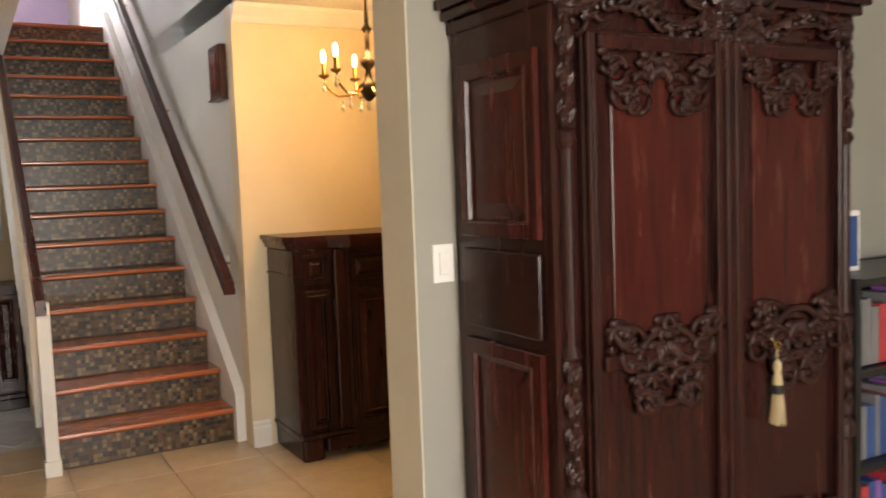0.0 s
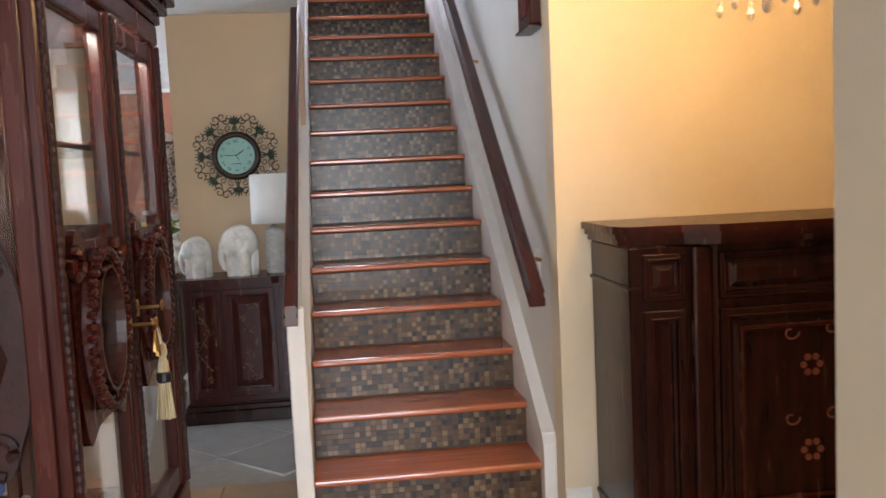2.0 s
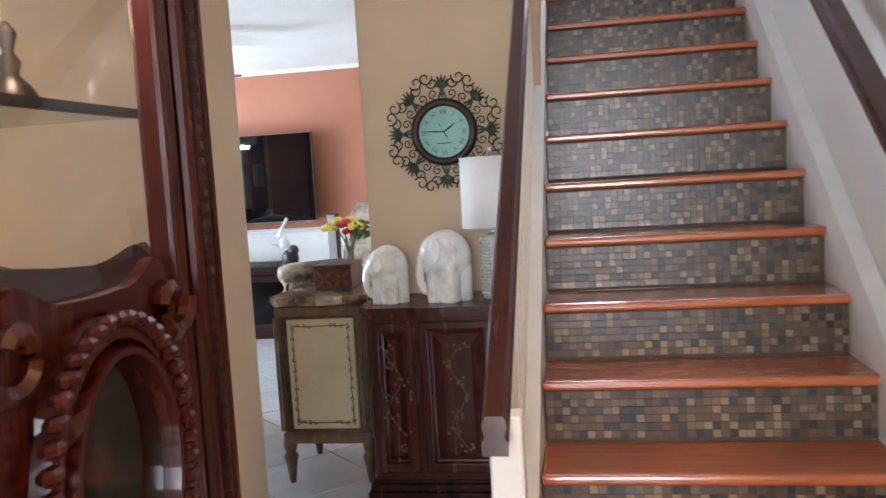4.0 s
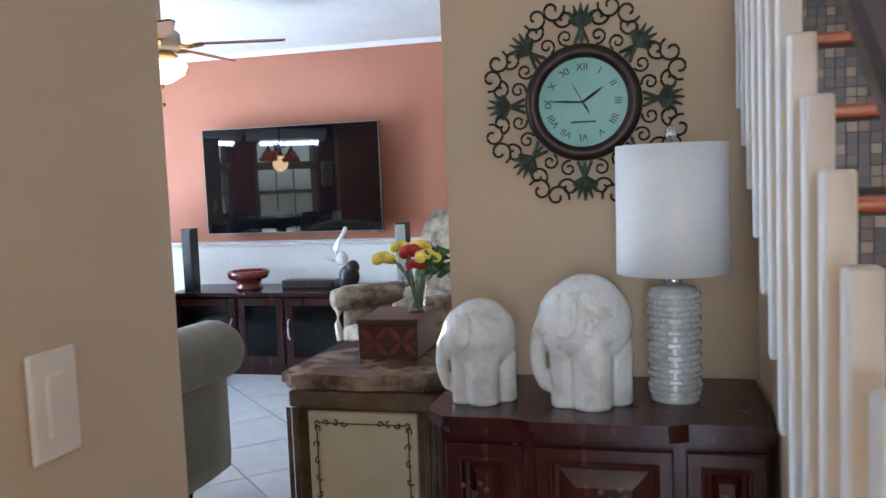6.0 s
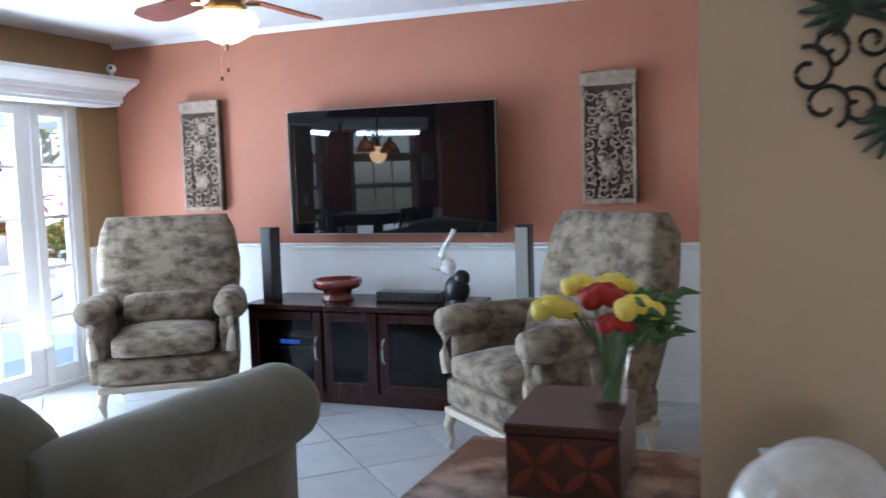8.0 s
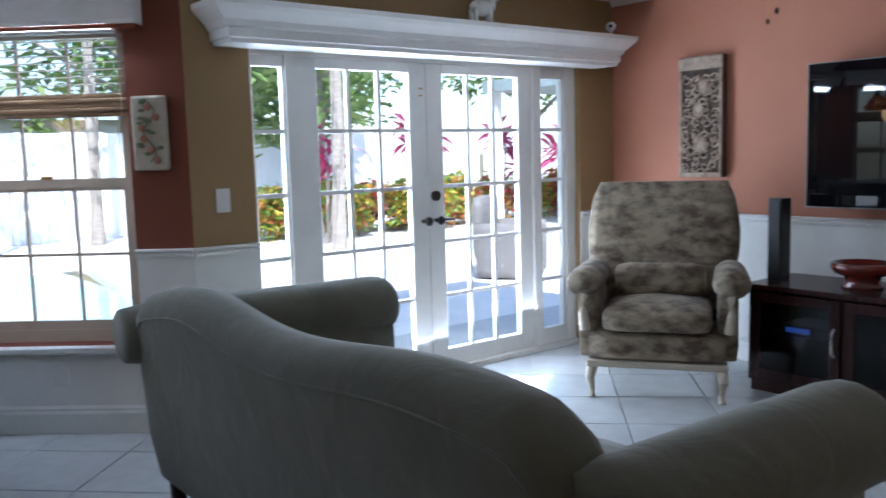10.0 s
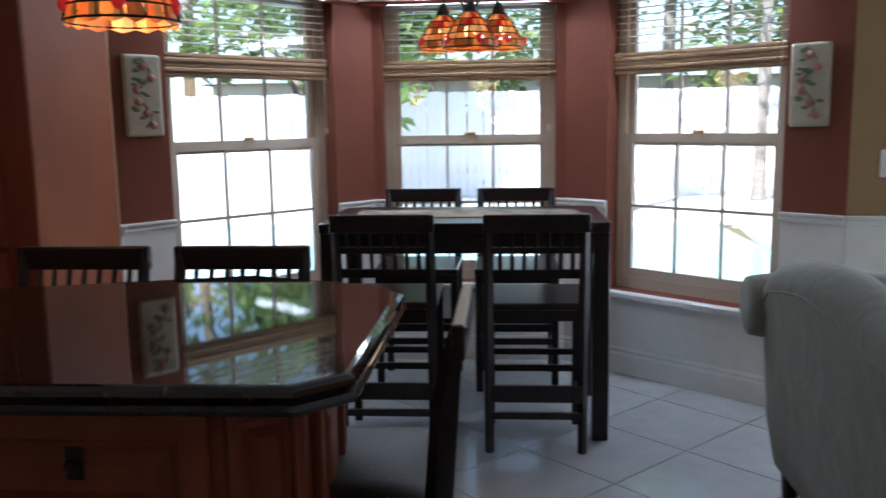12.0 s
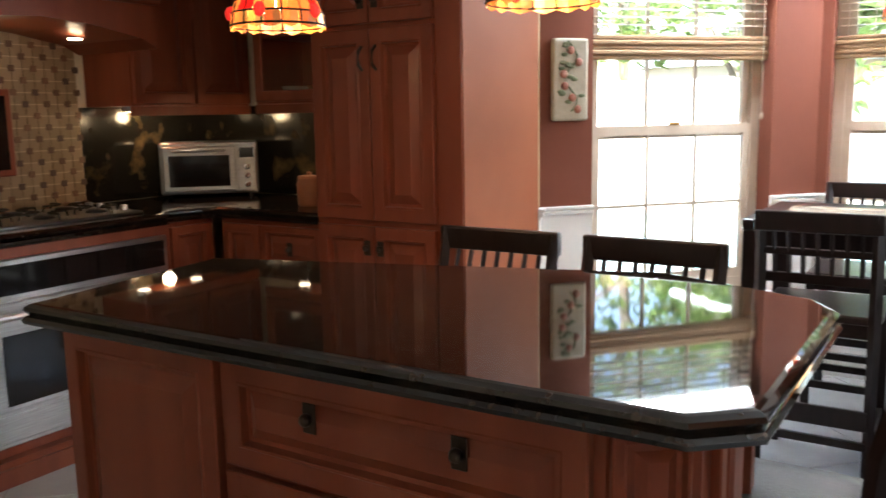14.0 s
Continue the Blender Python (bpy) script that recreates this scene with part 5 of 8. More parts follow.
for ri, ro in ((0.121, 0.123),):
    rings = []
    for r, z in ((ro, 0.285), (0.1205 + 0.0, 0.565), (0.1185, 0.565), (ri, 0.285)):
        rings.append([shb.verts.new((r * math.cos(2 * math.pi * k / n), r * math.sin(2 * math.pi * k / n), z)) for k in range(n)])
    for a, b in zip(rings, rings[1:] + rings[:1]):
        for k in range(n):
            shb.faces.new((a[k], a[(k + 1) % n], b[(k + 1) % n], b[k]))
part("shade", shb, SHADE, lp, "white fabric drum shade", True)
sp_ = B()
for k in range(3):
    a = k * 2.094
    tube(sp_, [(0.006 * math.cos(a), 0.006 * math.sin(a), 0.555), (0.119 * math.cos(a), 0.119 * math.sin(a), 0.56)], 0.002, 5)
part("shade_fitter", sp_, CHROME, lp)
part("finial", ball(B(), 0, 0, 0.595, 0.011), CHROME, lp)

# wall clock with scrolled iron frame
ck = thing("wall_clock", "round wall clock with pale green face in a scrolled iron frame", "clock", 0.187, 6.556, 1.494)
ck.scale = (1.03, 1, 1.03)
def disc_y(prof, seg=48):
    bm = lathe(B(), prof, seg)
    bmesh.ops.transform(bm, matrix=pose(0, 0, 0, 90), verts=bm.verts)
    return bm


part("face", disc_y([(0.001, 0.002), (0.112, 0.002), (0.112, 0.022), (0.001, 0.022)]), material("pale_green_dial", (0.17, 0.37, 0.32), 0.4, second=(0.22, 0.43, 0.37), scale=8), ck)
rimb = B()
rings = []
for k in range(48):
    a = 2 * math.pi * k / 48
    rings.append([(r * math.cos(a), -d, r * math.sin(a)) for r, d in ((0.104, 0.02), (0.106, 0.034), (0.116, 0.042), (0.128, 0.040), (0.137, 0.028), (0.138, 0.004), (0.112, 0.004))])
vs = [[rimb.verts.new(c) for c in r] for r in rings]
for k in range(48):
    for j in range(7):
        rimb.faces.new((vs[k][j], vs[k][(j + 1) % 7], vs[(k + 1) % 48][(j + 1) % 7], vs[(k + 1) % 48][j]))
part("rim", rimb, material("dark_copper_rim", (0.022, 0.016, 0.013), 0.4, 0.5, second=(0.05, 0.032, 0.022), scale=30), ck, smooth=True)
INK = material("dial_ink", (0.02, 0.02, 0.018), 0.6)


def lettering(text, size, mat, parent, m, name="lettering", depth=0.0006):
    cu_ = bpy.data.curves.new("lettering", "FONT")
    cu_.body, cu_.size, cu_.align_x, cu_.align_y, cu_.extrude = text, size, "CENTER", "CENTER", depth
    tmp = bpy.data.objects.new("tmp", cu_)
    me = bpy.data.meshes.new_from_object(tmp)
    bpy.data.objects.remove(tmp)
    me.materials.append(mat)
    ob = new(name, me)
    ob.parent = parent
    ob.matrix_basis = m
    return ob


for k, s in enumerate(("XII", "I", "II", "III", "IIII", "V", "VI", "VII", "VIII", "IX", "X", "XI")):
    a = -k * math.pi / 6
    lettering(s, 0.024, INK, ck, Matrix.Translation((-0.082 * math.sin(a), -0.0232, 0.082 * math.cos(a))) @ Matrix.Rotation(-a, 4, "Y") @ pose(0, 0, 0, 90), "numeral")
for nm, ang, ln, w in (("minute_hand", 274, 0.078, 0.003), ("hour_hand", 55, 0.058, 0.004), ("second_hand", 332, 0.05, 0.0012), ("hand_tail", 150, 0.03, 0.003)):
    a = radians(ang)
    part(nm, tube(B(), [(0, -0.027, 0), (0.5 * ln * math.sin(a), -0.027, 0.5 * ln * math.cos(a)), (ln * math.sin(a), -0.027, ln * math.cos(a))], [w * 0.7, w, w * 0.3], 6), INK, ck)
part("dial_marking", bx(-0.03, -0.0232, -0.048, 0.03, -0.0222, -0.044), INK, ck)
sc = B()
for k in range(8):
    a = k * math.pi / 4
    for s in (-1, 1):
        b = a + s * 0.20
        scroll(sc, 0.205 * math.cos(b), 0.205 * math.sin(b), -0.012, 0.024, 1.1, b + s * 1.57, s, 0.0032, 6, 20)
        c = a + s * 0.24
        scroll(sc, 0.160 * math.cos(c), 0.160 * math.sin(c), -0.012, 0.020, 1.2, c + math.pi, -s, 0.0028, 6, 16)
    for s in (-1, 1):
        b = a + s * 0.30
        scroll(sc, 0.232 * math.cos(b), 0.232 * math.sin(b), -0.012, 0.030, 1.1, b - s * 1.57, -s, 0.0032, 6, 18)
tagged(part("scroll_frame", sc, IRON, ck), kind="stuff")
for k in range(8):
    a = k * math.pi / 4
    lf = B()
    for j in range(7):
        b = a + (j - 3) * 0.32
        r0, r1 = 0.175, 0.175 + 0.058 * math.cos((j - 3) * 0.30)
        tube(lf, [(0.175 * math.cos(a), -0.016, 0.175 * math.sin(a)), (0.175 * math.cos(a) + 0.03 * math.cos(b), -0.024, 0.175 * math.sin(a) + 0.03 * math.sin(b)), (0.175 * math.cos(a) + (r1 - r0) * math.cos(b), -0.014, 0.175 * math.sin(a) + (r1 - r0) * math.sin(b))], [0.004, 0.007, 0.002], 6)
    for j in (-1, 0, 1):
        tube(lf, [(0.175 * math.cos(a), -0.016, 0.175 * math.sin(a)), (0.14 * math.cos(a + j * 0.12), -0.014, 0.14 * math.sin(a + j * 0.12))], [0.006, 0.004], 6)
    part("leaf_ornament", lf, VERDI, ck, "green patina acanthus leaf")

# marble-topped end table
et = thing("end_table", "antiqued wooden end cabinet with cream panels and a brown marble top", "cabinet", -0.60, 6.42, 0)
EW, ED = 0.42, 0.46
tp = [(0.0, ED), (-0.01, 0.02), (0.03, -0.01), (0.10, 0.008), (0.21, -0.012), (0.32, 0.008), (0.39, -0.01), (EW + 0.01, 0.02), (EW, ED)]
tb = prism(B(), tp, 0.805, 0.83)
prism(tb, [(0.008 + x * 0.965, 0.01 + y * 0.96) for x, y in tp], 0.79, 0.805)
part("marble_top", tb, MARBLE, et)
part("body", bx(0.02, 0.025, 0.20, EW - 0.02, ED - 0.01, 0.789, 0.006), ANTIQUE, et)
fr = B()
part("apron", box(fr, 0.01, 0.008, 0.74, EW - 0.01, 0.03, 0.785, 0.008, 2), ANTIQUE, et)
part("bottom_rail", bx(0.01, 0.008, 0.18, EW - 0.01, 0.03, 0.23, 0.008, 2), ANTIQUE, et)
part("panel", bx(0.06, 0.014, 0.245, EW - 0.06, 0.0255, 0.73, 0.004), CREAMPANEL, et, "cream painted panel")
fb = B()
for z in (0.275, 0.70):
    tube(fb, [(0.09, 0.0125, z), (EW - 0.09, 0.0125, z)], 0.0018, 5)
for x in (0.085, EW - 0.085):
    tube(fb, [(x, 0.0125, 0.28), (x, 0.0125, 0.695)], 0.0018, 5)
    for k in range(10):
        scroll(fb, x, 0.29 + 0.044 * k, 0.0125, 0.011, 0.8, k * 2.0, 1 if k % 2 else -1, 0.0022, 5, 8)
for k in range(4):
    for z in (0.275, 0.70):
        for sx in (-1, 1):
            scroll(fb, EW / 2 + sx * (0.05 + 0.024 * k), z, 0.0125, 0.010, 0.8, k * 1.6, sx, 0.0022, 5, 8)
part("painted_scrolls", fb, GILT, et)
for x in (0.022, EW - 0.022):
    cbm = B()
    for k in range(5):
        tube(cbm, [(x - 0.016 + 0.008 * k, 0.010 - 0.004 * (k % 2), 0.24), (x - 0.016 + 0.008 * k, 0.010 - 0.004 * (k % 2), 0.74)], 0.004, 6)
    part("fluted_corner", cbm, ANTIQUE, et)
for x in (0.03, EW - 0.03):
    for y in (0.035, ED - 0.04):
        part("leg", lathe(B(), [(0.014, 0), (0.016, 0.02), (0.024, 0.08), (0.034, 0.12), (0.022, 0.14), (0.030, 0.16), (0.030, 0.199)], 12, x, y), ANTIQUE, et, smooth=True)
# inlaid box
ib = thing("wooden_box", "dark wooden box with red leaf inlay on the end table", "box", -0.456, 6.61, 0.83, 3)
part("body", bx(0, 0, 0, 0.17, 0.24, 0.096, 0.003), BOXWOOD, ib)
part("lid", bx(-0.003, -0.003, 0.0965, 0.173, 0.243, 0.112, 0.003), BOXWOOD, ib)
inl = B()
for x in (0.045, 0.125):
    for k in range(4):
        a = math.pi / 4 + k * math.pi / 2
        c, s_ = math.cos(a), math.sin(a)
        tube(inl, [(x + r * c, -0.0006, 0.049 + r * s_) for r in (0.004, 0.015, 0.028, 0.042, 0.054)], [0.001, 0.007, 0.0105, 0.007, 0.001], 6)
bmesh.ops.scale(inl, vec=(1, 0.12, 1), space=Matrix.Translation((0, 0.0006, 0)), verts=inl.verts)
part("leaf_inlay", inl, INLAY, ib)
# vase of roses
vs_ = thing("flower_vase", "cut glass vase of yellow and red roses on the inlaid box", "flower vase", -0.322, 6.74, 0.942)
vs_.scale = (0.92, 0.92, 0.88)
part("vase", lathe(B(), [(0.028, 0), (0.03, 0.006), (0.032, 0.05), (0.042, 0.12), (0.040, 0.12), (0.029, 0.05), (0.026, 0.008), (0.001, 0.008)], 16), GLASS, vs_)
rnd = random.Random(3)
stm = B()
lvb = B()
for k in range(16):
    a, r = rnd.uniform(0, 6.28), rnd.uniform(0.02, 0.10)
    tube(stm, [(rnd.uniform(-0.015, 0.015), rnd.uniform(-0.015, 0.015), 0.01), (0.4 * r * math.cos(a), 0.4 * r * math.sin(a), 0.12), (r * math.cos(a), r * math.sin(a), rnd.uniform(0.15, 0.20))], 0.0025, 5)
for k in range(60):
    a, r, z = rnd.uniform(-0.9, 1.6), rnd.uniform(0.05, 0.16), rnd.uniform(0.12, 0.21)
    c, s = math.cos(a), math.sin(a)
    tube(lvb, [(0.6 * r * c, 0.6 * r * s, z - 0.02), (0.8 * r * c, 0.8 * r * s, z + 0.006), (r * c, r * s, z)], [0.002, 0.009, 0.001], 5)
part("stems", stm, GREENSTEM, vs_)
part("leaves", lvb, GREENSTEM, vs_)


def rose(x, y, z, r, mat):
    bm = B()
    for k in range(9):
        a, tl = k * 2.4, 0.25 + 0.08 * k
        rr = r * (0.25 + 0.08 * k)
        ball(bm, x + rr * math.cos(a), y + rr * math.sin(a), z + 0.2 * r - 0.05 * r * k, r * 0.55, r * 0.55, r * 0.5, 8, 6)
    return part("rose", bm, mat, vs_, smooth=True)


for x, y, z, r, m in ((-0.085, -0.05, 0.185, 0.033, YROSE), (0.055, -0.055, 0.19, 0.033, YROSE), (-0.01, 0.0, 0.20, 0.036, RROSE), (-0.055, 0.03, 0.215, 0.03, YROSE), (0.02, -0.07, 0.165, 0.026, RROSE), (0.0, 0.05, 0.215, 0.03, YROSE)):
    rose(x, y, z, r, m)

# ---- family room ----
def face_grid(bm, fn, nu, nv):
    vs = [[bm.verts.new(fn(u / nu, v / nv)) for v in range(nv + 1)] for u in range(nu + 1)]
    for u in range(nu):
        for v in range(nv):
            bm.faces.new((vs[u][v], vs[u + 1][v], vs[u + 1][v + 1], vs[u][v + 1]))
    return bm


def pad(x0, y0, z0, x1, y1, z1, r=0.03, seg=3, puff=0.0):
    """An upholstered block with rounded edges and a crowned top."""
    bm = bx(x0, y0, z0, x1, y1, z1)
    bmesh.ops.subdivide_edges(bm, edges=bm.edges[:], cuts=5, use_grid_fill=True)
    cx, cy, cz = (x0 + x1) / 2, (y0 + y1) / 2, (z0 + z1) / 2
    hx, hy, hz = (x1 - x0) / 2, (y1 - y0) / 2, (z1 - z0) / 2
    for v in bm.verts:
        p = [v.co.x - cx, v.co.y - cy, v.co.z - cz]
        q = [max(-h + r, min(h - r, c)) for c, h in zip(p, (hx, hy, hz))]
        d = Vector([a - b for a, b in zip(p, q)])
        if d.length > 1e-6:
            d = d.normalized() * r
        u, w = p[0] / hx, p[1] / hy
        bulge = puff * (1 - u * u) * (1 - w * w) * (1 if p[2] > 0 else 0)
        v.co = (cx + q[0] + d.x, cy + q[1] + d.y, cz + q[2] + d.z + bulge)
    return bm


# sofa, its back towards the hall
so = thing("sofa", "sage green camelback sofa with rolled arms seen from its back", "sofa", -3.70, 6.70, 0)
SWd = 2.16


def backtop(x):
    t = x / SWd
    return 0.83 + 0.075 * math.exp(-((t - 0.22) / 0.17) ** 2) + 0.055 * math.exp(-((t - 0.80) / 0.22) ** 2) - 0.10 * max(0, (t - 0.93) / 0.07) ** 2 - 0.13 * max(0, (0.07 - t) / 0.07) ** 2


rings = []
for k in range(37):
    x = SWd * k / 36
    zt = backtop(x)
    e = 0.012 if k in (0, 36) else 0
    prof = [(0.03 + e, 0.14), (0.0 + e, 0.30), (-0.02 + e, 0.60), (-0.035 + e, zt - 0.10), (-0.03 + e, zt - 0.045), (0.0, zt - 0.012), (0.05, zt), (0.11, zt - 0.012), (0.155 - e, zt - 0.05), (0.17 - e, zt - 0.11), (0.19, 0.45), (0.20, 0.14)]
    rings.append([(x, y, z) for y, z in prof])
part("backrest", loft(B(), rings), GREEN, so, smooth=True)
wb = B()
tube(wb, [(SWd * k / 36, -0.034, backtop(SWd * k / 36) - 0.10) for k in range(1, 36)], 0.005, 6)
part("welt", wb, GREEN, so)
part("seat_base", pad(0.02, 0.18, 0.13, SWd - 0.02, 0.88, 0.33, 0.03), GREEN, so, smooth=True)
for k in range(3):
    part("seat_cushion", pad(0.16 + k * 0.617, 0.20, 0.331, 0.16 + (k + 1) * 0.617 - 0.006, 0.90, 0.46, 0.05, puff=0.03), GREEN, so, smooth=True)
for x, s in ((-0.05, -1), (SWd + 0.07, 1)):
    rr = []
    ya, yl = (-0.055, 1.20) if s < 0 else (0.02, 0.94)
    for k in range(16):
        t = min(1.0, k / 11 if k < 11 else (0.93, 0.96, 0.98, 0.995, 1.0)[k - 11])
        y = ya + yl * t
        zc, r = 0.62 - 0.03 * t + (0.06 if s < 0 else 0.045), 0.118 + 0.012 * t
        if k == 0 or k > 11:
            r *= {0: 0.86, 12: 0.975, 13: 0.91, 14: 0.80, 15: 0.60}[k]
        rr.append([(x - s * 0.02 + r * 1.08 * math.cos(2 * math.pi * a / 18), y, zc + r * math.sin(2 * math.pi * a / 18)) for a in range(18)])
    part("arm_roll", loft(B(), rr), GREEN, so, smooth=True)
    part("arm_panel", pad(x - s * 0.05 - 0.085, 0.06, 0.12, x - s * 0.05 + 0.085, ya + yl - 0.03, 0.60, 0.03), GREEN, so, smooth=True)
for x in (0.08, SWd - 0.08):
    for y in (0.08, 0.84):
        part("leg", lathe(B(), [(0.022, 0), (0.03, 0.05), (0.034, 0.145)], 10, x, y), MAHOG, so)


# tapestry armchairs
def armchair(label, x, y, rz):
    c = thing("armchair", label, "armchair", x, y, 0, rz, "tapestry armchairs")
    c.scale = (1.05, 1.03, 1.02)
    part("seat_base", pad(-0.34, -0.36, 0.20, 0.34, 0.34, 0.345, 0.03), TAP, c, smooth=True)
    part("seat_cushion", pad(-0.27, -0.38, 0.346, 0.27, 0.18, 0.47, 0.045, puff=0.035), TAP, c, smooth=True)
    part("seat_rail", bx(-0.345, -0.365, 0.165, 0.345, 0.34, 0.199, 0.008, 2), CUSHION, c, "antique white wooden seat rail")
    rings = []
    for k in range(9):
        t = k / 8
        z = 0.34 + 0.76 * t
        w = 0.35 + 0.07 * math.sin(min(1, t * 1.15) * math.pi * 0.62) - 0.035 * max(0, t - 0.6) / 0.4
        yb = 0.20 + 0.16 * t
        th = 0.15 - 0.04 * t
        if k == 8:
            w, th, z = w - 0.03, 0.05, z + 0.0
        rings.append([(w * ax, yb + th * ay, z) for ax, ay in ((-1, 0.1), (-0.97, 0.75), (-0.85, 1), (-0.4, 1.08), (0, 1.1), (0.4, 1.08), (0.85, 1), (0.97, 0.75), (1, 0.1), (0.97, -0.4), (0.85, -0.62), (0.4, -0.5), (0, -0.45), (-0.4, -0.5), (-0.85, -0.62), (-0.97, -0.4))])
    part("backrest", loft(B(), rings), TAP, c, smooth=True)
    pb = pad(-0.24, 0.02, 0.47, 0.24, 0.16, 0.66, 0.05, puff=0.0)
    bmesh.ops.transform(pb, matrix=pose(0, -0.13, 0.03, -12), verts=pb.verts)
    part("lumbar_pillow", pb, TAP, c, smooth=True)
    for s in (-1, 1):
        rr = []
        for k in range(8):
            t = k / 7
            yy = 0.24 - 0.60 * t
            r = (0.078 if k not in (0, 7) else 0.06) * (0.9 + 0.15 * t)
            rr.append([(s * 0.36 + r * 1.15 * math.cos(a * math.pi / 7), yy, 0.60 + 0.0 * t + r * math.sin(a * math.pi / 7)) for a in range(14)])
        part("arm", loft(B(), rr), TAP, c, smooth=True)
        part("arm_side", pad(s * 0.345 - 0.05, -0.30, 0.20, s * 0.345 + 0.05, 0.26, 0.56, 0.025), TAP, c, smooth=True)
        part("arm_post", tube(B(), [(s * 0.35, -0.335, 0.36), (s * 0.36, -0.35, 0.45), (s * 0.355, -0.34, 0.55)], [0.028, 0.022, 0.030], 8), CUSHION, c)
        part("leg", tube(B(), [(s * 0.315, -0.335, 0.165), (s * 0.325, -0.355, 0.11), (s * 0.315, -0.34, 0.04), (s * 0.32, -0.36, 0.0)], [0.030, 0.024, 0.014, 0.020], 8), CUSHION, c, "antique white cabriole leg")
        part("leg", tube(B(), [(s * 0.30, 0.30, 0.165), (s * 0.31, 0.33, 0.0)], [0.022, 0.016], 8), CUSHION, c)
    return c


armchair("tapestry armchair with elephant pattern and white cabriole legs", -3.47, 9.52, 34)
armchair("tapestry wing armchair with elephant pattern beside the tv console", -1.05, 9.22, -42)

# television
tv = thing("television", "large black flat television mounted on the terracotta wall", "television", -2.965, 10.15, 0.972)
part("screen", bx(0.007, -0.002, 0.007, 1.383, 0.004, 0.773), SCREEN, tv)
part("bezel", bx(0.0, 0.0045, 0.0, 1.39, 0.04, 0.78, 0.004), BLACK, tv)
fb = ring_frame(0, 0, 1.39, 0.78, -0.004, 0.004, 0.006)
part("edge_trim", fb, STEEL, tv)
part("wall_mount", bx(0.45, 0.041, 0.2, 0.95, 0.158, 0.6), BLACK, tv)
part("status_plate", bx(1.30, -0.006, -0.014, 1.345, 0.01, -0.001), STEEL, tv)

# media console
co = thing("media_console", "dark mahogany media console with smoked glass doors", "tv console", -3.06, 9.74, 0)
part("top", bx(-0.02, -0.015, 0.555, 1.40, 0.50, 0.585, 0.006, 2), MAHOG, co)
cb = B()
for x in (0.0, 0.50, 0.86, 1.35):
    box(cb, x, 0.02, 0.06, x + 0.03, 0.48, 0.554)
box(cb, 0.03, 0.02, 0.06, 1.35, 0.48, 0.09), box(cb, 0.03, 0.46, 0.09, 1.35, 0.48, 0.554), box(cb, 0.03, 0.04, 0.30, 0.50, 0.46, 0.315)
part("carcass", cb, MAHOG, co)
part("plinth", bx(0.01, 0.03, 0.0, 1.37, 0.47, 0.059), MAHOG, co)
for x0, x1 in ((0.02, 0.505), (0.525, 0.865), (0.885, 1.36)):
    fb = ring_frame(x0, 0.08, x1, 0.545, 0.0, 0.019, 0.055)
    d = part("door", fb, MAHOG, co)
    part("pane", bx(x0 + 0.055, 0.008, 0.135, x1 - 0.055, 0.012, 0.49), glass_material("tinted_glass", (0.35, 0.33, 0.33)), d)
    if x0 != 0.525:
        hx = x1 - 0.028 if x0 < 0.5 else x0 + 0.028
        part("handle", tube(B(), [(hx, 0.0, 0.26), (hx, -0.022, 0.28), (hx, -0.026, 0.33), (hx, -0.022, 0.38), (hx, 0.0, 0.40)], 0.006, 8), STEEL, d, "brushed steel bow handle")
bxr = thing("media_box", "silver media receiver inside the console", "receiver", -2.92, 9.84, 0.315)
part("case", bx(0, 0, 0.0, 0.28, 0.24, 0.055, 0.004), STEEL, bxr)
part("display", bx(0.03, -0.003, 0.015, 0.16, 0.0, 0.04), material("blue_led_display", (0.02, 0.03, 0.08), 0.3, emit=(0.1, 0.25, 1.0), emit_strength=0.6), bxr)
for x, lab in ((-3.03, "tall slim black loudspeaker on the console"), (-1.40, "tall slim grey loudspeaker behind the armchair")):
    s = thing("loudspeaker", lab, "loudspeaker", x, 9.88, 0.585 if x < -2 else 0.0, group="front loudspeakers")
    h = 0.45 if x < -2 else 1.04
    part("cabinet", bx(0, 0, 0, 0.08, 0.10, h, 0.006, 2), BLACK, s)
    part("grille", bx(0.006, -0.006, 0.02, 0.074, -0.0005, h - 0.015, 0.003), BLACK if x < -2 else GREYWALL, s)
bw = thing("lacquer_bowl", "round red lacquer pedestal bowl on the console", "bowl", -2.56, 9.98, 0.585)
part("bowl", lathe(B(), [(0.10, 0), (0.10, 0.012), (0.085, 0.03), (0.09, 0.06), (0.135, 0.075), (0.152, 0.10), (0.152, 0.128), (0.138, 0.13), (0.125, 0.105), (0.01, 0.10)], 30), REDLACQ, bw, smooth=True)
sbar = thing("center_speaker", "low black centre loudspeaker on the console", "loudspeaker", -2.28, 9.93, 0.585)
part("case", bx(0, 0, 0, 0.40, 0.12, 0.06, 0.006, 2), BLACK, sbar)
part("grille", bx(0.01, -0.006, 0.008, 0.39, -0.0005, 0.052, 0.003), IRON, sbar)
el = thing("elephant_figurine", "black and white ceramic elephant figurine with raised trunk", "figurine", -1.76, 9.92, 0.585)
eb = B()
ball(eb, 0, 0, 0.085, 0.075, 0.06, 0.085, 14, 10), ball(eb, 0.03, 0, 0.15, 0.05, 0.045, 0.05, 12, 8)
lathe(eb, [(0.05, 0), (0.055, 0.01), (0.04, 0.04)], 12)
part("body", eb, BLACK, el, "glossy black body", True)
wb = B()
ball(wb, -0.045, -0.015, 0.215, 0.05, 0.035, 0.05, 12, 8)
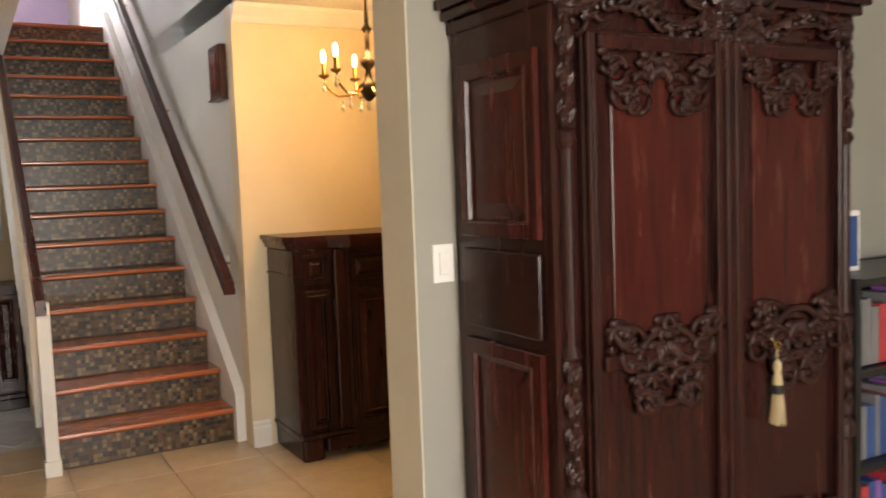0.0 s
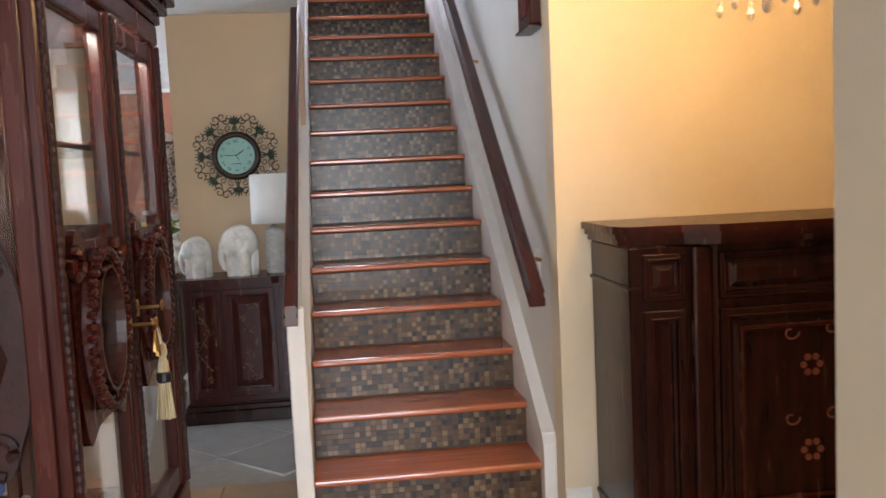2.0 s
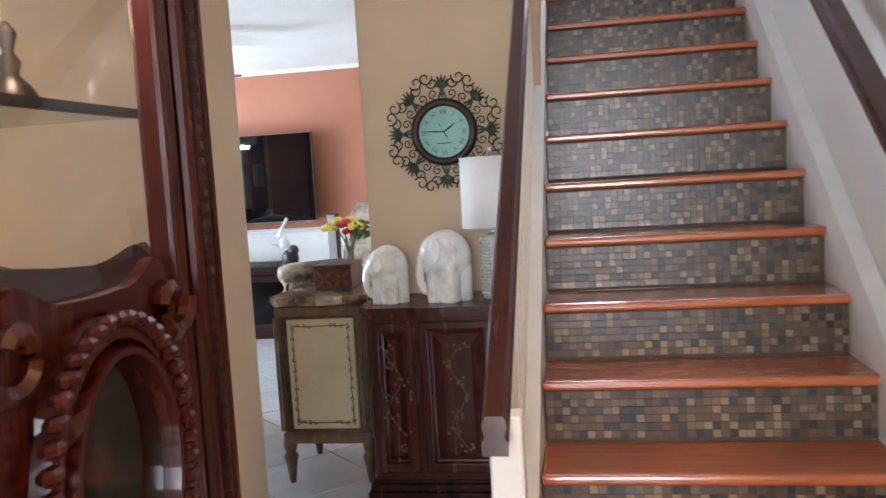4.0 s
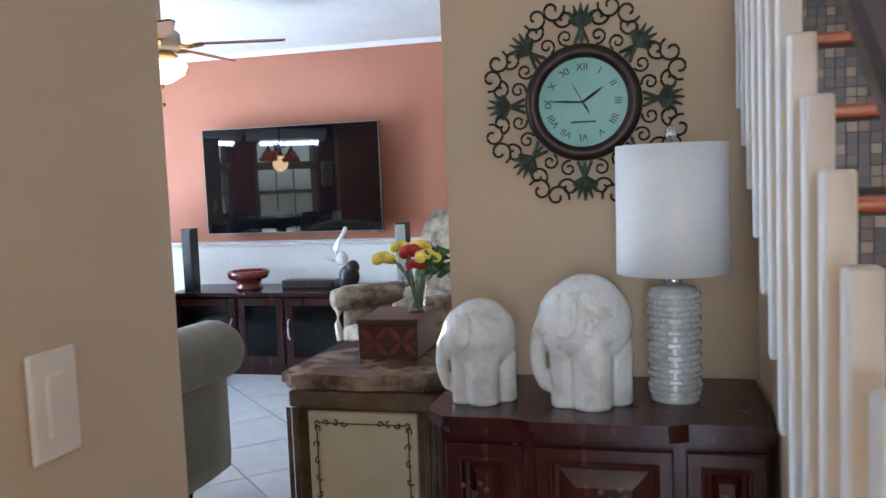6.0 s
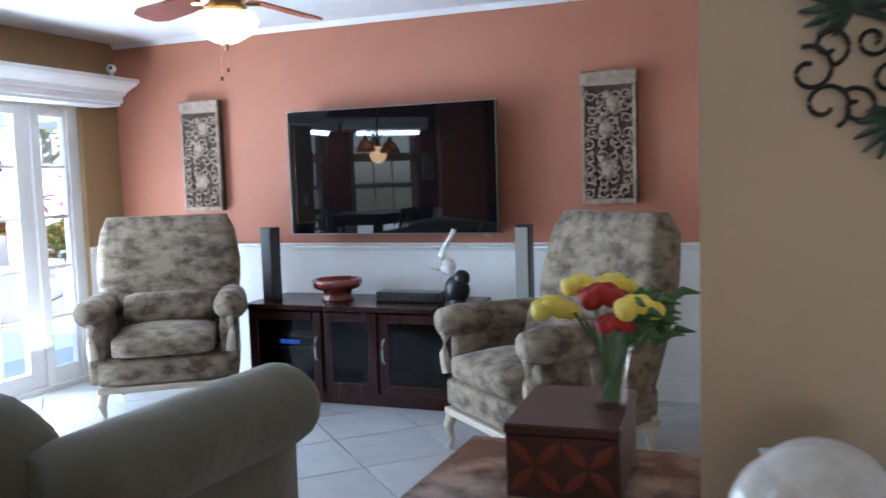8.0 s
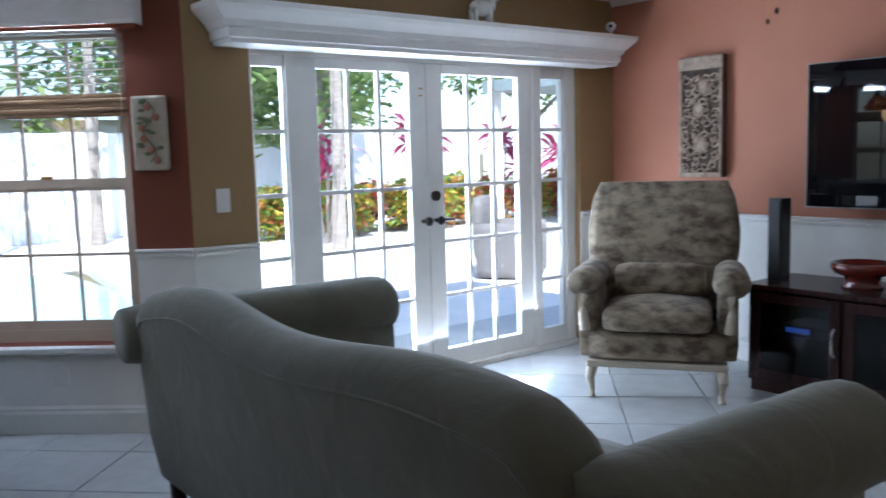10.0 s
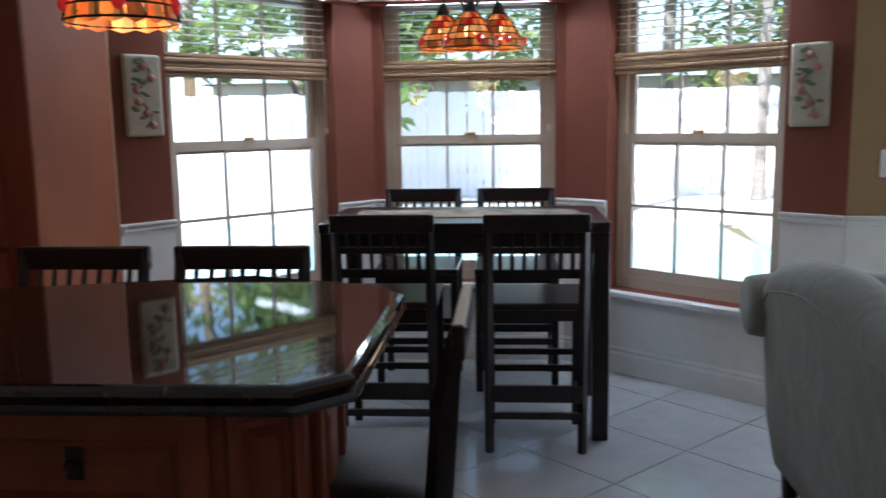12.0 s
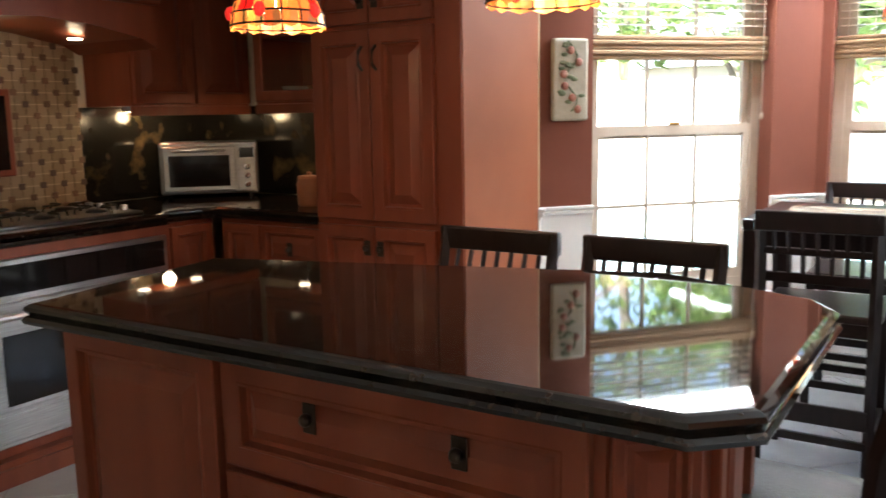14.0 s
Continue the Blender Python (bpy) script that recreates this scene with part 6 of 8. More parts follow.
tube(wb, [(-0.065, -0.02, 0.23), (-0.085, -0.02, 0.28), (-0.055, -0.02, 0.34), (-0.02, -0.02, 0.39), (0.0, -0.02, 0.43)], [0.03, 0.022, 0.017, 0.013, 0.016], 8)
tube(wb, [(-0.09, -0.03, 0.20), (-0.15, -0.04, 0.215), (-0.17, -0.04, 0.24)], [0.008, 0.006, 0.003], 6)
part("head_and_trunk", wb, CERAMIC, el, "white head with raised trunk", True)

# carved panels
for x, lab in ((-3.87, "grey carved stone relief panel on the terracotta wall"), (-1.10, "grey carved stone relief panel half hidden by the wall")):
    c = thing("carved_panel", lab, "wall relief", x, YT - 0.001, 1.13, group="pair of carved panels")
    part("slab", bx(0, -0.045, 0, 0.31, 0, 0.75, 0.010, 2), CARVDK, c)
    part("top_cap", bx(-0.004, -0.068, 0.665, 0.314, -0.046, 0.748, 0.010, 2), CARVST, c, "weathered plain top band")
    for x0, x1 in ((0.0, 0.022), (0.288, 0.31)):
        part("side_border", bx(x0, -0.064, 0.0, x1, -0.046, 0.664, 0.005), CARVST, c)
    part("bottom_border", bx(0.0225, -0.064, 0.0, 0.2875, -0.046, 0.03, 0.005), CARVST, c)
    rb, rnd = B(), random.Random(31)
    for row in range(9):
        for col in range(4):
            px, pz = 0.055 + 0.066 * col + rnd.uniform(-0.012, 0.012), 0.065 + 0.067 * row + rnd.uniform(-0.012, 0.012)
            scroll(rb, px, pz, -0.056, 0.032, 1.1, rnd.uniform(0, 6), rnd.choice((-1, 1)), 0.0075, 6, 11)
            for q in range(3):
                a = rnd.uniform(0, 6.28)
                ball(rb, px + 0.03 * math.cos(a), -0.052, pz + 0.03 * math.sin(a), rnd.uniform(0.007, 0.014), 0.016, rnd.uniform(0.009, 0.018), 7, 5)
    for bx_, bz in ((0.15, 0.20), (0.14, 0.42), (0.18, 0.56)):
        ball(rb, bx_, -0.05, bz, 0.042, 0.026, 0.05, 12, 8), ball(rb, bx_ - 0.035, -0.056, bz + 0.055, 0.022, 0.022, 0.022, 10, 7)
    tagged(part("relief", rb, CARVST, c), kind="stuff")

# ceiling fan
fan = thing("ceiling_fan", "brass and cream ceiling fan with frosted light and brown blades", "ceiling fan", -2.06, 8.25, 0.06)
part("motor", lathe(B(), [(0.02, 1.95), (0.09, 1.955), (0.105, 1.98), (0.10, 2.04), (0.06, 2.07), (0.02, 2.08), (0.014, 2.1), (0.014, 2.25), (0.06, 2.24), (0.065, 2.259)], 20), CUSHION, fan, smooth=True)
part("fitter", lathe(B(), [(0.02, 1.90), (0.06, 1.91), (0.085, 1.93), (0.06, 1.95)], 18), BRASS, fan, smooth=True)
part("light_bowl", lathe(B(), [(0.004, 1.79), (0.02, 1.79), (0.05, 1.80), (0.11, 1.835), (0.13, 1.88), (0.115, 1.905)], 20), GLOWSHADE, fan, "lit frosted glass bowl", True)
part("finial", lathe(B(), [(0.003, 1.765), (0.01, 1.775), (0.012, 1.79)], 10), BRASS, fan)
for k in range(5):
    a = 2 * math.pi * k / 5 + 0.25
    m = Matrix.Rotation(a, 4, "Z")
    bb = prism(B(), [(0.18, -0.05), (0.3, -0.065), (0.55, -0.075), (0.62, -0.05), (0.63, 0.0), (0.62, 0.05), (0.55, 0.075), (0.3, 0.065), (0.18, 0.05)], -0.004, 0.004)
    bmesh.ops.transform(bb, matrix=m @ pose(0, 0, 1.985, 12), verts=bb.verts)
    bl_ = part("blade", bb, TREAD if k % 2 else CHERRY, fan)
    ib_ = tube(B(), [(0.09, 0, 1.98), (0.14, 0, 1.97), (0.22, 0, 1.982)], 0.012, 6)
    bmesh.ops.transform(ib_, matrix=m, verts=ib_.verts)
    part("blade_iron", ib_, BRASS, bl_)
for dx in (0.0, 0.03):
    part("pull_chain", tube(B(), [(dx, -0.04, 1.9), (dx, -0.04, 1.66 + dx)], 0.0015, 5), BRASS, fan)
    part("pull_knob", ball(B(), dx, -0.04, 1.655 + dx, 0.006, 0.006, 0.010, 8, 6), MAHOG, fan)

# things on the valance shelf
hs = thing("horse_figurine", "white ceramic horse figurine on the valance shelf", "figurine", XF + 0.15, 8.98, 2.05, 90)
hb = B()
ball(hb, 0, 0, 0.10, 0.09, 0.04, 0.05), ball(hb, 0.11, 0, 0.17, 0.045, 0.022, 0.025)
tube(hb, [(0.06, 0, 0.11), (0.09, 0, 0.17)], [0.04, 0.025])
for x in (-0.06, 0.05):
    for y in (-0.02, 0.02):
        tube(hb, [(x, y, 0.09), (x, y, 0.0)], [0.018, 0.012], 7)
part("body", hb, CERAMIC, hs, smooth=True)
cm = thing("security_camera", "small white security camera on the valance shelf", "camera", XF + 0.18, 10.08, 2.05)
part("base", lathe(B(), [(0.03, 0), (0.03, 0.008), (0.012, 0.014), (0.01, 0.04)], 14), PLATE, cm)
part("housing", ball(B(), 0, 0, 0.065, 0.032), PLATE, cm, smooth=True)
part("lens", ball(B(), 0.015, -0.022, 0.068, 0.012), BLACK, cm)


# painted plaques of the nook walls
def plaque(p, q, u, lab):
    t = thing("wall_plaque", lab, "wall plaque", group="pair of painted plaques")
    s, _ = off(p, q, u, u + 0.1)
    t.matrix_basis = Matrix.Translation((s[0], s[1], 1.28)) @ Matrix.Rotation(math.atan2(q[1] - p[1], q[0] - p[0]) + math.pi, 4, "Z")
    part("tile", bx(-0.085, -0.03, 0, 0.085, 0, 0.352, 0.014, 3), PINKPLAQ, t)
    rnd = random.Random(8)
    gb, rb = B(), B()
    tube(gb, [(0.03 * math.sin(k), -0.033, 0.04 + 0.3 * k / 10) for k in range(11)], 0.004, 5)
    for k in range(16):
        ball(gb, rnd.uniform(-0.05, 0.05), -0.032, rnd.uniform(0.05, 0.33), 0.018, 0.006, 0.009, 7, 5)
    for k in range(6):
        ball(rb, rnd.uniform(-0.04, 0.04), -0.033, 0.05 + 0.05 * k, 0.018, 0.010, 0.018, 8, 6)
    tagged(part("leaves", gb, LEAFPAINT, t), kind="stuff")
    tagged(part("fruit", rb, ROSEPAINT, t), kind="stuff")


plaque(A_, B_, 0.17, "cream plaque painted with fruit and leaves beside the bay window")
plaque(C_, D_, 1.325, "cream plaque painted with fruit and leaves by the pantry")
p_, _ = off(A_, B_, ab - 0.78, ab)
switch(p_[0] - 0.0065 * (B_[1] - A_[1]) / ab, p_[1] + 0.0065 * (B_[0] - A_[0]) / ab, 0.30, math.degrees(math.atan2(B_[1] - A_[1], B_[0] - A_[0])) + 180, cat="outlet", lab="white wall outlet under the bay window")

# ---- breakfast nook ----
tb_ = thing("counter_table", "tall black-brown counter-height table with a placemat-like runner", "table", -4.20, 5.04, 0)
TD, TW = 0.66, 1.19
part("tabletop", bx(-TD, 0, 0.875, 0.012, TW, 0.918, 0.006, 2), ESPRESSO, tb_)
ap = B()
box(ap, -TD + 0.03, 0.03, 0.79, -TD + 0.05, TW - 0.03, 0.874), box(ap, -0.03, 0.03, 0.79, -0.01, TW - 0.03, 0.874)
box(ap, -TD + 0.05, 0.03, 0.79, -0.03, 0.05, 0.874), box(ap, -TD + 0.05, TW - 0.05, 0.79, -0.03, TW - 0.03, 0.874)
part("apron", ap, ESPRESSO, tb_)
for x in (-TD + 0.045, -0.03):
    for y in (0.035, TW - 0.035):
        part("leg", bx(x - 0.033, y - 0.033, 0, x + 0.033, y + 0.033, 0.874, 0.004), ESPRESSO, tb_)
rn = thing("table_runner", "patterned woven runner lying along the tall table", "table runner", -4.20, 5.04, 0.918)
part("cloth", bx(-0.48, 0.10, 0.001, -0.18, TW - 0.10, 0.004), TAP, rn)


def dining_chair(x, y, rz, seat_mat=None, label="black-brown wooden counter chair with slatted back", top=0.97, seat=0.62, group="counter chairs", slats=7):
    c = thing("counter_chair", label, "chair", x, y, 0, rz, group)
    w = 0.185
    for s in (-1, 1):
        part("back_post", tube(B(), [(s * w, 0.03, 0), (s * w, 0.02, 0.3), (s * w, 0.0, seat), (s * w, -0.015, 0.8), (s * w, -0.05, top)], [0.018, 0.019, 0.021, 0.02, 0.017], 4), ESPRESSO, c)
        part("leg", bx(s * w - 0.017, 0.355, 0, s * w + 0.017, 0.389, seat - 0.03, 0.003), ESPRESSO, c)
        part("side_stretcher", bx(s * w - 0.009, 0.03, 0.17, s * w + 0.009, 0.36, 0.20), ESPRESSO, c)
    part("top_rail", bx(-w - 0.018, -0.062, top - 0.065, w + 0.018, -0.036, top + 0.005, 0.006, 2), ESPRESSO, c)
    part("mid_rail", bx(-w, -0.012, seat + 0.10, w, 0.010, seat + 0.135, 0.003), ESPRESSO, c)
    part("cross_rail", bx(-w, -0.028, seat + 0.20, w, -0.012, seat + 0.225, 0.003), ESPRESSO, c)
    for k in range(slats):
        xx = -w + 2 * w * (k + 1) / (slats + 1)
        part("slat", tube(B(), [(xx, -0.001, seat + 0.12), (xx, -0.02, seat + 0.21), (xx, -0.05, top - 0.05)], [0.008, 0.008, 0.008], 4), ESPRESSO, c)
    if seat_mat:
        part("seat", pad(-w - 0.02, -0.0, seat - 0.03, w + 0.02, 0.41, seat + 0.015, 0.02, puff=0.02), seat_mat, c, "brown leather seat", True)
    else:
        part("seat", bx(-w - 0.02, 0.0, seat - 0.03, w + 0.02, 0.41, seat, 0.008, 2), ESPRESSO, c)
    part("seat_apron", bx(-w, 0.02, seat - 0.075, w, 0.385, seat - 0.031), ESPRESSO, c)
    for ya, z0, z1 in ((0.36, 0.24, 0.268), (0.36, 0.315, 0.34), (0.012, 0.145, 0.172)):
        part("stretcher", bx(-w, ya, z0, w, ya + 0.018, z1), ESPRESSO, c)
    part("foot_rail", bx(-w, 0.008, 0.215, w, 0.03, 0.285, 0.004), ESPRESSO, c)
    return c


ch0 = dining_chair(-4.03, 5.925, 90)
copy_thing(ch0, pose(-4.05, 5.33, 0, 0, 0, 90))
copy_thing(ch0, pose(-5.22, 5.86, 0, 0, 0, -90))
copy_thing(ch0, pose(-5.22, 5.37, 0, 0, 0, -90))
dining_chair(-3.14, 4.56, -90, LEATHER, "black-brown counter stool with slatted back at the island")
dining_chair(-3.14, 5.04, -90, LEATHER, "black-brown counter stool with slatted back at the island")
st = dining_chair(-2.50, 5.675, 180, LEATHER, "counter stool with brown leather seat at the island end", 0.95, 0.60)


# stained glass shade, open below
def stained_shade(cx, cy, z0, r, h, parent, name="shade", cells=14, rows=5, bell=False):
    bm = B()
    leadb = B()
    rnd = random.Random(int(cx * 100) + int(cy * 70))
    prof = [(r * (1 - 0.72 * t ** 1.8), z0 + h * t) for t in [k / rows for k in range(rows + 1)]]
    if bell:
        prof = [(r * (0.24 + 0.76 * (1 - t) ** 0.6 if t > 0.25 else 1.0 - 0.03 * t), z0 + h * t) for t in [k / rows for k in range(rows + 1)]]
    for k in range(rows):
        (ra, za), (rb_, zb) = prof[k], prof[k + 1]
        n = cells
        cuts = [2 * math.pi * (j + 0.5 * (k % 2) + rnd.uniform(-0.3, 0.3)) / n for j in range(n)]
        cuts.append(cuts[0] + 2 * math.pi)
        for j in range(n):
            a0, a1 = cuts[j], cuts[j + 1]
            g = 0.012
            am = (a0 + a1) / 2
            dz = (0.10 * h * (rnd.random() - 0.5)) if k == 0 else 0
            q = [(ra, a0 + g, za + dz * 0 - (0.03 * h if k == 0 else 0)), (ra, am, za - (0.08 * h if k == 0 else 0)), (ra, a1 - g, za - (0.03 * h if k == 0 else 0)), (rb_, a1 - g, zb - 0.002), (rb_, am, zb - 0.002), (rb_, a0 + g, zb - 0.002)]
            bm.faces.new([bm.verts.new((cx + rr * math.cos(a), cy + rr * math.sin(a), z)) for rr, a, z in q])
        tube(leadb, [(cx + ra * math.cos(2 * math.pi * j / 24), cy + ra * math.sin(2 * math.pi * j / 24), za) for j in range(24)], 0.0026, 4, True)
    r_ = bmesh.ops.solidify(bm, geom=bm.faces[:], thickness=0.003)
    sh = tagged(part(name, bm, STAINED, parent, "lit orange and red stained glass shade"), kind="stuff")
    for j in range(cells):
        a = 2 * math.pi * j / cells
        tube(leadb, [(cx + rr * 1.005 * math.cos(a), cy + rr * 1.005 * math.sin(a), z) for rr, z in prof], 0.0022, 4)
    tagged(part("leading", leadb, LEAD, sh), kind="stuff")
    for j in range(5):
        a = 2 * math.pi * (j + 0.3) / 5
        rj, zj = prof[1]
        part("jewel", ball(B(), cx + rj * math.cos(a), cy + rj * math.sin(a), zj, 0.13 * r, None, 0.16 * r, 8, 6), REDGLASS, sh, "red glass jewel")
    part("cap", lathe(B(), [(0.30 * r, z0 + h), (0.25 * r, z0 + h + 0.016), (0.10 * r, z0 + h + 0.05)], 14, cx, cy), BRONZE, sh)
    part("bulb", ball(B(), cx, cy, z0 + 0.45 * h, 0.022, 0.022, 0.03, 10, 8), GLOW, sh)
    return sh


nc = thing("nook_chandelier", "three-light bronze chandelier with stained glass shades over the table", "chandelier", -4.47, 5.66, 0)
part("stem", lathe(B(), [(0.01, 1.70), (0.03, 1.72), (0.02, 1.76), (0.012, 1.80), (0.012, 2.28), (0.06, 2.30), (0.06, 2.319)], 14), BRONZE, nc, smooth=True)
for k, a in enumerate((2.30, 4.0, 0.05)):
    c, s = 0.16 * math.cos(a), 0.16 * math.sin(a)
    part("arm", tube(B(), [(0, 0, 1.76), (0.5 * c, 0.5 * s, 1.87), (0.9 * c, 0.9 * s, 1.88), (c, s, 1.80)], 0.007, 6), BRONZE, nc)
    part("scroll", scroll(B(), 0.06 * math.cos(a), 1.86, 0.06 * math.sin(a), 0.03, 1.1, a, 1, 0.005), BRONZE, nc)
    stained_shade(c, s, 1.64 - (0.02 if k == 2 else 0), 0.112, 0.14, nc, cells=12, bell=True)
bulb("nook_lamp", -4.47, 5.66, 1.60, 1, (1, 0.6, 0.28), 0.1)
for x, y in ((-2.58, 4.27), (-2.585, 5.0)):
    pn = thing("pendant_lamp", "stained glass pendant lamp in orange and red over the island", "pendant lamp", x, y, 0, group="island pendants")
    stained_shade(0, 0, 1.545, 0.118, 0.15, pn, cells=15)
    part("rod", tube(B(), [(0, 0, 1.72), (0, 0, 2.30)], 0.006, 8), BRONZE, pn)
    part("canopy", lathe(B(), [(0.05, 2.29), (0.055, 2.30), (0.055, 2.319)], 14), BRONZE, pn)
    bulb("pendant_light", x, y, 1.53, 0.6, (1, 0.62, 0.3), 0.05)

# ---- kitchen ----
def panel_part(parent, x0, z0, x1, z1, y=0.0, name="door", mat=None, frame=0.055, knob=None):
    bm = B()
    raised_panel(bm, x0, z0, x1, z1, y - 0.0005, 0.0215, frame)
    d = part(name, bm, mat or CHERRY, parent)
    if knob:
        part("knob", ball(B(), knob[0], y - 0.035, knob[1], 0.013, 0.014, 0.013, 10, 8), BRONZE, d, "bronze knob")
        part("knob_plate", bx(knob[0] - 0.016, y - 0.026, knob[1] - 0.03, knob[0] + 0.016, y - 0.0225, knob[1] + 0.03, 0.003), BRONZE, d)
    return d


isl = thing("kitchen_island", "cherry kitchen island with raised panel drawers", "kitchen island", -2.125, 3.96, 0, 90)
part("body", prism(B(), [(0.0, 0.0), (1.37, 0.0), (1.49, 0.10), (1.49, 0.40), (1.30, 0.62), (0.0, 0.45)], 0.09, 0.868), CHERRY, isl)
part("toe_kick", prism(B(), [(0.03, 0.05), (1.35, 0.05), (1.44, 0.13), (1.44, 0.38), (1.28, 0.57), (0.03, 0.42)], 0.0, 0.089), CHERRY, isl)
panel_part(isl, 0.03, 0.12, 0.53, 0.845)
panel_part(isl, 0.555, 0.62, 1.35, 0.845, name="drawer", knob=(0.79, 0.76))
part("knob", ball(B(), 1.12, -0.035, 0.76, 0.013, 0.014, 0.013, 10, 8), BRONZE, isl, "bronze knob")
part("knob_plate", bx(1.104, -0.026, 0.73, 1.136, -0.0225, 0.79, 0.003), BRONZE, isl)
panel_part(isl, 0.555, 0.375, 1.35, 0.605, name="drawer", knob=(0.95, 0.49))
panel_part(isl, 0.555, 0.12, 1.35, 0.36, name="drawer", knob=(0.95, 0.24))
ep = B()
raised_panel(ep, 0.04, 0.12, 0.28, 0.845, 0.0, 0.018, 0.045)
bmesh.ops.transform(ep, matrix=pose(1.492, 0.10, 0, 0, 0, 90), verts=ep.verts)
part("end_panel", ep, CHERRY, isl)
cp = B()
raised_panel(cp, 0.005, 0.12, 0.15, 0.845, 0.0, 0.016, 0.03)
bmesh.ops.transform(cp, matrix=pose(1.3715, -0.002, 0, 0, 0, 39.8), verts=cp.verts)
part("corner_panel", cp, CHERRY, isl)


def slab(name, poly, z0, z1, mat, parent, bev=0.012):
    """A stone slab with an ogee edge: three stacked outlines."""
    cx, cy = sum(p[0] for p in poly) / len(poly), sum(p[1] for p in poly) / len(poly)

    def inset(d):
        out = []
        n = len(poly)
        for i in range(n):
            a, b, c = Vector(poly[i - 1]), Vector(poly[i]), Vector(poly[(i + 1) % n])
            d1, d2 = (b - a).normalized(), (c - b).normalized()
            n1, n2 = Vector((-d1.y, d1.x)), Vector((-d2.y, d2.x))
            m = n1 + n2
            m = m / max(0.3, m.dot(n1)) if m.length > 1e-6 else n1
            out.append(b + m * d)
        return out

    h = z1 - z0
    prof = [(0.016, 0), (0.004, 0.10), (0.0, 0.28), (0.006, 0.42), (0.014, 0.48), (0.010, 0.56), (0.004, 0.70), (0.006, 0.86), (0.016, 0.97), (0.024, 1.0)]
    area2 = sum(poly[i][0] * poly[(i + 1) % len(poly)][1] - poly[(i + 1) % len(poly)][0] * poly[i][1] for i in range(len(poly)))
    sg = 1 if area2 > 0 else -1
    rings = [[(p.x, p.y, z0 + h * t) for p in inset(sg * d)] for d, t in prof]
    return part(name, loft(B(), rings), mat, parent)


itop = thing("island_countertop", "polished black-brown granite island top with ogee edge", "countertop", 0, 0, 0)
slab("slab", [(-2.0, 4.0), (-2.02, 5.485), (-2.10, 5.572), (-2.775, 5.572), (-2.875, 5.51), (-3.03, 5.13), (-2.66, 3.90)], 0.869, 0.92, GRANITE, itop)

pan = thing("pantry_cabinet", "tall cherry pantry cabinet with raised panel doors", "cabinet", -3.62, 3.475, 0, 90)
part("body", bx(0, 0, 0.09, 0.70, 0.62, H - 0.004), CHERRY, pan)
part("toe_kick", bx(0, 0.04, 0, 0.70, 0.6, 0.089), CHERRY, pan)
for a, b in ((0.012, 0.297), (0.303, 0.588)):
    k = b - 0.03 if a < 0.2 else a + 0.03
    panel_part(pan, a, 0.115, b, 0.885, knob=(k, 0.80))
    panel_part(pan, a, 0.91, b, 1.645, frame=0.06)
    panel_part(pan, a, 1.665, b, 2.25, knob=(k, 1.75))
    part("handle", tube(B(), [(k, -0.022, 1.49), (k, -0.045, 1.51), (k, -0.045, 1.56), (k, -0.022, 1.58)], 0.006), BRONZE, pan)
# thin face that carries the painted window light
part("end_panel", bx(0.7003, 0.004, 0.09, 0.7035, 0.616, H - 0.005), CHERRYSIDE, pan, "plain side panel with window light put into its colour")
part("side_stile", bx(0.6, -0.004, 0.09, 0.70, -0.0005, H - 0.005, 0.001), CHERRY, pan)

bw_ = thing("base_cabinet", "cherry base cabinet with drawer below black granite", "cabinet", -3.66, 2.86, 0, 90, "base cabinets")
part("body", bx(0, 0, 0.09, 0.605, 0.58, 0.868), CHERRY, bw_)
part("toe_kick", bx(0, 0.05, 0, 0.605, 0.55, 0.089), CHERRY, bw_)
panel_part(bw_, 0.26, 0.66, 0.60, 0.85, name="drawer", frame=0.035, knob=(0.43, 0.755))
panel_part(bw_, 0.26, 0.12, 0.60, 0.64)
panel_part(bw_, 0.02, 0.12, 0.245, 0.85, frame=0.045)
bs_ = thing("base_cabinet", "narrow cherry base cabinet in the kitchen corner", "cabinet", -3.385, 2.80, 0, 180, "base cabinets")
part("body", bx(0.0, 0.0, 0.09, 0.27, 0.6, 0.868), CHERRY, bs_)
panel_part(bs_, 0.02, 0.12, 0.25, 0.85, frame=0.045)
part("toe_kick", bx(0, 0.05, 0, 0.27, 0.6, 0.089), CHERRY, bs_)

kt = thing("kitchen_countertop", "black granite kitchen countertop along two walls", "countertop", 0, 0, 0)
slab("slab", [(-4.245, 3.468), (-4.245, 2.155), (-2.3, 2.155), (-2.3, 2.86), (-3.36, 2.86), (-3.42, 2.78), (-3.63, 2.86), (-3.63, 3.468)], 0.869, 0.92, GRANITE, kt)
tagged(part("backsplash", bx(-4.246, 2.16, 0.921, -4.238, 3.47, 1.378), BLACKTILE), kind="structure")
tagged(part("backsplash", bx(-4.237, 2.153, 0.921, -3.46, 2.161, 1.378), BLACKTILE), kind="structure")

ov = thing("wall_oven", "stainless steel oven with black glass door under the cooktop", "oven", -2.46, 2.845, 0, 180)
part("cabinet", bx(0, 0.012, 0.10, 0.92, 0.62, 0.868), CHERRY, ov)
part("front_frame", bx(0.03, -0.006, 0.14, 0.89, 0.011, 0.83, 0.004), STEEL, ov)
part("control_panel", bx(0.05, -0.014, 0.70, 0.87, -0.0065, 0.81, 0.003), DARKGLASS, ov, "black glass control panel")
part("door", bx(0.05, -0.032, 0.28, 0.87, -0.0065, 0.68, 0.005), STEEL, ov)
part("door_glass", bx(0.12, -0.036, 0.30, 0.80, -0.0325, 0.56, 0.003), DARKGLASS, ov)
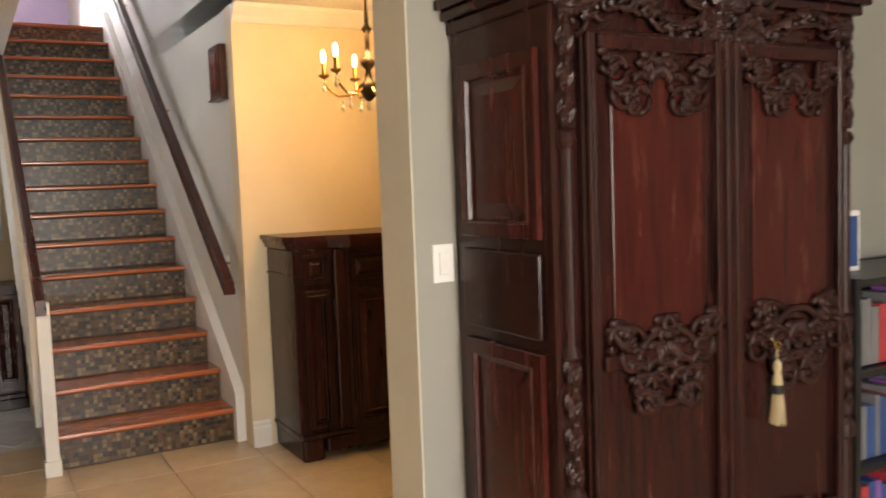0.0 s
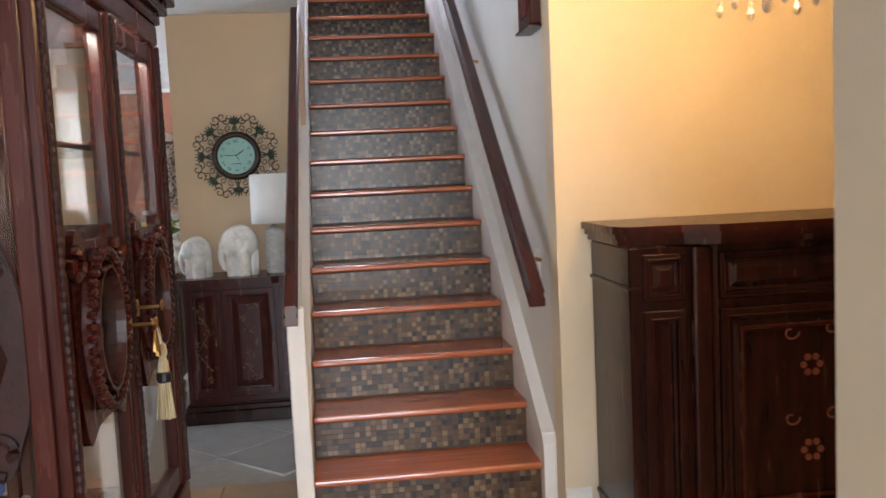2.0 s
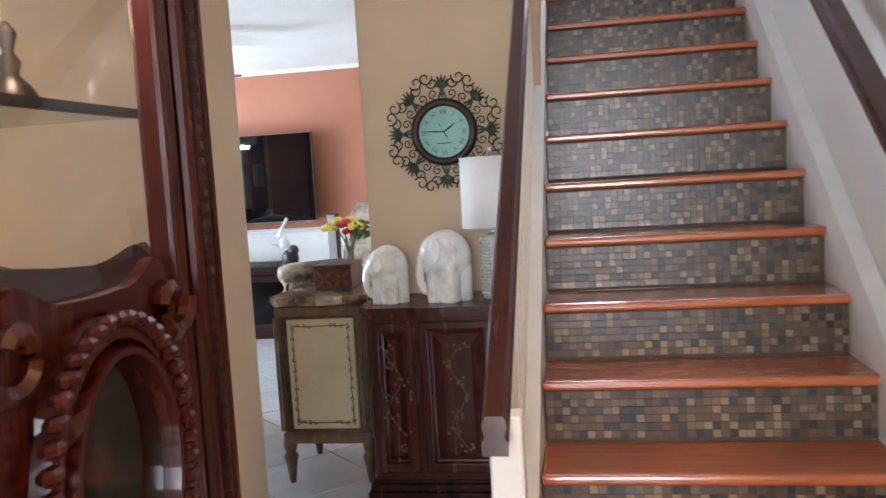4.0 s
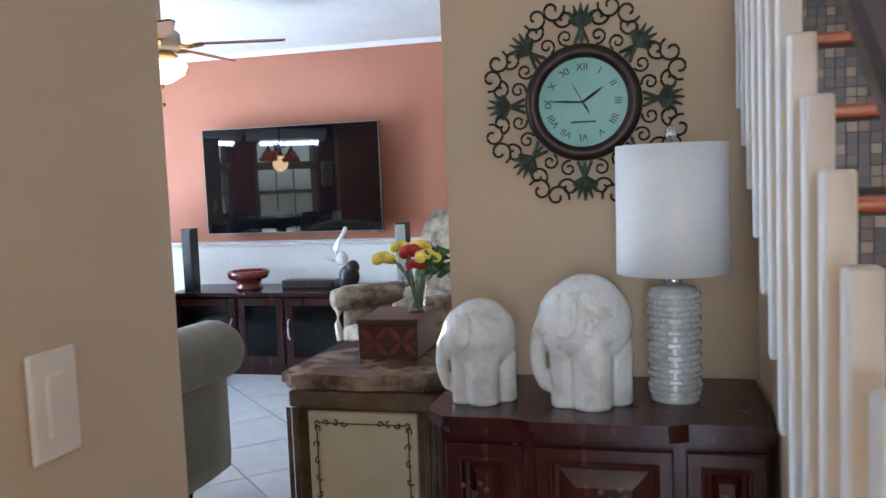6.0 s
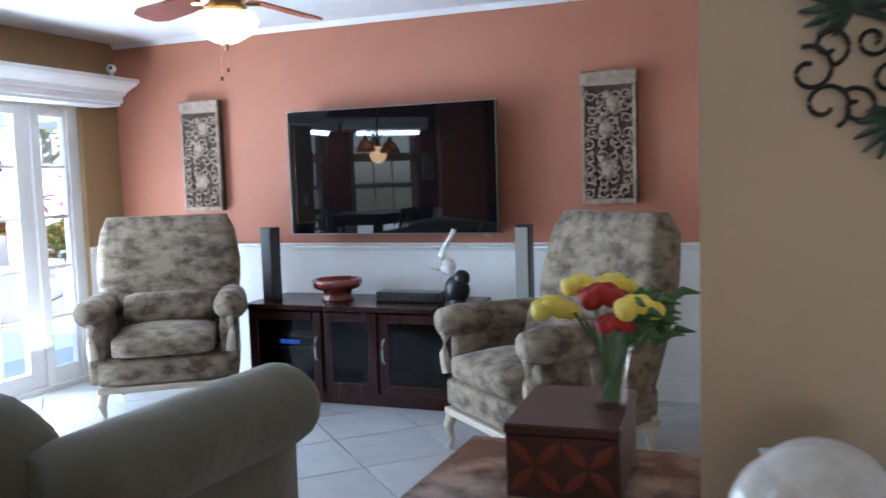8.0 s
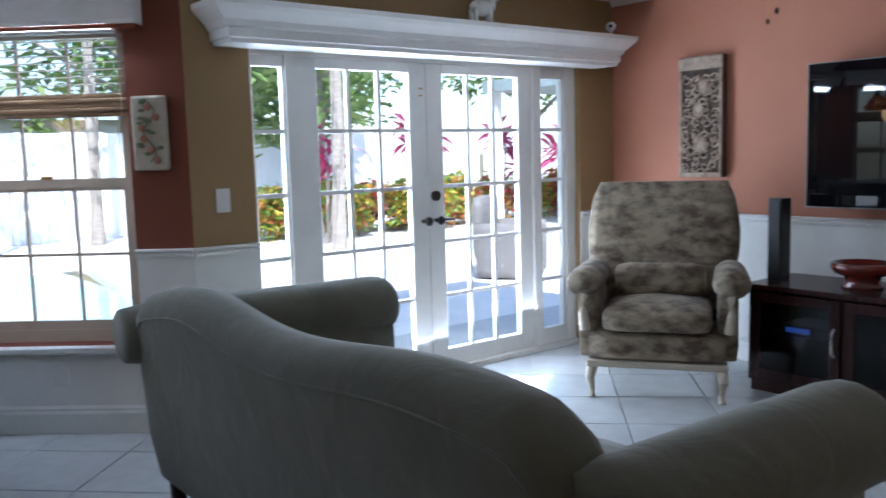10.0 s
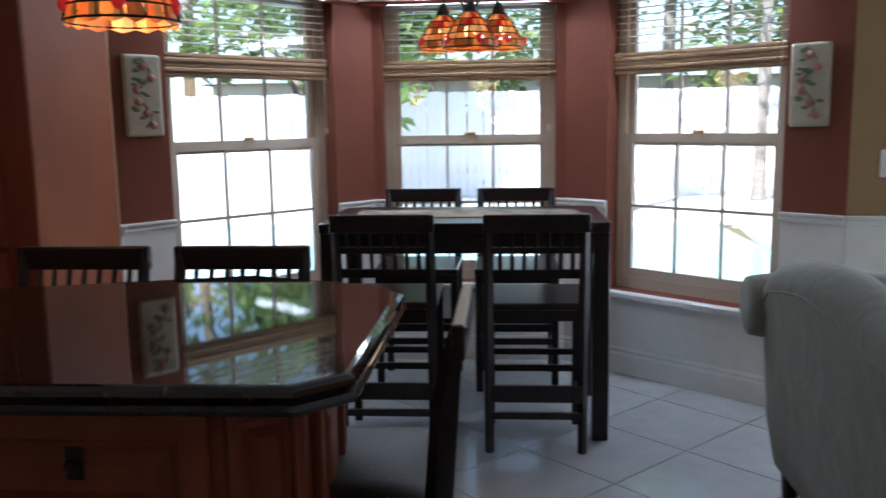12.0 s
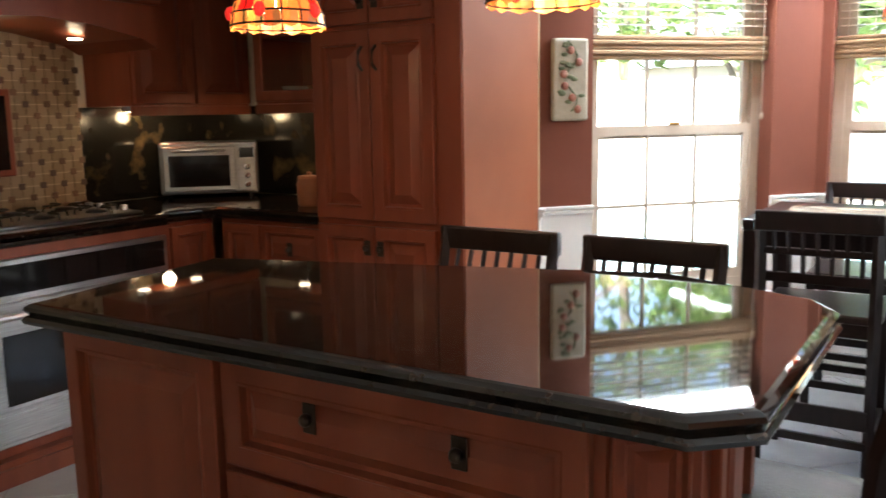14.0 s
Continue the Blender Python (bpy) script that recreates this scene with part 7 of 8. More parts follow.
hb_ = tube(B(), [(0.08, -0.075, 0.635), (0.84, -0.075, 0.635)], 0.013, 10)
tube(hb_, [(0.12, -0.03, 0.635), (0.12, -0.075, 0.635)], 0.009), tube(hb_, [(0.80, -0.03, 0.635), (0.80, -0.075, 0.635)], 0.009)
part("handle", hb_, STEEL, ov)
part("lower_panel", bx(0.05, -0.02, 0.16, 0.87, -0.0065, 0.26, 0.004), STEEL, ov)
part("plinth", prism(B(), [(-0.02, 0.6), (-0.02, -0.03), (0.94, -0.03), (0.99, 0.04), (0.99, 0.6)], 0.0, 0.099), CHERRY, ov)
part("plinth_moulding", prism(B(), [(-0.03, 0.6), (-0.03, -0.045), (0.95, -0.045), (1.005, 0.03), (1.005, 0.6)], 0.06, 0.075), CHERRY, ov)

ckt = thing("cooktop", "gas cooktop with black iron grates on the granite", "cooktop", -2.95, 2.50, 0.92)
part("pan", bx(-0.38, -0.24, 0.0, 0.38, 0.24, 0.012, 0.005), STEEL, ckt)
for x in (-0.24, 0.0, 0.24):
    for y in (-0.11, 0.11):
        part("burner", lathe(B(), [(0.045, 0.013), (0.04, 0.022), (0.03, 0.026)], 14, x, y), BLACK, ckt)
        gb = B()
        for k in range(4):
            a = k * math.pi / 2
            tube(gb, [(x + 0.03 * math.cos(a), y + 0.03 * math.sin(a), 0.036), (x + 0.10 * math.cos(a), y + 0.10 * math.sin(a), 0.036), (x + 0.105 * math.cos(a), y + 0.105 * math.sin(a), 0.013)], 0.005, 5)
        part("grate", gb, IRON, ckt)
for k in range(5):
    part("knob", lathe(B(), [(0.018, 0.013), (0.016, 0.035), (0.012, 0.037)], 12, -0.34, -0.16 + 0.08 * k), STEEL, ckt)

# hood and uppers
hd = thing("range_hood", "arched cherry range hood with a downlight", "range hood", -2.46, 2.16, 0)
pr = [(0.06, 1.62), (0.06, H - 0.01), (-1.02, H - 0.01), (-1.02, 1.62), (-0.94, 1.66), (-0.70, 1.70), (-0.48, 1.715), (-0.26, 1.70), (-0.02, 1.66)]
hb_ = B()
f_ = [hb_.verts.new((x, 0.56, z)) for x, z in pr]
k_ = [hb_.verts.new((x, 0.002, z)) for x, z in pr]
hb_.faces.new(f_), hb_.faces.new(k_[::-1])
for i in range(len(pr)):
    j = (i + 1) % len(pr)
    hb_.faces.new((f_[i], k_[i], k_[j], f_[j]))
part("hood_body", hb_, CHERRY, hd)
part("moulding", bx(-1.03, 0.50, 1.80, 0.07, 0.59, 1.84, 0.012, 2), CHERRY, hd)
for x in (-0.80, -0.16):
    part("downlight", lathe(B(), [(0.03, 0), (0.03, 0.006), (0.001, 0.006)], 16, x, 0.30, 1.66), SPOT, hd)
bulb("hood_light", -2.95, 2.45, 1.56, 0.07, (1, 0.72, 0.4), 0.03)

up1 = thing("upper_cabinet", "dark cherry upper cabinets over the black backsplash", "cabinet", -3.50, 2.49, 1.38, 180, "upper cabinets")
part("body", bx(0, 0, 0, 0.74, 0.33, H - 1.385), CHERRY, up1)
panel_part(up1, 0.01, 0.01, 0.36, H - 1.40)
panel_part(up1, 0.375, 0.01, 0.73, H - 1.40)
part("light_rail", bx(-0.003, -0.012, -0.045, 0.74, 0.010, -0.0005, 0.004), CHERRY, up1)
up2 = thing("upper_cabinet", "cherry upper cabinet with a glass door and dishes inside", "cabinet", -3.92, 2.86, 1.38, 90, "upper cabinets")
cb = B()
box(cb, 0, 0.0, 0, 0.03, 0.32, H - 1.385), box(cb, 0.585, 0.0, 0, 0.61, 0.32, H - 1.385), box(cb, 0.03, 0.30, 0, 0.585, 0.32, H - 1.385)
for z in (0.0, 0.30, 0.42):
    box(cb, 0.03, 0.0, z, 0.585, 0.30, z + 0.03)
part("body", cb, CHERRY, up2)
panel_part(up2, 0.01, 0.455, 0.60, H - 1.40)
fb = ring_frame(0.01, 0.01, 0.60, 0.44, -0.02, -0.001, 0.05)
gd = part("door", fb, CHERRY, up2)
part("light_rail", bx(0.0, -0.012, -0.045, 0.61, 0.010, -0.0005, 0.004), CHERRY, up2)
part("pane", bx(0.06, -0.012, 0.06, 0.55, -0.008, 0.39), GLASS, gd)
for k in range(3):
    dsh = thing("plate", "stacked ceramic dish behind the cabinet glass", "plate", -4.06, 2.98 + 0.16 * k, 1.411, group="dishes in the cabinet")
    part("dish", lathe(B(), [(0.03, 0), (0.04, 0.01), (0.065, 0.05), (0.06, 0.05), (0.03, 0.012)], 18), ORANGEC if k % 2 else CUSHION, dsh)
for x, y in ((-3.62, 2.33), (-3.95, 2.33), (-4.10, 2.95), (-4.10, 3.2), (-4.10, 3.38)):
    pk = thing("puck_light", "unseen glowing disc added to brighten the cabinet inside under the upper cabinet", "puck light", x, y, 1.352, group="under-cabinet lights")
    part("lens", lathe(B(), [(0.001, 0.0), (0.028, 0.0), (0.028, 0.012)], 14), SPOT, pk)
    part("ring", lathe(B(), [(0.029, 0.002), (0.036, 0.002), (0.036, 0.027), (0.029, 0.027)], 14), STEEL, pk)
for x, y in ((-3.8, 2.30), (-4.12, 3.15)):
    bulb("puck_glow", x, y, 1.33, 0.35, (1, 0.7, 0.38), 0.03)

# tiled panel behind the range, with a dark framed niche
tp_ = tagged(part("tile_panel", bx(-3.458, 2.152, 0.921, -2.3, 2.158, 1.70), TAN), kind="structure")
tb2, tb3 = B(), B()
rnd = random.Random(12)
n = 0
for i in range(22):
    for j in range(15):
        x, z = -3.452 + 0.052 * i, 0.925 + 0.052 * j
        if -3.12 < x < -2.62 and 1.08 < z < 1.46:
            continue
        box(tb2, x + 0.002, 2.1585, z + 0.002, x + 0.05, 2.164, z + 0.05)
        if (i + j) % 2 == 0:
            box(tb3, x - 0.013, 2.160, z - 0.013, x + 0.015, 2.1668, z + 0.015)
tagged(part("mosaic_tiles", tb2, varied("beige_brown_tiles", [(0.30, 0.21, 0.12), (0.26, 0.18, 0.10), (0.34, 0.24, 0.145), (0.28, 0.19, 0.105)], 0.4, False), tp_), kind="stuff")
tagged(part("mosaic_dots", tb3, varied("brown_dot_tiles", [(0.12, 0.06, 0.03), (0.18, 0.09, 0.045), (0.08, 0.045, 0.03)], 0.4, False), tp_), kind="stuff")
part("niche_frame", bx(-3.12, 2.159, 1.08, -2.62, 2.172, 1.46, 0.006), CHERRY, tp_)
part("niche_panel", bx(-3.09, 2.1725, 1.11, -2.65, 2.176, 1.43), DARKGLASS, tp_)

# toaster oven and counter decor
to = thing("toaster_oven", "stainless steel toaster oven with dark glass door on the counter", "toaster oven", -3.93, 2.50, 0.92, 136)
part("case", bx(-0.24, 0.0, 0.02, 0.24, 0.28, 0.28, 0.012, 3), STEEL, to)
part("door_frame", bx(-0.225, -0.014, 0.035, 0.13, -0.001, 0.26, 0.006), STEEL, to)
part("door_glass", bx(-0.195, -0.017, 0.06, 0.10, -0.0145, 0.215, 0.003), DARKGLASS, to)
part("handle", tube(B(), [(-0.17, -0.015, 0.238), (-0.17, -0.04, 0.238), (0.075, -0.04, 0.238), (0.075, -0.015, 0.238)], 0.007, 8), STEEL, to)
part("control_panel", bx(0.14, -0.006, 0.035, 0.228, -0.001, 0.26, 0.004), STEEL, to)
part("display", bx(0.15, -0.009, 0.20, 0.22, -0.0065, 0.25), DARKGLASS, to)
for z in (0.065, 0.11, 0.155):
    kb = lathe(B(), [(0.016, 0), (0.015, 0.018), (0.010, 0.02)], 14)
    bmesh.ops.transform(kb, matrix=pose(0.185, -0.0062, z, 90), verts=kb.verts)
    part("knob", kb, CHROME, to)
part("rack", tube(B(), [(-0.19, -0.013, 0.11), (0.09, -0.013, 0.11)], 0.002, 5), CHROME, to)
for x in (-0.2, 0.2):
    part("foot", lathe(B(), [(0.012, 0), (0.014, 0.019)], 10, x, 0.06), BLACK, to)
cn = thing("canister", "terracotta canister on the black counter", "canister", -3.86, 3.22, 0.92)
part("jar", lathe(B(), [(0.05, 0), (0.055, 0.01), (0.058, 0.10), (0.05, 0.12), (0.052, 0.126)], 18), ORANGEC, cn, smooth=True)
part("lid", lathe(B(), [(0.054, 0.127), (0.05, 0.135), (0.012, 0.14), (0.012, 0.15), (0.004, 0.155)], 18), ORANGEC, cn)
cj = thing("checkered_jar", "black and white checkered jar with a green flower", "jar", -3.84, 3.36, 0.92)
cj1 = B()
for r in range(4):
    for k in range(14):
        if (r + k) % 2 == 0:
            a = 2 * math.pi * k / 14
            bb = bx(-0.011, -0.002, 0, 0.011, 0.002, 0.03)
            bmesh.ops.transform(bb, matrix=Matrix.Rotation(a, 4, "Z") @ pose(0, -0.0505, 0.012 + 0.03 * r), verts=bb.verts)
            me = bpy.data.meshes.new("tmp")
            bb.to_mesh(me), bb.free()
            cj1.from_mesh(me)
            bpy.data.meshes.remove(me)
part("jar", lathe(B(), [(0.045, 0), (0.05, 0.01), (0.05, 0.135), (0.04, 0.15)], 18), PLATE, cj)
part("checks", cj1, BLACK, cj)
part("flower", ball(ball(B(), 0, 0, 0.19, 0.035, 0.035, 0.03), 0.03, 0.02, 0.21, 0.025), GREENSTEM, cj)
rc_ = thing("recipe_card", "orange and white printed card standing on the counter", "card", -3.93, 3.43, 0.92, 75)
part("card", bx(-0.05, 0, 0.14, 0.05, 0.004, 0.29), ORANGEC, rc_)
part("easel", bx(-0.04, 0.005, 0, 0.04, 0.02, 0.2), MAHOG, rc_)
part("print", bx(-0.04, -0.001, 0.2, 0.04, -0.0002, 0.27), PLATE, rc_)

# ---- outside ----
tagged(part("ground", bx(-400, -400, -0.30, 400, 400, -0.14), LAWN), kind="structure")
tagged(part("patio", prism(B(), [(-5.75, 8.3), (-5.75, 19.4), (-16.15, 19.4), (-16.15, 8.9), (-12.3, 8.9), (-7.6, 8.3)], -0.139, -0.03), CONCRETE), kind="structure")
for a in ((-7.6, 1.0, -5.75, 8.3), (-16.15, -8.0, -5.75, 1.0), (-16.15, 1.0, -12.3, 8.9)):
    tagged(part("patio_slab", bx(a[0], a[1], -0.139, a[2], a[3], -0.031), CONCRETE), kind="structure")
tagged(part("patio_step", bx(-5.75, 7.0, -0.139, -4.62, 11.5, -0.02), CONCRETE), kind="structure")
tagged(part("pool_water", bx(-12.3, 1.0, -0.139, -7.6, 8.6, -0.09), POOLW), kind="structure")
cpb = B()
box(cpb, -7.62, 1.0, -0.1, -7.35, 8.35, -0.012, 0.02, 2), box(cpb, -12.5, 1.0, -0.1, -12.25, 8.8, -0.012, 0.02, 2)
tagged(part("pool_coping", cpb, STUCCO), kind="structure")


def quads(name, centres, mat, parent, size, rnd, droop=0.3, long=2.2):
    """Many small bent leaves round the given centres, in one mesh."""
    vs, fs = [], []
    for c in centres:
        a, e = rnd.uniform(0, 6.283), rnd.uniform(-0.4, 1.1)
        d = Vector((math.cos(a) * math.cos(e), math.sin(a) * math.cos(e), math.sin(e)))
        s = d.cross(Vector((rnd.uniform(-0.3, 0.3), rnd.uniform(-0.3, 0.3), 1))).normalized()
        ln = size * rnd.uniform(0.6, 1.3)
        w = ln / long
        b = len(vs)
        p = Vector(c)
        mid, tip = p + d * ln * 0.5, p + d * ln - Vector((0, 0, droop * ln))
        vs += [p, mid + s * w * 0.5, tip, mid - s * w * 0.5]
        fs.append((b, b + 1, b + 2, b + 3))
    me = bpy.data.meshes.new(name)
    me.from_pydata([tuple(v) for v in vs], [], fs)
    me.materials.append(mat)
    ob = new(name, me)
    ob.parent = parent
    return ob


def blob(rnd, n, cx, cy, cz, rx, ry, rz):
    out = []
    while len(out) < n:
        p = [rnd.uniform(-1, 1) for _ in range(3)]
        r = sum(v * v for v in p)
        if r < 1 and r > 0.15 * rnd.random():
            out.append((cx + p[0] * rx, cy + p[1] * ry, cz + p[2] * rz))
    return out


def tree(x, y, h, r, seed, label, n=1700):
    rnd = random.Random(seed)
    t = thing("tree", label, "tree", x, y, -0.14, group="garden trees")
    tr = tube(B(), [(0, 0, 0), (0.1, 0.05, 0.3 * h), (0.0, 0.15, 0.55 * h), (0.1, 0.1, 0.8 * h)], [0.19, 0.15, 0.12, 0.05], 9)
    for k in range(7):
        a = k * 2.4
        z = (0.35 + 0.06 * k) * h
        tube(tr, [(0.05, 0.1, z), (0.5 * r * math.cos(a), 0.5 * r * math.sin(a), z + 0.12 * h), (0.85 * r * math.cos(a), 0.85 * r * math.sin(a), z + 0.2 * h)], [0.07, 0.045, 0.015], 6)
    part("trunk", tr, BARK, t)
    cs = []
    for k in range(16):
        a, rr = rnd.uniform(0, 6.28), r * math.sqrt(rnd.random())
        cs += blob(rnd, n // 16, rr * math.cos(a), rr * math.sin(a), h * rnd.uniform(0.42, 1.0), 0.42 * r, 0.42 * r, 0.13 * h)
    quads("crown", cs, LEAF, t, 0.36, rnd)
    return t


for x, y, h, r, sd, lab in ((-18.2, 1.5, 5.6, 2.2, 1, "broad green garden tree behind the white fence"), (-18.6, 6.6, 6.2, 2.4, 2, "leafy green tree with grey trunk by the fence"),
                            (-18.4, 11.5, 6.0, 2.3, 3, "leafy green tree above the white fence"), (-18.2, 16.5, 6.5, 2.5, 4, "tall green tree beyond the patio"), (-17.6, 22.2, 6.0, 2.4, 5, "tall green tree beyond the patio"),
                            (-14.7, 3.1, 4.6, 1.5, 6, "grey-trunked tree standing inside the fence"), (-14.3, 13.6, 5.2, 1.4, 7, "grey-trunked tree among the bushes"), (-18.3, -4.0, 6.0, 2.4, 8, "broad green tree past the pool"),
                            (-20.5, 4.0, 10.5, 3.4, 9, "tall leafy tree behind the white fence"), (-20.8, 9.4, 10.8, 3.4, 10, "tall leafy tree behind the white fence"), (-20.5, -1.6, 10.2, 3.4, 11, "tall leafy tree behind the white fence"), (-20.4, 14.6, 10.0, 3.2, 12, "tall leafy tree behind the white fence")):
    tree(x, y, h, r, sd, lab)

# white board fence
fe = thing("board_fence", "tall white board fence round the garden", "fence", 0, 0, 0)
bd = bpy.data.meshes.new("board")
_b = B()
prism(_b, [(-0.068, -0.012), (0.068, -0.012), (0.068, 0.012), (-0.068, 0.012)], -0.14, 1.85)
_b.to_mesh(bd), _b.free()
bd.materials.append(FENCE)
rnd = random.Random(40)
for k in range(175):
    quick("board", bd, FENCE, fe, pose(-16.2, -6.0 + 0.145 * k, rnd.uniform(-0.015, 0.015), 0, rnd.uniform(-0.4, 0.4), 90))
for k in range(60):
    quick("board", bd, FENCE, fe, pose(-16.1 + 0.145 * k, 19.45, rnd.uniform(-0.015, 0.015), 0, rnd.uniform(-0.4, 0.4), 0))
for z in (0.3, 1.5):
    part("rail", bx(-16.29, -6, z, -16.22, 19.4, z + 0.09), FENCE, fe)


def bush(x, y, w, h, mat, label, seed, n=700, size=0.16):
    rnd = random.Random(seed)
    t = thing("bush", label, "bush", x, y, -0.14, group="planting along the fence")
    st_ = B()
    for k in range(6):
        a = rnd.uniform(0, 6.28)
        tube(st_, [(0.05 * math.cos(a), 0.05 * math.sin(a), 0), (0.6 * w * math.cos(a), 0.6 * w * math.sin(a), 0.7 * h)], [0.016, 0.006], 5)
    part("stems", st_, BARK, t)
    cs = []
    for k in range(7):
        a, rr = rnd.uniform(0, 6.28), w * 0.7 * math.sqrt(rnd.random())
        cs += blob(rnd, n // 7, rr * math.cos(a), rr * math.sin(a), h * rnd.uniform(0.4, 0.8), 0.45 * w, 0.45 * w, 0.3 * h)
    quads("leaves", cs, mat, t, size, rnd)
    return t


k = 0
for y in (11.3, 12.3, 13.3, 14.3, 15.3, 16.4, 17.5):
    k += 1
    bush(-13.9 + 0.3 * (k % 2), y, 0.65, 1.0 if k % 3 else 1.2, LEAFY if k % 2 else LEAF, "croton bush with yellow, red and green leaves", 60 + k, 800)
for j in range(13):
    y = 12.3 + 0.55 * j
    bush(-13.2 + 0.25 * (j % 3), y, 0.5, 0.95 + 0.1 * (j % 2), LEAFR if j in (3, 6, 8, 9, 11) else LEAFY, "red and orange croton bush" if j in (3, 6, 8, 9, 11) else "yellow and green croton bush", 160 + j, 700, 0.18)
bush(-15.2, -1.0, 0.45, 0.7, LEAF, "low bush before the white fence", 89, 400)


def cordyline(x, y, h, mat, label, seed):
    rnd = random.Random(seed)
    t = thing("cordyline", label, "plant", x, y, -0.14, group="tall coloured plants")
    sb = B()
    heads = []
    for k in range(4):
        a = rnd.uniform(0, 6.28)
        e = (0.25 * math.cos(a), 0.25 * math.sin(a), h * rnd.uniform(0.6, 1.0))
        tube(sb, [(0, 0, 0), (0.5 * e[0], 0.5 * e[1], 0.5 * e[2]), e], 0.016, 5)
        heads += [(e[0] + rnd.uniform(-0.03, 0.03), e[1] + rnd.uniform(-0.03, 0.03), e[2] - 0.25 * rnd.random()) for _ in range(26)]
    part("canes", sb, BARK, t)
    quads("leaves", heads, mat, t, 0.42, rnd, 0.25, 4.5)


for x, y, h, m, lab in ((-11.9, 12.4, 2.0, LEAFP, "magenta cordyline plant in the planting bed"), (-12.4, 14.6, 2.2, LEAFP, "magenta cordyline plant in the planting bed"), (-12.0, 10.6, 2.1, LEAFP, "magenta cordyline beside the patio"), (-9.6, 15.4, 2.0, LEAFP, "red cordyline by the patio"), (-10.4, 9.7, 1.7, LEAF, "broad-leaved green plant beside the patio"), (-12.8, 17.0, 2.0, LEAFP, "magenta cordyline plant by the fence")):
    cordyline(x, y, h, m, lab, int(10 * y))


def palm(x, y, h, seed):
    rnd = random.Random(seed)
    t = thing("palm_tree", "slender grey palm trunk with drooping green fronds", "palm", x, y, -0.14)
    part("trunk", tube(B(), [(0, 0, 0), (0.05, 0.02, 0.5 * h), (0.0, 0.05, h)], [0.13, 0.10, 0.08], 10), BARK, t)
    heads = []
    for f in range(12):
        a = f * 0.5236 + rnd.uniform(-0.1, 0.1)
        for q in range(34):
            s = q / 34
            heads.append((1.7 * s * math.cos(a), 0.05 + 1.7 * s * math.sin(a), h + 0.55 * math.sin(2.4 * s) - 0.9 * s * s))
    quads("fronds", heads, LEAF, t, 0.38, rnd, 0.5, 6)


palm(-11.05, 12.1, 3.6, 5), palm(-13.4, 12.9, 3.8, 6), palm(-13.6, 7.6, 3.9, 7), palm(-15.0, 9.9, 4.2, 9)

# patio furniture and the covered patio across the garden
wc = thing("wicker_chair", "grey wicker patio armchair outside the french doors", "patio chair", -7.3, 12.0, -0.03, 120)
part("seat", pad(-0.30, -0.30, 0.20, 0.30, 0.30, 0.40, 0.05), WICKER, wc, smooth=True)
part("backrest", pad(-0.32, 0.24, 0.20, 0.32, 0.36, 0.88, 0.05), WICKER, wc, smooth=True)
for s in (-1, 1):
    part("arm", pad(s * 0.34 - 0.06, -0.30, 0.02, s * 0.34 + 0.06, 0.30, 0.60, 0.04), WICKER, wc, smooth=True)
part("base", bx(-0.28, -0.28, 0.0, 0.28, 0.28, 0.2), WICKER, wc)
pav = thing("patio_cover", "grey flat patio roof on white posts beyond the garden", "patio cover", -9.5, 17.6, -0.14)
part("roof", bx(-3.0, -1.4, 2.55, 3.4, 2.0, 2.75), ROOFM, pav)
for x in (-2.8, 0.2, 3.2):
    part("post", bx(x - 0.07, -1.3, 0, x + 0.07, -1.16, 2.549), STUCCO, pav)
nh = thing("neighbour_house", "white stucco neighbouring house beyond the fence", "house", -32, 8, -0.14)
part("wall", bx(-4, -12, 0, 3, 12, 2.8), STUCCO, nh)
rb = B()
a = [rb.verts.new(c) for c in ((-4.5, -12.5, 2.8), (3.5, -12.5, 2.8), (3.5, 12.5, 2.8), (-4.5, 12.5, 2.8), (-0.5, -9, 4.6), (-0.5, 9, 4.6))]
for f in ((0, 1, 4), (1, 2, 5, 4), (2, 3, 5), (3, 0, 4, 5), (3, 2, 1, 0)):
    rb.faces.new([a[i] for i in f])
part("roof", rb, ROOFM, nh)
for y in (-8, -3, 3, 8):
    w_ = part("window", bx(3.001, y - 0.6, 1.0, 3.03, y + 0.6, 2.1), WHITE, nh)
    part("pane", bx(3.031, y - 0.52, 1.08, 3.04, y + 0.52, 2.02), DARKGLASS, w_)

# ---- floor tiles and riser mosaic ----
def tile_mesh(name, s, mat, rot=0.0, bev=0.003):
    bm = bx(-s / 2, -s / 2, -0.0099, s / 2, s / 2, 0.0)
    for v in bm.verts:
        if v.co.z > -0.005:
            v.co.x *= 1 - bev / s
            v.co.y *= 1 - bev / s
    if rot:
        bmesh.ops.rotate(bm, cent=(0, 0, 0), matrix=Matrix.Rotation(rot, 3, "Z"), verts=bm.verts)
    me = bpy.data.meshes.new(name)
    bm.to_mesh(me), bm.free()
    me.materials.append(mat)
    return me


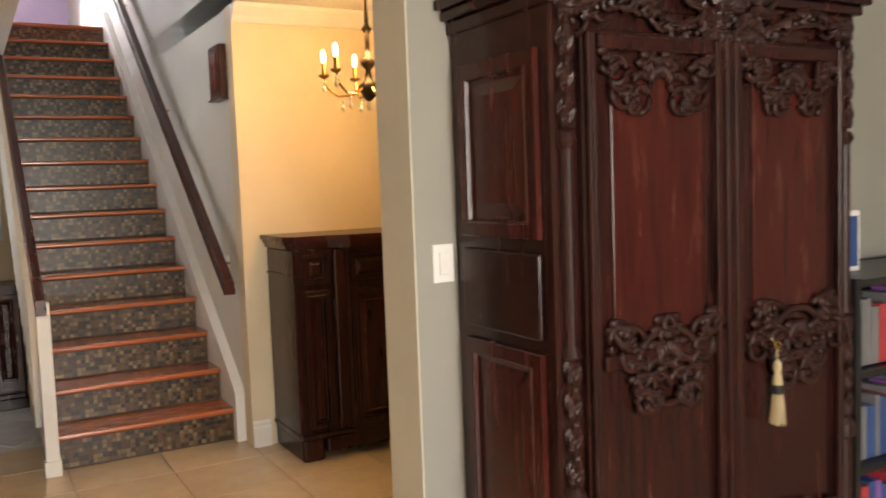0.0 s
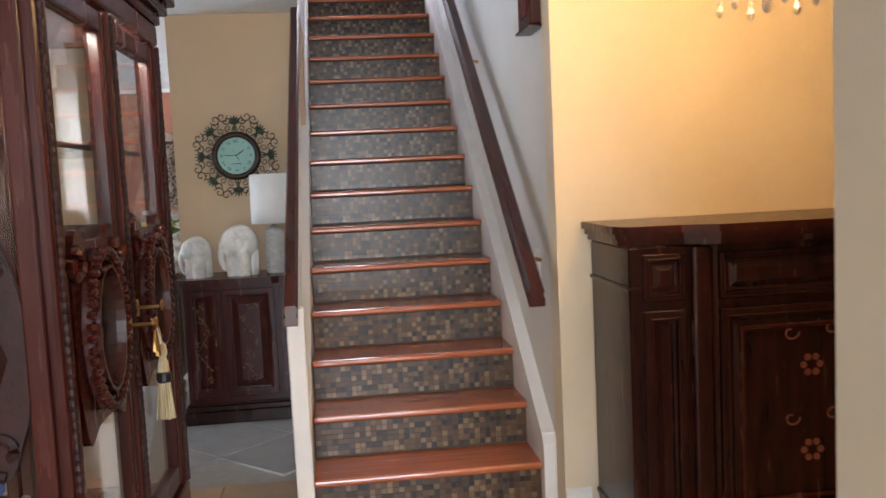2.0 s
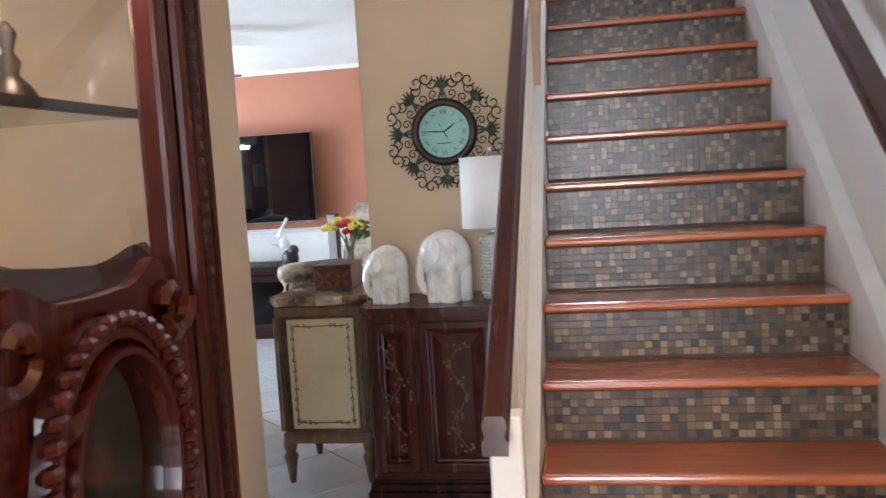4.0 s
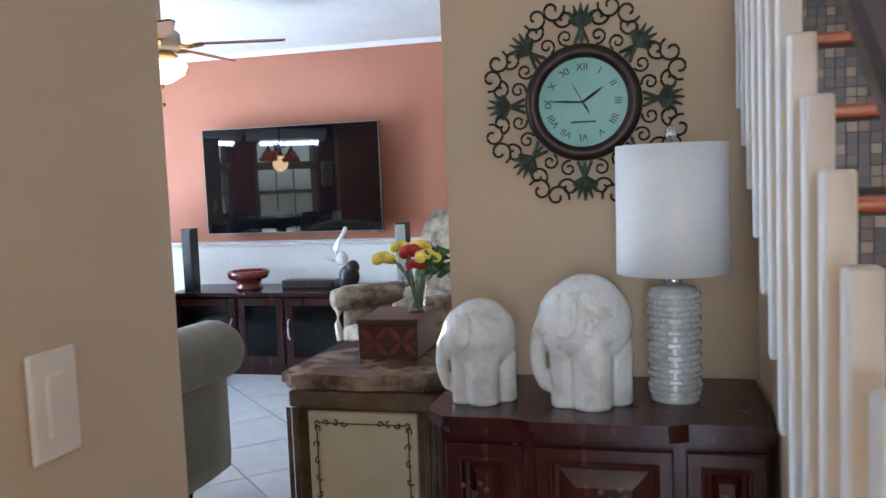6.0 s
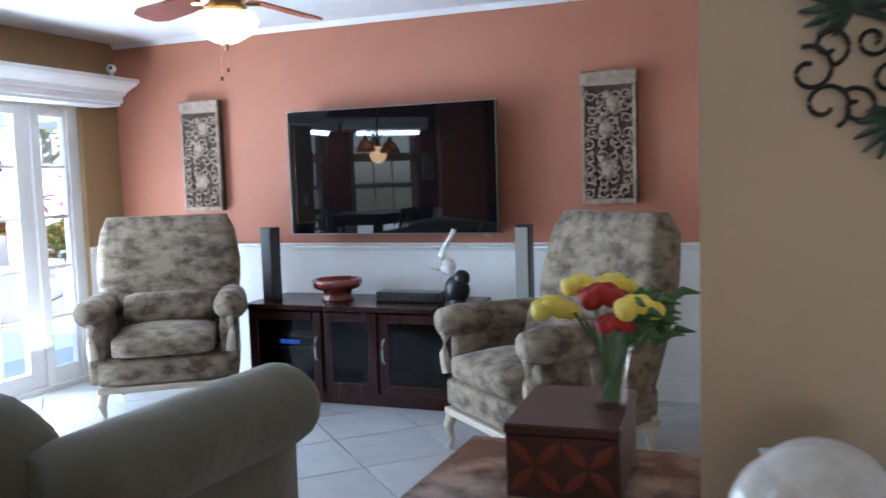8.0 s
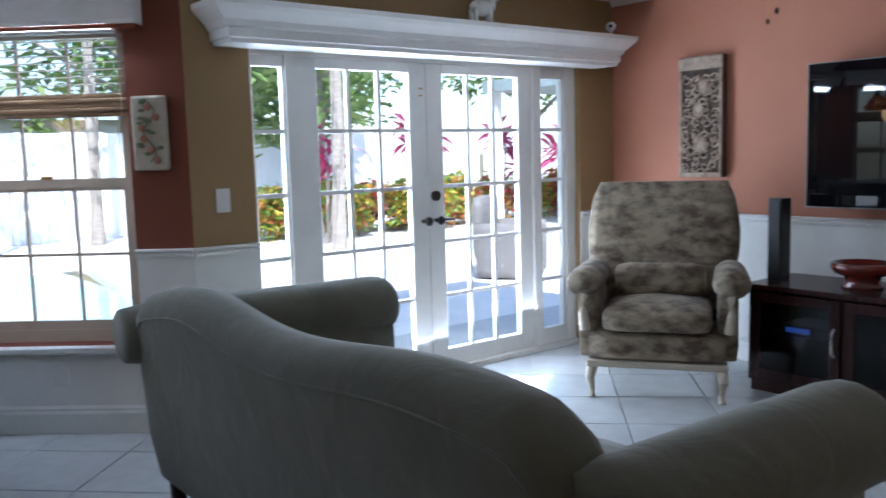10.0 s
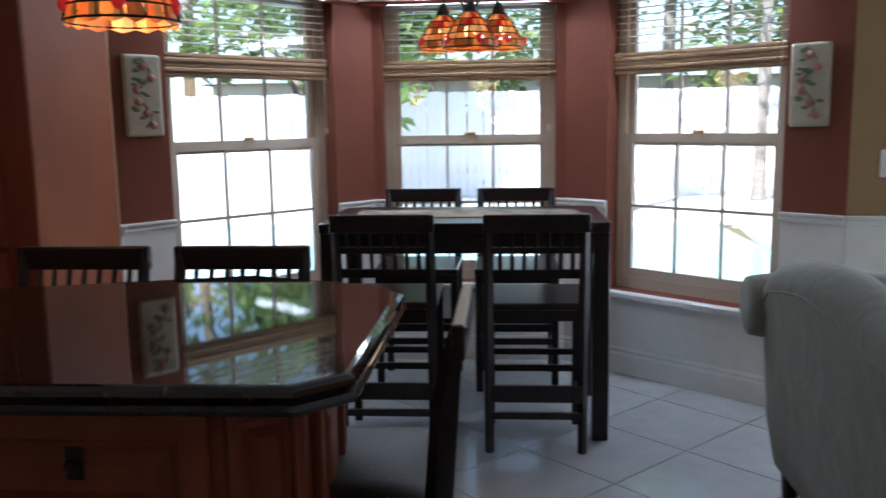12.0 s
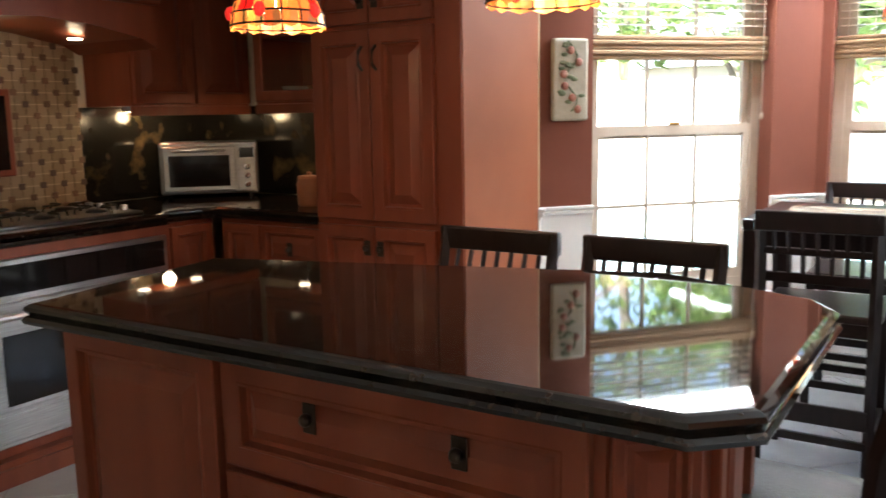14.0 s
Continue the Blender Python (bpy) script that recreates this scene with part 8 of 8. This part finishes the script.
S = 0.46
near = tile_mesh("floor_tile", S - 0.005, TILE_A, math.pi / 4)
far = B()
count = 0
dd = S * math.sqrt(2) / 2
for i in range(-2, 34):
    for j in range(-34, 34):
        x, y = -5.4 + dd * (i + j) * 1.0, 2.3 + dd * (i - j)
        if not (-5.45 < x < 0.75 and 2.0 < y < 10.6):
            continue
        if y < 5.3 and x > -0.30 or (y > 7.6 and x < -4.9) or (x < -4.75 and y < 4.4):
            continue
        if -4.7 < x < -0.2 and 4.3 < y < 10.2 and count < 210:
            count += 1
            quick("floor_tile", near, TILE_A, sub, Matrix.Translation((x, y, 0)))
        else:
            me = bpy.data.meshes.new("t")
            b2 = bx(-S / 2 + 0.0025, -S / 2 + 0.0025, -0.0099, S / 2 - 0.0025, S / 2 - 0.0025, 0.0)
            bmesh.ops.transform(b2, matrix=Matrix.Translation((x, y, 0)) @ Matrix.Rotation(math.pi / 4, 4, "Z"), verts=b2.verts)
            b2.to_mesh(me), b2.free()
            far.from_mesh(me)
            bpy.data.meshes.remove(me)
tagged(part("floor_tiles", far, TILE_B, sub), kind="stuff")
bt = tile_mesh("beige_floor_tile", 0.445, TILE_C)
for i in range(12):
    for j in range(18):
        x, y = -0.02 + 0.45 * i, -2.28 + 0.45 * j
        if (x < 1.8 and y < 5.2) or y < 4.3:
            quick("beige_floor_tile", bt, TILE_C, sub, Matrix.Translation((x, y, 0.0)))

MS = 0.0228
mt = bpy.data.meshes.new("mosaic_tile")
_b = bx(-MS / 2 + 0.0012, -0.0018, -MS / 2 + 0.0012, MS / 2 - 0.0012, 0.0, MS / 2 - 0.0012)
_b.to_mesh(mt), _b.free()
mt.materials.append(MOSAIC_P)
NX = int((SX1 + 0.03 - SX0) / MS)
made = 0
risers = [o for o in stair.children if o.name.split(".")[0] == "riser"]
for n, rz_ in zip(range(1, 17), risers):
    y = SY + RUN * (n - 1) + 0.0039
    vs, fs = [], []
    for r in range(6):
        for c in range(NX):
            x, z = SX0 + 0.004 + MS * (c + 0.5), RISE * (n - 1) + 0.008 + MS * (r + 0.5) + 0.001
            if n in (4, 5) and made < 300:
                made += 1
                quick("mosaic_tile", mt, MOSAIC_P, rz_, Matrix.Translation((x, y, z)))
                continue
            b0, h, d = len(vs), MS / 2 - 0.0012, 0.0018
            vs += [(x - h, y, z - h), (x + h, y, z - h), (x + h, y, z + h), (x - h, y, z + h), (x - h, y - d, z - h), (x + h, y - d, z - h), (x + h, y - d, z + h), (x - h, y - d, z + h)]
            fs += [tuple(b0 + k for k in f) for f in ((4, 5, 6, 7), (0, 1, 5, 4), (1, 2, 6, 5), (2, 3, 7, 6), (3, 0, 4, 7))]
    if fs:
        me = bpy.data.meshes.new("mosaic_tiles")
        me.from_pydata(vs, [], fs)
        me.materials.append(MOSAIC)
        tagged(new("mosaic_tiles", me), kind="stuff").parent = rz_
